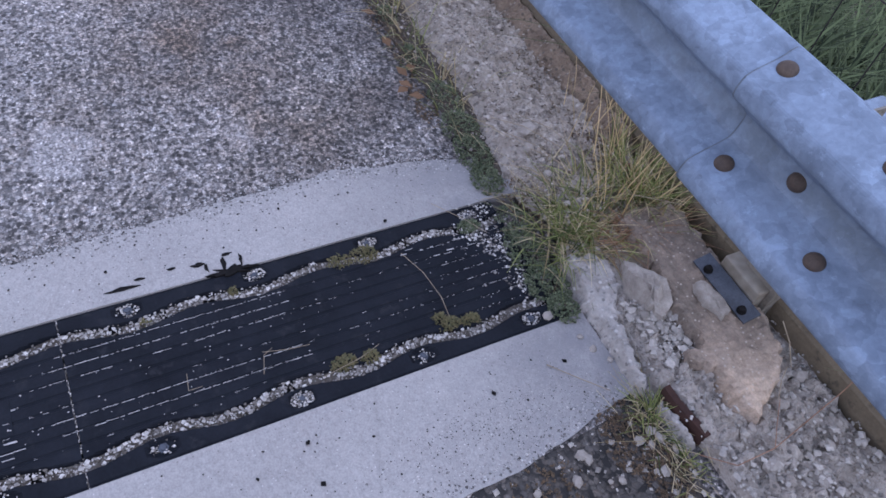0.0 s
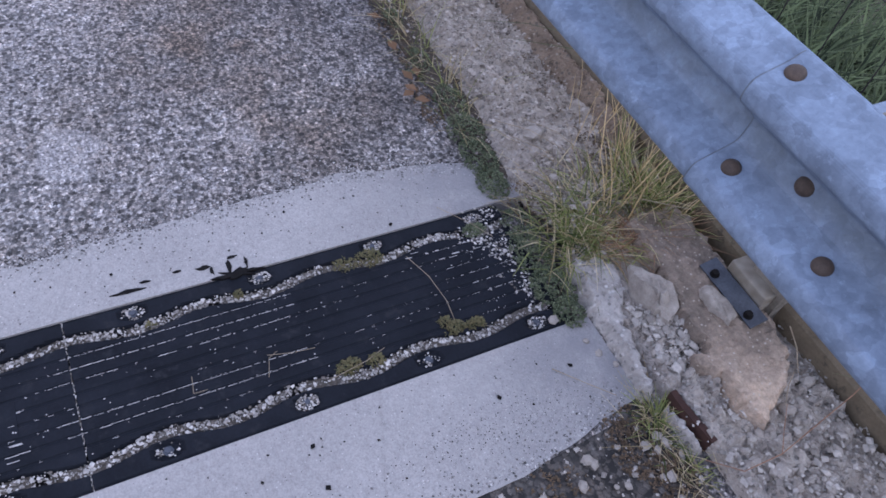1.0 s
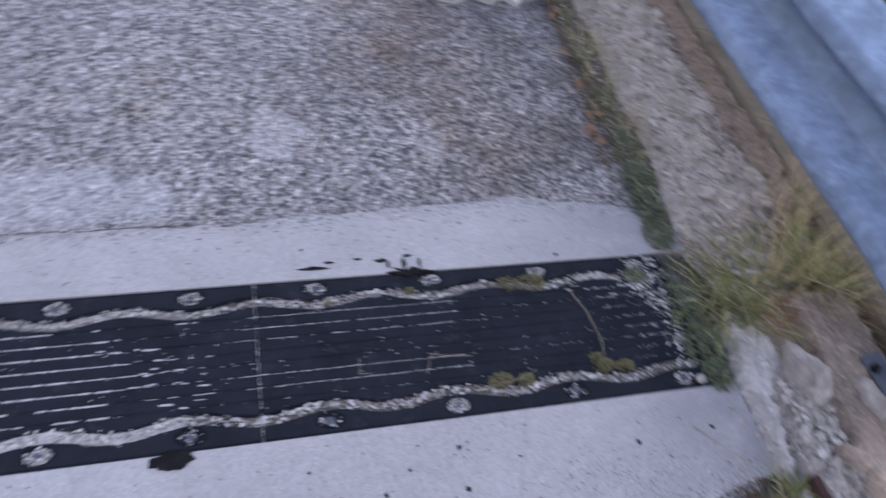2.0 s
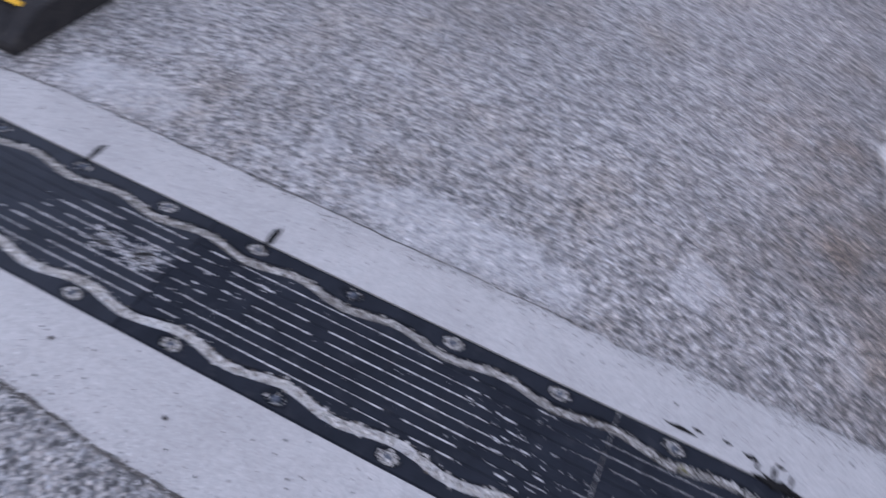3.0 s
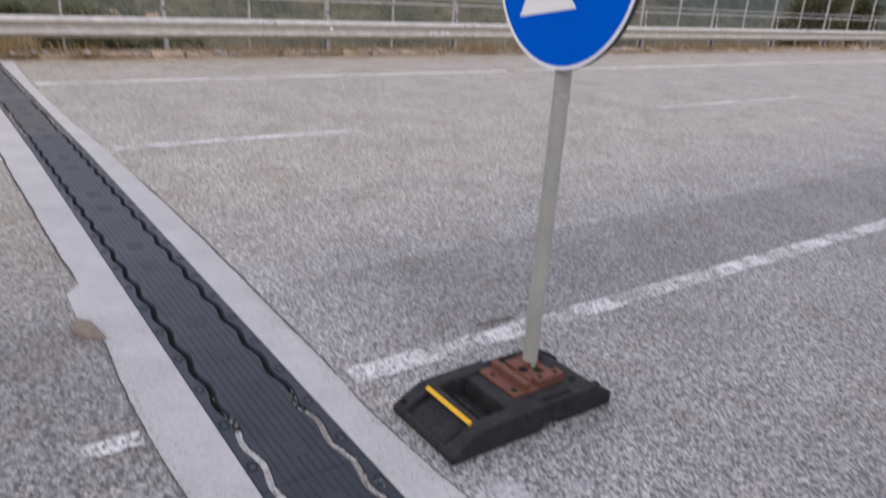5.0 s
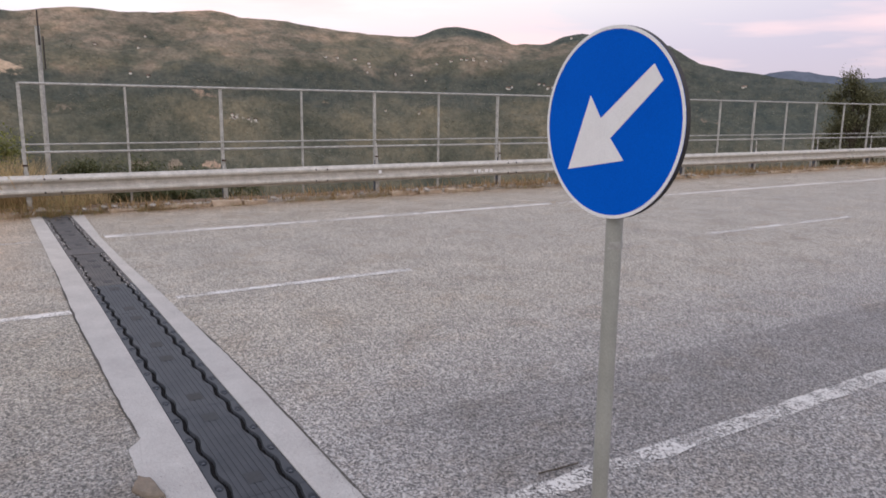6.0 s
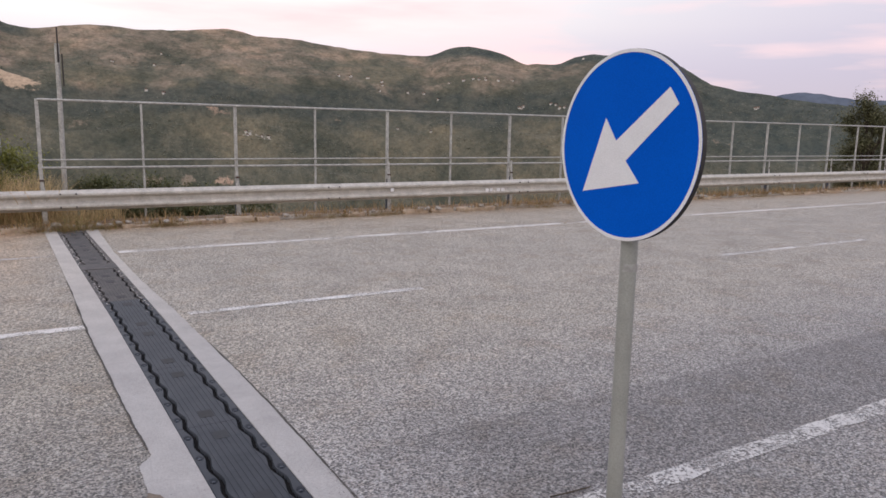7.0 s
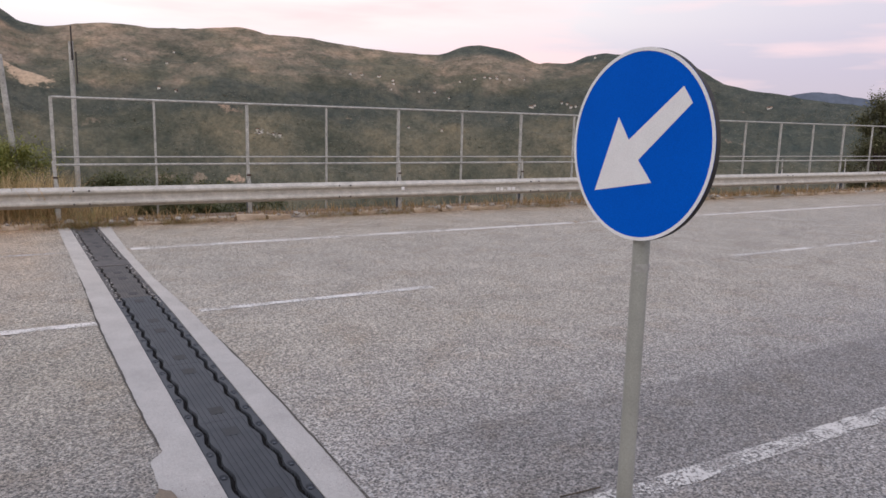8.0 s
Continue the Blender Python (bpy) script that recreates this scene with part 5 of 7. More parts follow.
# ---- guard rails ----
def w_profile():
    """Cross-section of the W-beam: (out from the post, up)."""
    return [(0.000, -0.155), (0.010, -0.150), (0.020, -0.138), (0.072, -0.112), (0.080, -0.100), (0.080, -0.075), (0.073, -0.063), (0.010, -0.030), (0.003, -0.018), (0.003, 0.018),
            (0.010, 0.030), (0.073, 0.063), (0.080, 0.075), (0.080, 0.100), (0.072, 0.112), (0.020, 0.138), (0.010, 0.150), (0.000, 0.155)]


def beam(bm, x0, x1, y, z, facing, lean=0.0, shift=0.0, size=1.0):
    """A W-beam along x, its face towards facing (+1 or -1 along y)."""
    pts = w_profile()
    for _ in range(2):
        pts = [pts[0]] + [(a[0] * (1 - f) + b[0] * f, a[1] * (1 - f) + b[1] * f) for a, b in zip(pts, pts[1:]) for f in (0.25, 0.75)] + [pts[-1]]
    ca, sa = math.cos(lean), math.sin(lean)
    rings = []
    for x in (x0, x1):
        outer, inner = [], []
        for o, u in ((o * size, u * size) for o, u in pts):
            o2, u2 = (o + shift) * ca - u * sa, (o + shift) * sa + u * ca
            outer.append(bm.verts.new((x, y + facing * o2, z + u2)))
        for o, u in ((o * size, u * size) for o, u in pts[::-1]):
            o2, u2 = (o + shift - 0.004) * ca - u * sa, (o + shift - 0.004) * sa + u * ca
            inner.append(bm.verts.new((x, y + facing * o2, z + u2)))
        rings.append(outer + inner)
    m = len(rings[0])
    for a, b in zip(rings, rings[1:]):
        for k in range(m):
            bm.faces.new((a[k], a[(k + 1) % m], b[(k + 1) % m], b[k]))
    bm.faces.new(rings[0])
    bm.faces.new(rings[-1][::-1])
    bmesh.ops.recalc_face_normals(bm, faces=bm.faces)


NEAR_Y, NEAR_Z, LEAN, NEAR_SIZE = -0.065, 0.463, radians(9.4), 1.05
near_rail = thing("guard_rail", (0, NEAR_Y, 0.03), "galvanised steel W-beam guard rail with rusty bolts above the kerb", "guard rail")
for x0, x1, sh in ((-12.2, -0.306, 0.008), (-0.66, 4.0, 0.0), (3.6, 8.0, 0.004), (7.6, 12.0, 0.0), (11.6, 16.0, 0.004), (15.6, 24, 0.0)):
    bm = bmesh.new()
    beam(bm, x0, x1, NEAR_Y, NEAR_Z, 1, LEAN, sh, NEAR_SIZE)
    local(part("beam", bm, ZINC), near_rail)


# added strip that paints in the dark gap line at the overlap
bm = bmesh.new()
beam(bm, -0.3072, -0.3045, NEAR_Y, NEAR_Z, 1, LEAN, 0.0085, NEAR_SIZE)
local(part("sheet_edge", bm, plain("dark_zinc_edge", (0.14, 0.165, 0.20), (0.23, 0.27, 0.32), 40, 0.7, 0.2, fine=90), label="dark strip drawn along the edge of the overlapping sheet"), near_rail)


POST_ZINC = plain("stained_post_zinc", (0.40, 0.38, 0.335), (0.22, 0.20, 0.165), 22, 0.75, 0.2, fine=120, c3=(0.16, 0.125, 0.09))


def on_beam(x, o, u, out=0.0):
    ca, sa, o, u = math.cos(LEAN), math.sin(LEAN), o * 0.972, u * 0.972
    return Vector((x, NEAR_Y + (o + out) * ca - u * sa, NEAR_Z + (o + out) * sa + u * ca))


for x, o, u, tilt in ((-0.348, 0.0515, -0.051, 58), (-0.577, 0.0515, -0.051, 58), (-0.332, 0.0400, 0.1420, 62), (-0.562, 0.0400, 0.1420, 62), (-0.454, 0.0105, 0.004, 35),
                      (3.7, 0.0515, -0.051, 58), (3.9, 0.0515, -0.051, 58), (3.7, 0.0400, 0.1420, 62), (3.9, 0.0400, 0.1420, 62)):
    bm = bmesh.new()
    n_out = Vector((0, math.cos(radians(tilt) + LEAN), math.sin(radians(tilt) + LEAN)))
    c = on_beam(x, o, u)
    turn = n_out.to_track_quat("Z", "Y")
    rings = [[bm.verts.new(c + turn @ Vector((r * math.cos(a * math.pi / 12), r * math.sin(a * math.pi / 12), h))) for a in range(24)] for h, r in ((-0.004, 0.0180), (0.0012, 0.0180), (0.0058, 0.0164), (0.0096, 0.0126), (0.0120, 0.0068), (0.0127, 0.0015))]
    for lo, hi in zip(rings, rings[1:]):
        for a in range(24):
            bm.faces.new((lo[a], lo[(a + 1) % 24], hi[(a + 1) % 24], hi[a]))
    bm.faces.new(rings[-1])
    local(part("bolt", bm, HOLE_BROWN, label="rust-brown bolt in the beam", smooth=True), near_rail)
bm = bmesh.new()
cylinder(bm, on_beam(-0.484, 0.086, 0.103), on_beam(-0.484, 0.0925, 0.103), 0.0052, 0.0052, 10)
local(part("screw", bm, HOLE_BROWN), near_rail)
for px in (-4.25, -0.45, 1.9, 4.2, 6.5, 8.8, 11.1, 13.4):
    bm = bmesh.new()
    box(bm, px - 0.045, px + 0.045, NEAR_Y - 0.141, NEAR_Y - 0.135, -0.1, 0.54)
    box(bm, px - 0.045, px - 0.040, NEAR_Y - 0.20, NEAR_Y - 0.141, -0.1, 0.54)
    box(bm, px + 0.040, px + 0.045, NEAR_Y - 0.20, NEAR_Y - 0.141, -0.1, 0.54)
    local(part("post", bm, POST_ZINC), near_rail)

FAR_Y, FAR_Z = 13.03, 0.392
far_rail = thing("guard_rail", (0, FAR_Y, 0.07), "dull galvanised steel W-beam guard rail along the far kerb", "guard rail")
x = -24.2
while x < 40:
    bm = bmesh.new()
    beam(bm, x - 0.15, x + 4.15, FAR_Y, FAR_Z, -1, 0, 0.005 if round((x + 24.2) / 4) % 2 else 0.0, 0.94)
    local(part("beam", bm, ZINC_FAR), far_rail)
    if -5 < x < 20:
        for dx in (-0.10, 0.10):
            for dz in (-0.094, 0.094):
                bm = bmesh.new()
                cylinder(bm, (x + dx, FAR_Y - 0.085, FAR_Z + dz), (x + dx, FAR_Y - 0.099, FAR_Z + dz), 0.014, 0.012, 8)
                local(part("bolt", bm, WIRE), far_rail)
    x += 4.0
FENCE_X = [-0.495, 0.882, 2.290, 3.646, 5.02, 6.37] + [7.74 + 1.36 * k for k in range(20)]
# posts of the rail reach above the beam and lean a little
FAR_POST_X = [-0.50] + [2.216 + 2.68 * k for k in range(12)] + [-2.77, -5.4, -8.0]
for px in FAR_POST_X:
    bm = bmesh.new()
    box(bm, px - 0.034, px + 0.034, FAR_Y + 0.02, FAR_Y + 0.03, 0.0, 0.52)
    extrude_profile(bm, [(px - 0.032, 0.519), (px + 0.032, 0.519), (px + 0.014, 0.60), (px - 0.005, 0.90), (px - 0.045, 0.90), (px - 0.026, 0.60)], lambda p, k: Vector((p[0], FAR_Y + (0.0205, 0.0295)[k], p[1])))
    bmesh.ops.recalc_face_normals(bm, faces=bm.faces)
    post = local(part("post", bm, ZINC_DULL), far_rail)
    bm = bmesh.new()
    for dx in (-0.034, 0.029):
        extrude_profile(bm, [(FAR_Y + 0.031, 0.0), (FAR_Y + 0.11, 0.0), (FAR_Y + 0.11, 0.40), (FAR_Y + 0.05, 0.60), (FAR_Y + 0.031, 0.60)], lambda p, k: Vector((px + dx + 0.005 * k - 0.008 * (p[1] > 0.5), p[0], p[1])))
    bmesh.ops.recalc_face_normals(bm, faces=bm.faces)
    part("flange", bm, DARK_METAL, post, "dark side flanges of the post")
    bm = bmesh.new()
    box(bm, px - 0.042, px + 0.022, FAR_Y + 0.012, FAR_Y + 0.019, 0.66, 0.685)
    band = part("band", bm, RUST, post, "faded red band")
bm = bmesh.new()
box(bm, 4.87, 4.93, FAR_Y - 0.084, FAR_Y - 0.076, 0.38, 0.44, 0.002)
local(part("reflector", bm, SIGN_WHITE, label="small white reflector"), far_rail)

for k, (dx, w) in enumerate(((0.0, 0.07), (0.10, 0.06), (0.19, 0.03), (0.26, 0.08), (0.37, 0.07))):
    bm = bmesh.new()
    box(bm, 6.89 + dx, 6.89 + dx + w, FAR_Y - 0.085, FAR_Y - 0.080, 0.325, 0.385 if k != 2 else 0.34)
    local(part("paint_mark", bm, SIGN_WHITE, label="white painted mark on the beam"), far_rail)

fence = thing("bridge_fence", (0, 13.4, 0), "grey tubular metal fence with horizontal rails along the bridge edge", "fence")
FENCE_Y = 13.4
for k, px in enumerate(FENCE_X):
    thick = k % 2 == 0
    w = 0.023 if thick else 0.014
    bm = bmesh.new()
    box(bm, px - w, px + w, FENCE_Y - 0.02, FENCE_Y + 0.02, 0.0, 1.80, 0.003)
    local(part("post", bm, ZINC_DULL), fence)
for z, r in ((1.79, 0.017), (0.945, 0.011), (0.832, 0.017)):
    bm = bmesh.new()
    cylinder(bm, (-0.49, FENCE_Y - 0.025, z), (FENCE_X[-1], FENCE_Y - 0.025, z), r, r, 8)
    local(part("rail", bm, ZINC_DULL), fence)

# ---- gravel, tar and dust on the joint ----
extra = Cloud()
for k in range(0, 12):
    for bx in (0.0, -0.302):
        y = 0.25 + 0.25 * k
        amount = rng.choice((25, 90, 150)) if k < 10 else 15
        for _ in range(amount):
            a, r = rng.uniform(0, 6.28), 0.97 * math.sqrt(rng.uniform(0.06, 1.0))
            extra.chip((bx + 0.0155 * r * math.cos(a), y + 0.0235 * r * math.sin(a), -0.0040 + rng.uniform(-0.001, 0.0035)), rng.choice((0.0012, 0.0016, 0.0022, 0.0032)), rng)
for sx in np.arange(JOINT_L + 0.002, JOINT_R - 0.002, 0.003):
    if rng.random() < 0.85:
        extra.chip((sx, 1.125 + rng.gauss(0, 0.0008), 0.0008), rng.uniform(0.0012, 0.0021), rng, 0.5)
for _ in range(45):
    extra.chip((rng.uniform(-0.2, 0.03), abs(rng.gauss(0, 0.05)) + 0.19, 0.004), rng.uniform(0.0012, 0.005), rng)
for cx, cy, spread, count in ((-0.05, 0.265, 0.018, 130), (-0.11, 0.225, 0.022, 170), (-0.21, 0.225, 0.018, 90), (0.0, 0.215, 0.015, 60)):
    for _ in range(count):
        extra.chip((rng.gauss(cx, spread), rng.gauss(cy, spread * 0.8), 0.0035), rng.choice((0.0008, 0.0012, 0.0018, 0.003, 0.0042)), rng, 0.5)
tagged(new("bolt_pocket_gravel", extra.mesh("bolt_pocket_gravel", PEBBLE)), "white grit in the bolt pockets and along the seam", "gravel", kind="stuff")

rim = Cloud()
for table in (RIGHT_EDGE, LEFT_EDGE):
    side = 1 if table is RIGHT_EDGE else -1
    for _ in range(5200):
        y = rng.uniform(0.16, 1.7) if rng.random() < 0.6 else rng.uniform(1.7, 4.4)
        d = rng.gauss(-0.004, 0.016) if rng.random() < 0.75 else rng.gauss(0, 0.04)
        if side < 0 and y < 0.62 and d > -0.006:
            continue
        rim.chip((lerp_table(table, y) + side * d, y, 0.0046), rng.choice((0.0012, 0.0017, 0.0024, 0.0034)) * rng.uniform(0.7, 1.2), rng, 0.45)
for _ in range(900):
    rim.chip((-0.50 + rng.gauss(0, 0.045), 0.36 + rng.gauss(0, 0.12), 0.0052), rng.uniform(0.0006, 0.0016), rng, 0.5)
tagged(new("mortar_rim_grit", rim.mesh("mortar_rim_grit", RIM_GRIT)), "grey and white chippings along the crumbled rim of the mortar", "grit", kind="stuff")
dots = Cloud()
for _ in range(1900):
    side = rng.random() < 0.5
    y = rng.uniform(0.2, 4.5)
    x = rng.uniform(0.04, 0.19) if side else rng.uniform(-0.52, -0.345)
    dots.chip((x, y, 0.0055), rng.choice((0.0005, 0.0006, 0.0008, 0.0010, 0.0013, 0.0024)) * rng.uniform(0.7, 1.3), rng, 0.5)
for _ in range(220):
    dots.chip((rng.gauss(-0.49, 0.035), rng.gauss(0.48, 0.12), 0.0050), rng.uniform(0.0006, 0.0018), rng, 0.5)
for x, y in ((0.15, 0.65), (0.04, 0.44), (-0.43, 0.41), (-0.47, 0.77), (-0.42, 0.24), (-0.39, 0.77), (-0.42, 0.87), (0.10, 1.02), (-0.40, 1.05), (-0.46, 0.92), (-0.44, 1.9), (-0.41, 2.2)):
    dots.chip((x, y, 0.006), rng.uniform(0.004, 0.0065), rng, 0.6)
tagged(new("dark_grit", dots.mesh("dark_grit", TAR_AND_SHADE)), "scattered black grit on the pale mortar", "grit", kind="stuff")


def blob_outline(cx, cy, rx, ry, n, jag, gen, spikes=0.0):
    pts = []
    for k in range(n):
        a = 2 * math.pi * k / n
        r = 1 + jag * gen.uniform(-1, 1) + (spikes if gen.random() < 0.22 else 0)
        pts.append((cx + rx * r * math.cos(a), cy + ry * r * math.sin(a)))
    return pts


def flat_blob(bm, pts, z0, z1):
    cx = sum(p[0] for p in pts) / len(pts)
    cy = sum(p[1] for p in pts) / len(pts)
    c = bm.verts.new((cx, cy, z1 + 0.0008))
    hi = [bm.verts.new((x, y, z1)) for x, y in pts]
    lo = [bm.verts.new((cx + (x - cx) * 1.02, cy + (y - cy) * 1.02, z0)) for x, y in pts]
    m = len(pts)
    for k in range(m):
        bm.faces.new((c, hi[k], hi[(k + 1) % m]))
        bm.faces.new((hi[k], lo[k], lo[(k + 1) % m], hi[(k + 1) % m]))


gen = random.Random(9)
for cx, cy, rx, ry, n, jag, spikes in ((0.022, 0.79, 0.010, 0.036, 30, 0.45, 0.3), (0.044, 0.765, 0.012, 0.003, 12, 0.4, 0.3), (0.042, 0.80, 0.018, 0.004, 12, 0.4, 0.4), (0.045, 0.835, 0.010, 0.003, 12, 0.4, 0.3), (0.058, 0.85, 0.004, 0.012, 10, 0.4, 0.2), (0.066, 0.79, 0.003, 0.01, 10, 0.4, 0.2), (0.048, 1.00, 0.004, 0.024, 14, 0.3, 0.3), (0.062, 0.965, 0.003, 0.010, 10, 0.3, 0), (0.066, 0.90, 0.003, 0.008, 10, 0.3, 0),
                                       (-0.343, 1.28, 0.018, 0.034, 26, 0.20, 0.08), (0.050, 2.505, 0.030, 0.007, 16, 0.3, 0.2), (0.046, 1.99, 0.034, 0.008, 16, 0.3, 0.2)):
    bm = bmesh.new()
    flat_blob(bm, blob_outline(cx, cy, rx, ry, n, jag, gen, spikes), 0.0, 0.0065)
    tagged(part("tar_splash", bm, TAR_AND_SHADE), "black tar splash on the pale mortar strip", "tar splash", "tar splashes")

# drain set in white mortar beside the kerb
drain = thing("road_drain", (1.3, 0.4, 0), "kerb drain with a dark slot set in chipped white mortar", "drain", kind="structure")
bm = bmesh.new()
outline = []
for k in range(46):
    a = 2 * math.pi * k / 46
    c, s_ = math.cos(a), math.sin(a)
    q = max(abs(c), abs(s_))
    outline.append((1.338 + 0.280 * c / q * (1 + wobble(k, 5, 0.9, 0.22)), 0.408 + 0.222 * s_ / q * (1 + wobble(k, 8, 1.1, 0.24))))
# a plate with the slot left open
inner = [(1.390, 0.20), (1.450, 0.20), (1.450, 0.45), (1.390, 0.45)]
outer_v = [bm.verts.new((x, y, 0.016)) for x, y in outline]
low_v = [bm.verts.new((x, y, -0.02)) for x, y in outline]
for k in range(46):
    bm.faces.new((outer_v[k], low_v[k], low_v[(k + 1) % 46], outer_v[(k + 1) % 46]))
in_v = [bm.verts.new((x, y, 0.012)) for x, y in inner]
in_l = [bm.verts.new((x, y, -0.09)) for x, y in inner]
for k in range(4):
    bm.faces.new((in_v[k], in_v[(k + 1) % 4], in_l[(k + 1) % 4], in_l[k]))
edges = [bm.edges.get((outer_v[k], outer_v[(k + 1) % 46])) for k in range(46)] + [bm.edges.get((in_v[k], in_v[(k + 1) % 4])) for k in range(4)]
bmesh.ops.triangle_fill(bm, edges=edges, use_beauty=True)
bmesh.ops.recalc_face_normals(bm, faces=bm.faces)
local(part("mortar_bed", bm, plain("chipped_white_mortar", (0.62, 0.59, 0.555), (0.42, 0.395, 0.37), 9, 0.9, fine=80, depth=0.006, strength=0.8, c3=(0.30, 0.28, 0.255), specks=(60, (0.36, 0.34, 0.32)))), drain)
bm = bmesh.new()
box(bm, 1.19, 1.385, 0.205, 0.41, -0.01, 0.021, 0.004)
local(part("cover", bm, plain("grey_drain_cover", (0.42, 0.40, 0.385), (0.31, 0.295, 0.28), 12, 0.9, fine=90, depth=0.004), label="small grey concrete cover"), drain)
bm = bmesh.new()
# near-flush dark fill replaces the shade of the deep slot
box(bm, 1.3915, 1.4485, 0.2015, 0.4485, -0.03, 0.006)
local(part("slot", bm, RUST, label="dark rusty slot with its shaded depth painted in"), drain)

# ---- broken kerb beside the joint ----
KERB_AT = Vector((-0.023, -0.017, 0))


def seated(ob, x, y):
    """Pieces at the end of the joint keep to the line of the kerb."""
    if y < 0.3 and x < 0.9:
        ob.location += KERB_AT * (1.0 if y < 0.18 else 0.6)
    return ob


def lump(name, outline, z0, z1, seed, mat, label, category, group="", rough=0.010, inset=0.72, smooth=True):
    """A worn block with an irregular outline: the sides draw in and the top is uneven."""
    bm = bmesh.new()
    m = len(outline)
    fine = []
    for k in range(m):
        (xa, ya_), (xb, yb_) = outline[k], outline[(k + 1) % m]
        for j in range(4):
            u = j / 4
            fine.append((xa + (xb - xa) * u + wobble(k * 4 + j, seed, 0.9, 0.010), ya_ + (yb_ - ya_) * u + wobble(k * 4 + j, seed + 5, 0.9, 0.010)))
    cx, cy = sum(p[0] for p in fine) / len(fine), sum(p[1] for p in fine) / len(fine)
    rings = []
    for f, z in ((1.0, z0), (0.99, z0 + (z1 - z0) * 0.55), (0.94, z0 + (z1 - z0) * 0.9), (inset, z1), (inset * 0.55, z1 * 1.0), (0.2, z1)):
        rings.append([bm.verts.new((cx + (x - cx) * f, cy + (y - cy) * f, z + (rough * noise.noise(Vector((x * 14 * f, y * 14 * f, seed))) if z > z0 else 0))) for x, y in fine])
    n = len(fine)
    for a, b in zip(rings, rings[1:]):
        for k in range(n):
            bm.faces.new((a[k], a[(k + 1) % n], b[(k + 1) % n], b[k]))
    bm.faces.new(rings[-1])
    bm.faces.new(rings[0][::-1])
    bmesh.ops.recalc_face_normals(bm, faces=bm.faces)
    return tagged(seated(part(name, bm, mat, smooth=smooth), *outline[0]), label, category, group)


def crag(name, outline, z0, z1, seed, mat, label, category, group="", step=0.006, edge=0.02, rough=0.008, stones=40.0, proud=0.006, kind="", slope=(0.0, 0.0)):
    """A broken block or bed: a ragged outline, steep sides and a top of angular facets and pits."""
    xs_ = [p[0] for p in outline]
    ys_ = [p[1] for p in outline]
    nx, ny = int((max(xs_) - min(xs_)) / step) + 5, int((max(ys_) - min(ys_)) / step) + 5
    x0, y0 = min(xs_) - 2 * step, min(ys_) - 2 * step
    cx, cy = sum(xs_) / len(xs_), sum(ys_) / len(ys_)
    verts, dist = [], []
    for j in range(ny):
        for i in range(nx):
            x, y = x0 + i * step, y0 + j * step
            best, inside = 9.0, False
            for k in range(len(outline)):
                (ax, ay), (bx, by) = outline[k], outline[k - 1]
                if (ay > y) != (by > y) and x < (bx - ax) * (y - ay) / (by - ay) + ax:
                    inside = not inside
                ex, ey = bx - ax, by - ay
                u = max(0.0, min(1.0, ((x - ax) * ex + (y - ay) * ey) / (ex * ex + ey * ey)))
                best = min(best, math.hypot(x - ax - u * ex, y - ay - u * ey))
            d = (best if inside else -best) + 0.010 * noise.noise(Vector((x * 45, y * 45, seed))) + 0.006 * noise.noise(Vector((x * 120, y * 120, seed)))
            f = max(0.0, min(1.0, d / edge))
            f = f * (2 - f)
            near = noise.voronoi(Vector((x * stones, y * stones, seed * 3.7)))[0]
            h = z1 - z0 + slope[0] * (x - cx) + slope[1] * (y - cy)
            h += rough * noise.noise(Vector((x * 9, y * 9, seed))) + 0.6 * rough * noise.noise(Vector((x * 31, y * 31, seed))) + 0.7 * rough * noise.noise(Vector((x * 75, y * 75, seed)))
            h += proud * (min(0.55, near[1] - near[0]) * 2.2 - 0.6 + 0.9 * noise.cell(Vector((x * stones * 0.7, y * stones * 0.7, seed))))
            verts.append((x, y, z0 + h * f if d > 0 else z0))
            dist.append(d)
    faces = []
    for j in range(ny - 1):
        for i in range(nx - 1):
            q = (j * nx + i, j * nx + i + 1, (j + 1) * nx + i + 1, (j + 1) * nx + i)
            if max(dist[k] for k in q) > 0:
                faces.append(q)
    me = bpy.data.meshes.new(name)
    me.from_pydata(verts, [], faces)
    me.materials.append(mat)
    bm = bmesh.new()
    bm.from_mesh(me)
    bmesh.ops.delete(bm, geom=[v for v in bm.verts if not v.link_faces], context="VERTS")
    bm.to_mesh(me)
    bm.free()
    return tagged(seated(new(name, me), *outline[0]), label, category, group, kind)


crag("kerb_fragment", [(-0.175, 0.130), (-0.190, 0.060), (-0.276, 0.044), (-0.340, 0.085), (-0.374, 0.102), (-0.45, 0.115), (-0.53, 0.140), (-0.525, 0.168), (-0.415, 0.157), (-0.301, 0.159), (-0.205, 0.145)], -0.02, 0.046, 1, MORTAR_OLD, "pale broken concrete kerb fragment beside the joint", "kerb fragment", step=0.005, edge=0.018, rough=0.007, stones=20, proud=0.0035)
lump("mortar_chunk", [(-0.50, 4.28), (-0.525, 4.46), (-0.57, 4.49), (-0.61, 4.40), (-0.565, 4.32)], -0.01, 0.022, 12, CHUNK, "tan broken chunk of mortar beside the joint strip", "mortar chunk", rough=0.012)
lump("broken_rock", [(-0.245, 0.03), (-0.30, -0.012), (-0.39, 0.0), (-0.41, 0.035), (-0.36, 0.052), (-0.30, 0.055)], -0.02, 0.085, 2, STONE, "angular pale rock wedged in the broken kerb", "rock", rough=0.045, inset=0.6, smooth=False)
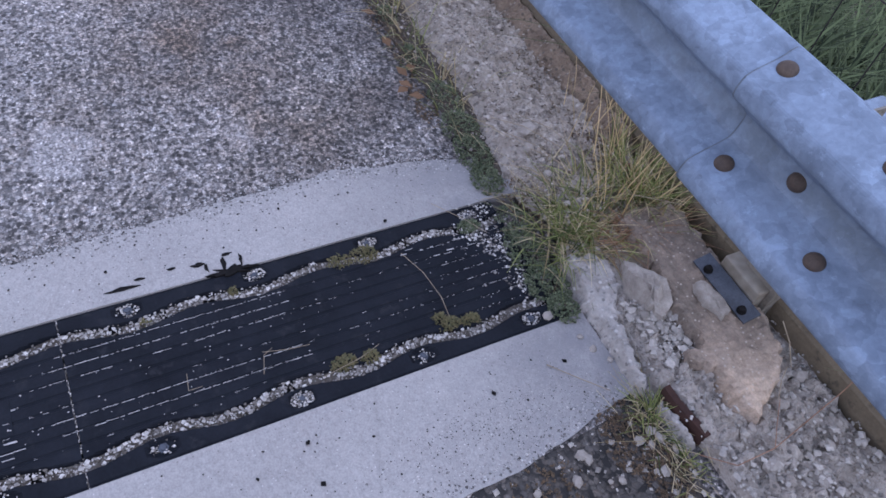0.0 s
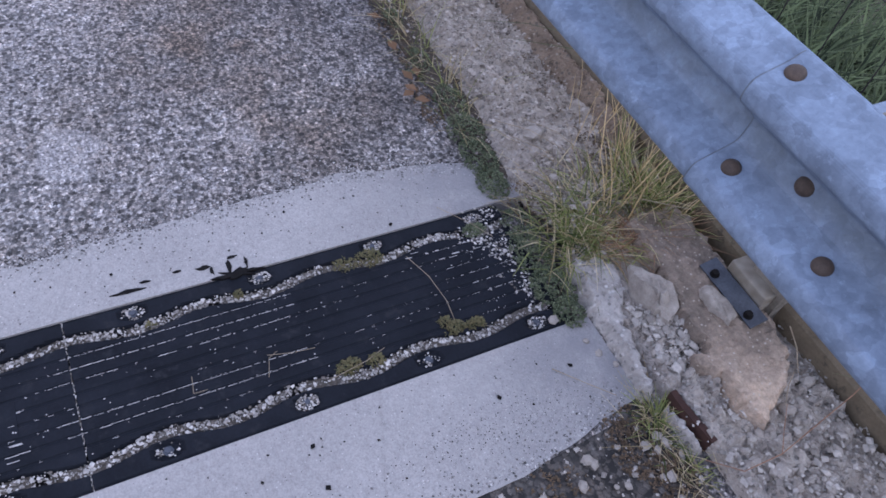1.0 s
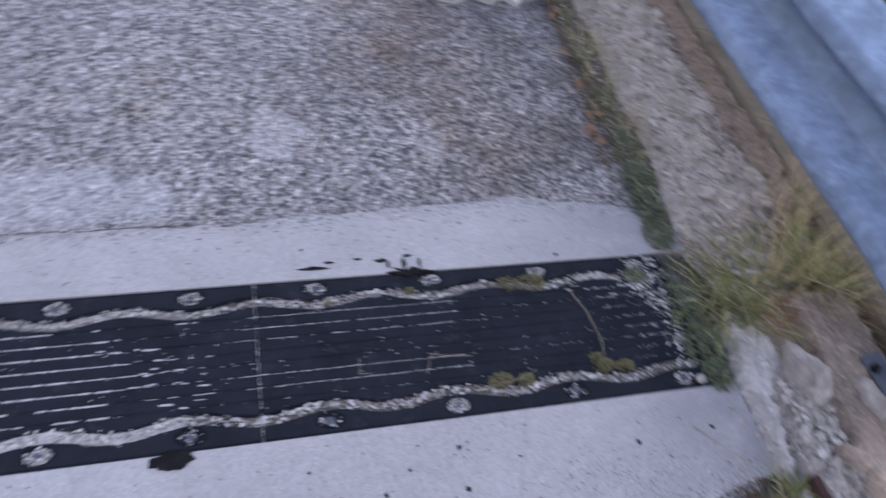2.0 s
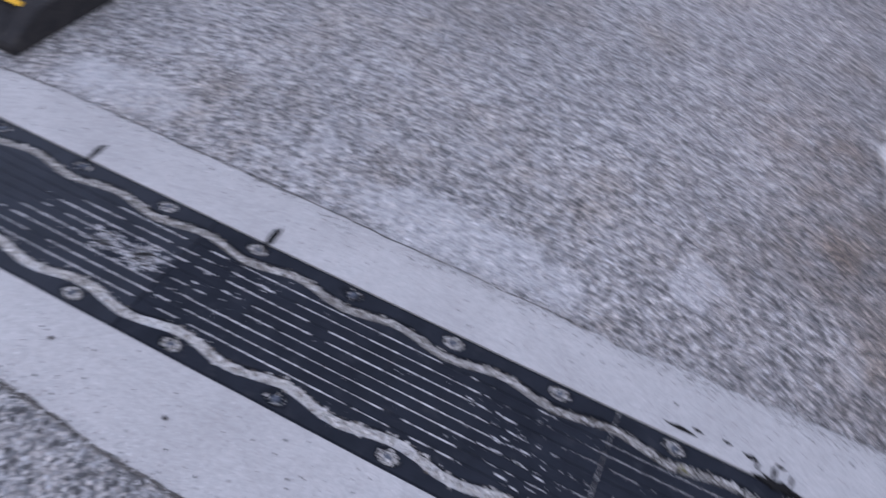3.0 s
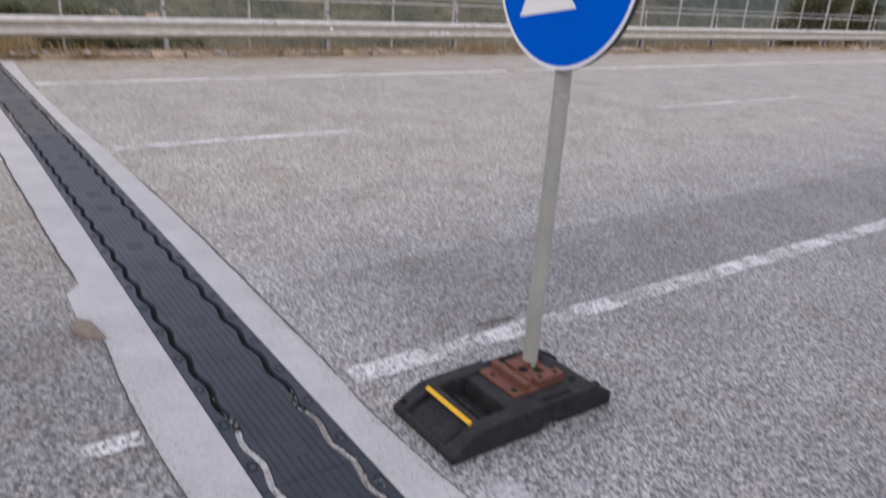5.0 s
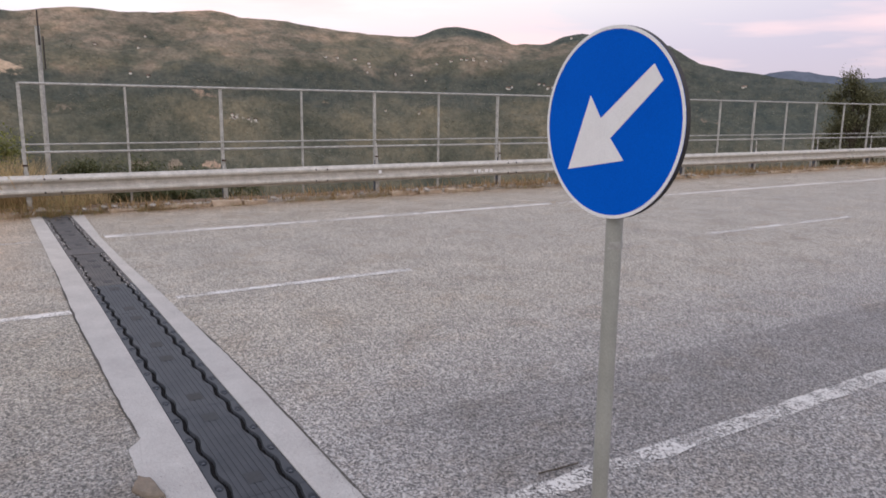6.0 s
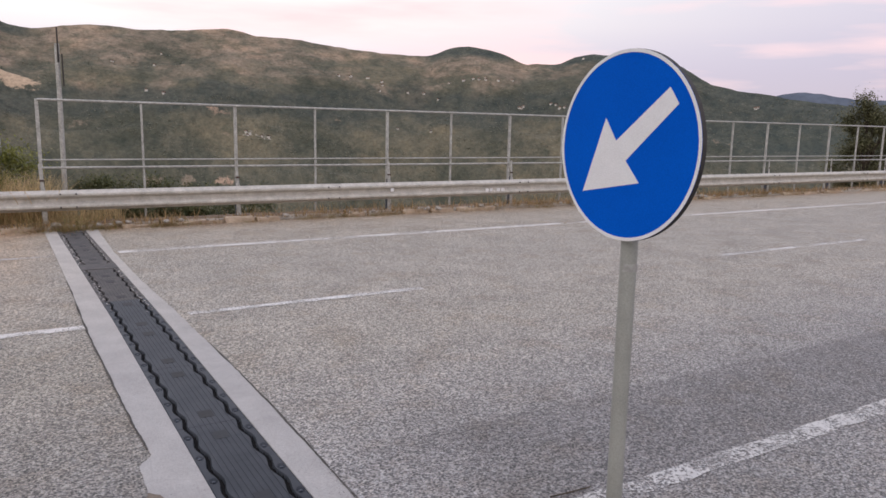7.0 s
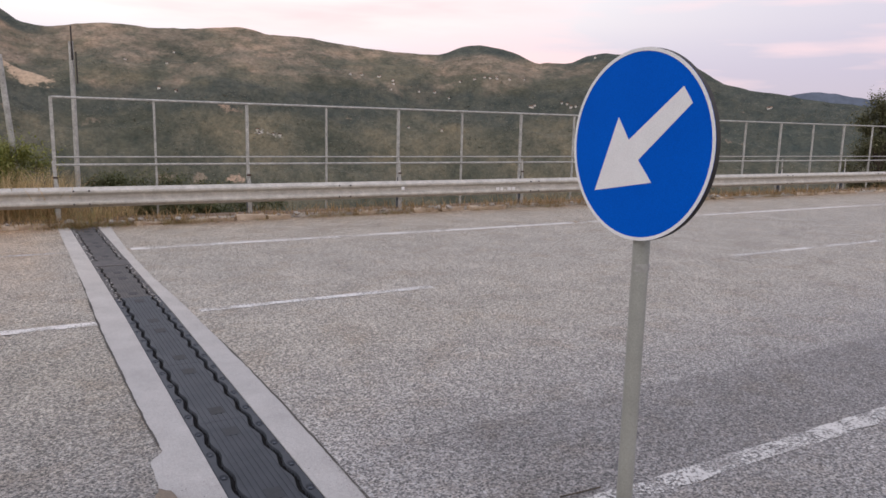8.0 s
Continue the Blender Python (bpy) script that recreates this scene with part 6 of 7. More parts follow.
def stained_block():
    """Tan concrete, its lit nose painted paler; weather and soil darken the sheltered half."""
    m, n, l, b = material("stained_kerb_block", 0, 0.92, 0.2)
    co = coords(n, l)
    sx = n.new("ShaderNodeSeparateXYZ")
    l.new(co, sx.inputs[0])
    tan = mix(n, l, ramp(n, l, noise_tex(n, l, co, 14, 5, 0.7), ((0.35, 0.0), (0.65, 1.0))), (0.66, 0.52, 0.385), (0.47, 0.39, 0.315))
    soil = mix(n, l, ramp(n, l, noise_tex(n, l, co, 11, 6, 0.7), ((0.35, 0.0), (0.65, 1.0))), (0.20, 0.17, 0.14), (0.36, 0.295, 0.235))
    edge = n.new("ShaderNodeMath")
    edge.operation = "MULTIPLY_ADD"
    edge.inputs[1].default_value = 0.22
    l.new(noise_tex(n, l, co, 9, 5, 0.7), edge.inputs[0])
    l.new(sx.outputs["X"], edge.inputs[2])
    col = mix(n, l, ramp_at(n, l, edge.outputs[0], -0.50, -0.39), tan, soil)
    grain = noise_tex(n, l, co, 90, 4, 0.75)
    col = mix(n, l, 0.8, col, ramp(n, l, grain, ((0.30, 0.62), (0.70, 1.30))), "MULTIPLY")
    pits = voronoi(n, l, co, 70, "F1", "Distance")
    col = mix(n, l, ramp(n, l, pits, ((0.10, 0.7), (0.20, 0.0))), col, (0.62, 0.57, 0.50))
    l.new(col, b.inputs["Base Color"])
    bump(n, l, b, grain, 0.8, 0.006)
    return m


def ramp_at(n, l, sock, a, c):
    r = n.new("ShaderNodeMapRange")
    r.inputs["From Min"].default_value, r.inputs["From Max"].default_value = a, c
    l.new(sock, r.inputs["Value"])
    return r.outputs[0]


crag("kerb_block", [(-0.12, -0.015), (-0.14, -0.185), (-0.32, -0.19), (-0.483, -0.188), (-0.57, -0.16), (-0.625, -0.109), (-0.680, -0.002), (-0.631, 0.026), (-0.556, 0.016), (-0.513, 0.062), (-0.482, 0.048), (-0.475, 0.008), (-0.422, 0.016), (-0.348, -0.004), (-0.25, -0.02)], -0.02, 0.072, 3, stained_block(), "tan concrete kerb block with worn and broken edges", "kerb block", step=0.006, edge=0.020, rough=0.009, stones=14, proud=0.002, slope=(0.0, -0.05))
crag("rubble_bed", [(-0.46, 0.05), (-0.36, 0.02), (-0.34, 0.075), (-0.40, 0.118), (-0.53, 0.132), (-0.62, 0.105), (-0.80, 0.112), (-1.7, 0.11), (-1.7, -0.22), (-0.55, -0.22), (-0.5, -0.1)], -0.03, 0.036, 6, RUBBLE_BED, "crumbled bed of gravelly concrete under the guard rail", "kerb", step=0.0065, edge=0.03, rough=0.022, stones=30, proud=0.016, kind="structure")
crag("kerb_crust", [(-0.10, 0.06), (0.02, 0.118), (0.10, 0.138), (0.26, 0.122), (0.36, 0.098), (0.6, 0.108), (0.9, 0.090), (1.3, 0.100), (1.8, 0.088), (2.3, 0.100), (2.8, 0.092), (2.8, -0.26), (-0.10, -0.26)], -0.01, 0.050, 9, CONCRETE, "weathered gravelly crust of the concrete kerb", "kerb", step=0.008, edge=0.075, rough=0.020, stones=34, proud=0.007, kind="structure")
crag("earth_bank", [(0.02, -0.135), (0.12, -0.115), (0.3, -0.13), (0.5, -0.118), (0.8, -0.135), (1.1, -0.12), (1.5, -0.14), (2.0, -0.125), (2.4, -0.14), (2.8, -0.13), (2.8, -0.27), (0.02, -0.27)], 0.0, 0.098, 29, plain("dry_brown_earth", (0.38, 0.30, 0.225), (0.235, 0.185, 0.14), 13, 0.95, fine=120, depth=0.012, strength=1.0, c3=(0.10, 0.082, 0.065), specks=(85, (0.46, 0.41, 0.35))), "dry brown earth banked against the upstand under the rail", "earth", step=0.008, edge=0.10, rough=0.016, stones=45, proud=0.006, kind="structure")
# rusty steel edge strip
for pts in ([(-0.535, 0.118), (-0.575, 0.116), (-0.615, 0.110), (-0.652, 0.104)],):
    bm = bmesh.new()
    for (xa, y0), (xb, y1) in zip(pts, pts[1:]):
        va = [bm.verts.new(p) for p in ((xa, y0 - 0.006, -0.02), (xa, y0 + 0.006, -0.02), (xa, y0 + 0.002, 0.042), (xa, y0 - 0.010, 0.046))]
        vb = [bm.verts.new(p) for p in ((xb, y1 - 0.006, -0.02), (xb, y1 + 0.006, -0.02), (xb, y1 + 0.002, 0.040), (xb, y1 - 0.010, 0.043))]
        for k in range(4):
            bm.faces.new((va[k], va[(k + 1) % 4], vb[(k + 1) % 4], vb[k]))
        bm.faces.new(va)
        bm.faces.new(vb[::-1])
    bmesh.ops.recalc_face_normals(bm, faces=bm.faces)
    tagged(seated(part("steel_edge_strip", bm, RUST), 0, 0), "rusty steel edge strip standing along the broken kerb", "steel strip", "rusty strips")
crag("mortar_piece", [(-0.545, 0.124), (-0.60, 0.116), (-0.655, 0.114), (-0.665, 0.130), (-0.60, 0.140), (-0.555, 0.142)], -0.01, 0.030, 17, MORTAR_OLD, "pale sliver of mortar beside the rusty strip", "mortar", step=0.004, edge=0.008, rough=0.006)
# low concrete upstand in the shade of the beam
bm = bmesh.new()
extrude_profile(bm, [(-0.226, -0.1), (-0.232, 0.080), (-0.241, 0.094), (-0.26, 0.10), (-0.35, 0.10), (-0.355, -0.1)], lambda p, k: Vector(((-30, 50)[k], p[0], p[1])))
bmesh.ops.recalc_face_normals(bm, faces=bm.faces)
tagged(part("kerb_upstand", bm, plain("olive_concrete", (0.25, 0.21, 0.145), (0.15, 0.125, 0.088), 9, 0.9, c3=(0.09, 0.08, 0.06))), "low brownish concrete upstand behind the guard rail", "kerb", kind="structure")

# foot plate of the rail post
plate = thing("post_foot_plate", (-0.427, -0.140, 0.078), "bluish grey steel foot plate with two bolts on the kerb block", "foot plate")
bm = bmesh.new()
box(bm, -0.086, 0.086, -0.026, 0.018, 0.0, 0.006, 0.001)
ob = part("plate", bm, DARK_METAL, plate)
ob.matrix_basis = pose(0, 0, 0.002, -14, 0, 0)
for dx in (-0.060, 0.052):
    bm = bmesh.new()
    cylinder(bm, (dx, 0.004, 0.004), (dx, 0.004, 0.009), 0.0105, 0.010, 18)
    cylinder(bm, (dx, 0.004, 0.009), (dx, 0.004, 0.017), 0.008, 0.0075, 6)
    nb = part("bolt", bm, TAR_AND_SHADE, ob)
bm = bmesh.new()
box(bm, -0.055, 0.056, -0.090, -0.030, -0.03, 0.038, 0.004)
box(bm, -0.055, 0.056, -0.085, -0.078, -0.03, 0.085, 0.002)
part("bracket", bm, plain("stained_zinc", (0.46, 0.43, 0.37), (0.26, 0.23, 0.18), 30, 0.7, 0.2, fine=120), plate, "stained pale steel bracket")
lump("mortar_crumb", [(-0.365, -0.060), (-0.372, -0.086), (-0.455, -0.090), (-0.462, -0.072), (-0.42, -0.056)], 0.05, 0.094, 8, STONE, "crumb of pale mortar beside the foot plate", "mortar crumb", rough=0.012)

# rubble
stone_rng = random.Random(21)
heap = [(-0.29, 0.235, 0.016), (-0.275, 0.20, 0.013), (-0.36, 0.195, 0.011), (-0.395, 0.185, 0.009), (-0.43, 0.165, 0.007), (-0.59, 0.325, 0.017), (-0.60, 0.21, 0.013), (-0.61, 0.17, 0.014), (-0.64, 0.15, 0.012), (0.175, 0.035, 0.030), (0.12, 0.06, 0.016),
        (0.03, 0.06, 0.012), (-0.63, 0.36, 0.012), (-0.66, 0.28, 0.010), (-0.62, 0.44, 0.011), (-0.67, 0.20, 0.012)]
for _ in range(18):
    heap.append((stone_rng.uniform(-0.92, -0.59), 0.16 + abs(stone_rng.gauss(0, 0.12)), stone_rng.uniform(0.006, 0.013)))
for _ in range(30):
    heap.append((stone_rng.uniform(-0.50, -0.36), stone_rng.uniform(-0.01, 0.095), stone_rng.uniform(0.006, 0.017)))
for _ in range(64):
    heap.append((stone_rng.uniform(-1.0, -0.60), stone_rng.uniform(-0.20, 0.08), stone_rng.choice((0.006, 0.008, 0.011, 0.015, 0.021))))
for x, y, s in heap:
    bm = bmesh.new()
    stone(bm, (0, 0, 0), s, stone_rng)
    ob = part("rubble_stone", bm, STONE)
    base = 0.004 if y > 0.12 else (0.034 if x < -0.36 else 0.062)
    ob.location = Vector((x, y, base + s * 0.12)) + (KERB_AT if y < 0.25 else KERB_AT * 0.6)
    tagged(ob, "small pale rubble stone lying on the broken kerb", "stone", "rubble stones")
small = Cloud()
for _ in range(1100):
    x, y = stone_rng.uniform(-1.1, -0.48), stone_rng.uniform(-0.22, 0.12)
    small.chip((x, y, 0.032 + stone_rng.uniform(0, 0.012)), stone_rng.uniform(0.0015, 0.005), stone_rng, 0.5)
for _ in range(520):
    x, y = stone_rng.uniform(-0.50, -0.34), stone_rng.uniform(-0.02, 0.09)
    small.chip((x, y, 0.036 + stone_rng.uniform(0, 0.010)), stone_rng.uniform(0.0015, 0.005), stone_rng)
for _ in range(300):
    x, y = stone_rng.uniform(-1.1, -0.56), stone_rng.uniform(-0.20, 0.11)
    small.chip((x, y, 0.034 + stone_rng.uniform(0, 0.012)), stone_rng.choice((0.004, 0.0055, 0.0075, 0.011)), stone_rng, 0.65)
for _ in range(160):
    x, y = stone_rng.uniform(-0.50, -0.34), stone_rng.uniform(-0.01, 0.09)
    small.chip((x, y, 0.038 + stone_rng.uniform(0, 0.010)), stone_rng.choice((0.004, 0.006, 0.009, 0.013)), stone_rng, 0.65)
for _ in range(420):
    x, y = stone_rng.uniform(-1.1, -0.55), 0.14 + abs(stone_rng.gauss(0, 0.16))
    small.chip((x, y, 0.003), stone_rng.choice((0.0014, 0.002, 0.003, 0.0045, 0.008)), stone_rng)
tagged(seated(new("rubble_grit", small.mesh("rubble_grit", RUBBLE)), 0, 0), "fine pale rubble and grit on the broken kerb", "grit", kind="stuff")
crumbs = Cloud()
for _ in range(500):
    x, y = stone_rng.uniform(-0.1, 2.6), stone_rng.gauss(0.02, 0.06)
    crumbs.chip((x, y, 0.053), stone_rng.uniform(0.002, 0.007), stone_rng, 0.6)
for _ in range(6500):
    x, y = stone_rng.uniform(-0.12, 2.0), stone_rng.uniform(-0.22, 0.09)
    crumbs.chip((x, y, 0.053 + stone_rng.uniform(-0.004, 0.008)), stone_rng.choice((0.0012, 0.0016, 0.0022, 0.0030, 0.0045)), stone_rng, 0.6)
for _ in range(420):
    x, y = stone_rng.uniform(-0.08, 2.2), stone_rng.uniform(-0.16, 0.10)
    crumbs.chip((x, y, 0.050 + stone_rng.uniform(-0.002, 0.006)), stone_rng.choice((0.005, 0.0065, 0.008, 0.0105)), stone_rng, 0.75)
for _ in range(320):
    x, y = stone_rng.uniform(0.0, 1.6), stone_rng.gauss(0.115, 0.02)
    crumbs.chip((x, y, 0.012 + stone_rng.uniform(-0.004, 0.004)), stone_rng.choice((0.002, 0.003, 0.0045, 0.007)), stone_rng, 0.6)
tagged(seated(new("kerb_grit", crumbs.mesh("kerb_grit", KERB_GRIT)), 0, 0), "pale and dark grit lying on the concrete kerb", "grit", kind="stuff")
# dark soil in the gap along the kerb
bm = bmesh.new()
gap_edge = [(0.13 + 0.06 * k + 0.0022 * k * k, 0.175 + wobble(k, 4, 0.7, 0.022) - 0.0008 * k) for k in range(52)]
flat_blob(bm, gap_edge + [(8.9, 0.06), (0.09, 0.06)], -0.02, 0.0075)
tagged(seated(part("soil_strip", bm, plain("dark_soil", (0.075, 0.062, 0.048), (0.13, 0.108, 0.082), 25, 0.95, fine=140, depth=0.006, strength=1.0, specks=(160, (0.34, 0.31, 0.28)))), 0, 0), "dark soil filling the gap along the kerb", "soil", kind="structure")
# dark loose ground where asphalt and mortar end
bm = bmesh.new()
flat_blob(bm, [(-0.50, 0.13), (-0.56, 0.20), (-0.575, 0.36), (-0.58, 0.52), (-0.62, 0.60), (-0.80, 0.62), (-1.0, 0.54), (-1.2, 0.47), (-1.5, 0.42), (-1.8, 0.33), (-2.2, 0.29), (-2.7, 0.22), (-3.4, 0.19), (-4.2, 0.14), (-4.2, 0.12)], -0.02, 0.0015)
tagged(part("loose_ground", bm, GRIT), "dark loose grit where the asphalt has crumbled", "ground", kind="structure")

# ---- plants ----
def tuft(name, spots, mats, seed, label, category="grass", group="", lean=1.25, slim=1.0):
    """A clump: spots of (x, y, z, count, spread, height, droop), one mesh per blade colour."""
    g = random.Random(seed)
    ob = thing(name, spots[0][:3], label, category, group)
    for nm, mt, share in mats:
        c = Cloud()
        for x, y, z, count, spread, height, droop in spots:
            for _ in range(int(count * share)):
                a = g.uniform(0, 6.28)
                r = abs(g.gauss(0, spread))
                hd = a + g.gauss(0, 0.9)
                h = height * g.uniform(0.45, 1.1)
                c.blade((x + r * math.cos(a), y + r * math.sin(a), z), h, g.uniform(0.0016, 0.0044) * slim, h * g.uniform(0.05, lean), hd, h * droop * g.uniform(0.2, 1.2))
        p = new(nm, c.mesh(nm, mt))
        local(p, ob)
    return seated(ob, *spots[0][:2])


tuft("grass_clump", [(-0.11, 0.10, 0.02, 70, 0.045, 0.060, 1.5), (-0.17, 0.11, 0.015, 60, 0.035, 0.055, 1.6), (-0.06, 0.06, 0.03, 55, 0.045, 0.065, 1.3), (-0.13, 0.03, 0.03, 75, 0.045, 0.070, 1.3), (-0.18, 0.04, 0.02, 45, 0.03, 0.05, 1.4), (-0.05, -0.01, 0.04, 50, 0.05, 0.07, 1.1)],
     (("green_grass", GRASS_GREEN, 1.0), ("dry_grass", GRASS_DRY, 0.55)), 31, "low green grass with straw at the end of the joint", slim=1.05)
tuft("grass_clump", [(-0.11, -0.12, 0.045, 85, 0.05, 0.105, 0.8), (-0.04, -0.14, 0.045, 75, 0.05, 0.11, 0.7), (-0.15, -0.16, 0.045, 60, 0.04, 0.10, 0.8), (0.04, -0.15, 0.045, 34, 0.05, 0.10, 0.7)],
     (("green_grass", GRASS_GREEN, 1.0), ("dry_grass", GRASS_DRY, 0.6)), 33, "thick green and yellow grass under the guard rail", lean=0.6, slim=1.05)
tuft("grass_clump", [(-0.185, -0.05, 0.05, 70, 0.025, 0.05, 1.3), (-0.20, -0.14, 0.05, 60, 0.03, 0.05, 1.2), (-0.19, 0.01, 0.04, 40, 0.02, 0.045, 1.4)], (("dry_grass", GRASS_RUSTY, 1.0),), 34, "dead reddish brown grass at the edge of the kerb block", lean=1.2, slim=0.8)
tuft("grass_clump", [(-0.10, -0.04, 0.045, 16, 0.06, 0.27, 0.25), (-0.04, -0.11, 0.045, 20, 0.06, 0.28, 0.2), (0.06, -0.16, 0.045, 16, 0.06, 0.24, 0.2), (0.16, -0.17, 0.045, 12, 0.06, 0.17, 0.25), (-0.14, -0.14, 0.045, 12, 0.04, 0.17, 0.3)], (("dry_grass", GRASS_STALK, 1.0),), 32, "tall thin golden grass stalks under the guard rail", lean=0.55, slim=0.8)
for k, (x, y, n, h) in enumerate(((0.30, 0.13, 14, 0.05), (0.46, 0.12, 16, 0.08), (0.40, 0.11, 14, 0.10), (1.05, 0.12, 40, 0.10), (1.4, 0.12, 40, 0.10), (0.62, 0.13, 22, 0.10), (0.78, 0.12, 30, 0.11), (1.75, 0.12, 40, 0.10), (2.2, 0.11, 40, 0.11), (2.8, 0.10, 40, 0.1))):
    tuft("verge_weed", [(x, y, 0.0, n, 0.035, h, 0.8), (x + 0.07, y + 0.01, 0.0, n * 0.6, 0.03, h * 0.8, 0.8)], (("green_grass", GRASS_GREEN, 0.6), ("dry_grass", GRASS_DRY, 0.6)), 40 + k, "weedy grass growing in the gap along the kerb", "weed", "kerb weeds", slim=0.8)
tuft("verge_weed", [(-0.56, 0.155, 0.0, 70, 0.018, 0.045, 0.9), (-0.60, 0.17, 0.0, 30, 0.02, 0.035, 0.9)], (("green_grass", GRASS_GREEN, 1.0), ("dry_grass", GRASS_DRY, 0.3)), 51, "small green grass tuft beside the rusty strip", "weed", "kerb weeds", slim=0.8)
tuft("verge_weed", [(-0.665, 0.145, 0.0, 26, 0.014, 0.028, 0.9), (-0.70, 0.15, 0.0, 14, 0.016, 0.024, 0.9)], (("green_grass", GRASS_GREEN, 1.0), ("dry_grass", GRASS_DRY, 0.2)), 52, "small yellow-green tuft among the rubble", "weed", "kerb weeds", slim=0.8)


def sprigs(name, spots, mat, seed, label, group=""):
    """Low stonecrop cushions of many tiny fleshy leaves."""
    g = random.Random(seed)
    c = Cloud()
    for x, y, z, count, rx, ry, h in spots:
        for _ in range(count):
            a, r = g.uniform(0, 6.28), math.sqrt(g.random())
            px, py = x + rx * r * math.cos(a), y + ry * r * math.sin(a)
            top = z + h * (1 - r * r * 0.8) * g.uniform(0.5, 1.0)
            for j in range(5):
                c.leaf((px, py, top), g.uniform(0.004, 0.008), g.uniform(0.0025, 0.004), g.uniform(0, 6.28), g.uniform(-0.2, 0.9))
    return tagged(seated(new(name, c.mesh(name, mat)), *spots[0][:2]), label, "plant", group)


sprigs("stonecrop", [(-0.13, 0.185, 0.0, 300, 0.07, 0.045, 0.03), (-0.23, 0.185, 0.0, 300, 0.06, 0.05, 0.035), (-0.30, 0.185, 0.0, 160, 0.035, 0.035, 0.03), (-0.05, 0.17, 0.0, 150, 0.06, 0.04, 0.03)], MOSS, 61, "grey-green stonecrop cushion at the end of the rubber joint", "stonecrop cushions")
sprigs("stonecrop", [(0.10, 0.175, 0.0, 300, 0.05, 0.04, 0.035), (0.19, 0.165, 0.0, 380, 0.07, 0.045, 0.04), (0.29, 0.155, 0.0, 300, 0.06, 0.05, 0.04), (0.40, 0.14, 0.0, 200, 0.08, 0.045, 0.028), (0.58, 0.15, 0.0, 120, 0.06, 0.03, 0.03), (0.78, 0.15, 0.0, 110, 0.05, 0.03, 0.03), (0.98, 0.14, 0.0, 110, 0.05, 0.03, 0.03)], MOSS, 62, "green stonecrop growing along the kerb gap", "stonecrop cushions")
for k, (x, y, n, r, m) in enumerate(((-0.022, 0.275, 90, 0.019, MOSS), (-0.03, 0.52, 70, 0.022, MOSS_DRY), (-0.03, 0.575, 45, 0.018, MOSS_DRY), (-0.262, 0.652, 80, 0.017, MOSS_DRY), (-0.268, 0.60, 40, 0.013, MOSS_DRY),
                                     (-0.255, 0.42, 70, 0.016, MOSS_DRY), (-0.262, 0.375, 60, 0.014, MOSS_DRY), (-0.235, 0.435, 30, 0.01, MOSS_DRY), (-0.03, 0.80, 16, 0.007, MOSS_DRY), (-0.045, 0.975, 8, 0.006, MOSS_DRY))):
    sprigs("stonecrop", [(x, y, -0.004, n, r, r * 1.5, 0.024)], m, 63 + k, "small yellowish stonecrop rooted in the wavy groove", "stonecrop cushions")
sprigs("leaf_litter", [(-0.60, 0.215, 0.0, 260, 0.09, 0.06, 0.010), (-0.68, 0.19, 0.0, 160, 0.06, 0.05, 0.008), (-0.62, 0.42, 0.0, 90, 0.05, 0.08, 0.006), (0.40, 0.20, 0.0, 90, 0.10, 0.03, 0.008), (-0.02, 0.13, 0.03, 90, 0.08, 0.05, 0.01), (0.68, 0.16, 0.0, 200, 0.22, 0.04, 0.014), (1.1, 0.14, 0.0, 200, 0.35, 0.05, 0.014), (-0.10, -0.18, 0.047, 160, 0.08, 0.035, 0.012), (1.7, 0.13, 0.0, 120, 0.35, 0.05, 0.012), (0.35, -0.12, 0.047, 140, 0.25, 0.06, 0.006), (0.05, -0.13, 0.047, 120, 0.12, 0.06, 0.008)], LITTER, 80, "dry brown plant litter along the kerb", "leaf litter")
g = random.Random(90)
leaf_spots = [(0.47, 0.195, 0.4), (0.43, 0.21, 2.0), (0.75, 0.17, 1.1), (0.52, 0.17, 2.9), (0.38, 0.185, 1.2), (0.60, 0.19, 0.1), (0.46, 0.225, 3.6), (-0.10, -0.17, 0.6), (-0.02, -0.19, 2.2)] + [(g.uniform(0.8, 2.3), g.uniform(0.09, 0.22), g.uniform(0, 6.28)) for _ in range(26)]
for x, y, h in leaf_spots:
    c = Cloud()
    c.leaf((x, y, 0.05 if y < 0 else 0.022), 0.045, 0.028, h, 0.18)
    tagged(new("fallen_leaf", c.mesh("fallen_leaf", LEAF_BROWN)), "dry brown fallen leaf lying by the kerb", "leaf", "fallen leaves")


def debris(name, count, x0, x1, y0, spread, z, seed, label):
    """Thin dry straws and bits lying criss-cross."""
    g = random.Random(seed)
    c = Cloud()
    for _ in range(count):
        x, y = g.uniform(x0, x1), g.gauss(y0, spread)
        h = g.uniform(0.02, 0.085)
        c.blade((x, y, z + g.uniform(0, 0.012)), h * g.uniform(0.0, 0.35), g.uniform(0.0006, 0.0013), h, g.gauss(0.3, 0.7) + (math.pi if g.random() < 0.5 else 0), h * g.uniform(-0.1, 0.4), 3)
    return tagged(seated(new(name, c.mesh(name, GRASS_DRY)), x0, y0), label, "straw", kind="stuff")


debris("dry_debris", 55, -0.06, 0.24, 0.10, 0.035, 0.03, 121, "thin grey straws lying over the kerb at the joint")
debris("dry_debris", 70, 0.22, 1.3, 0.115, 0.028, 0.02, 122, "thin grey straws lying in the kerb gap")
debris("dry_debris", 60, -0.74, -0.52, 0.17, 0.035, 0.008, 123, "thin straws and dead weeds beside the rusty strip")


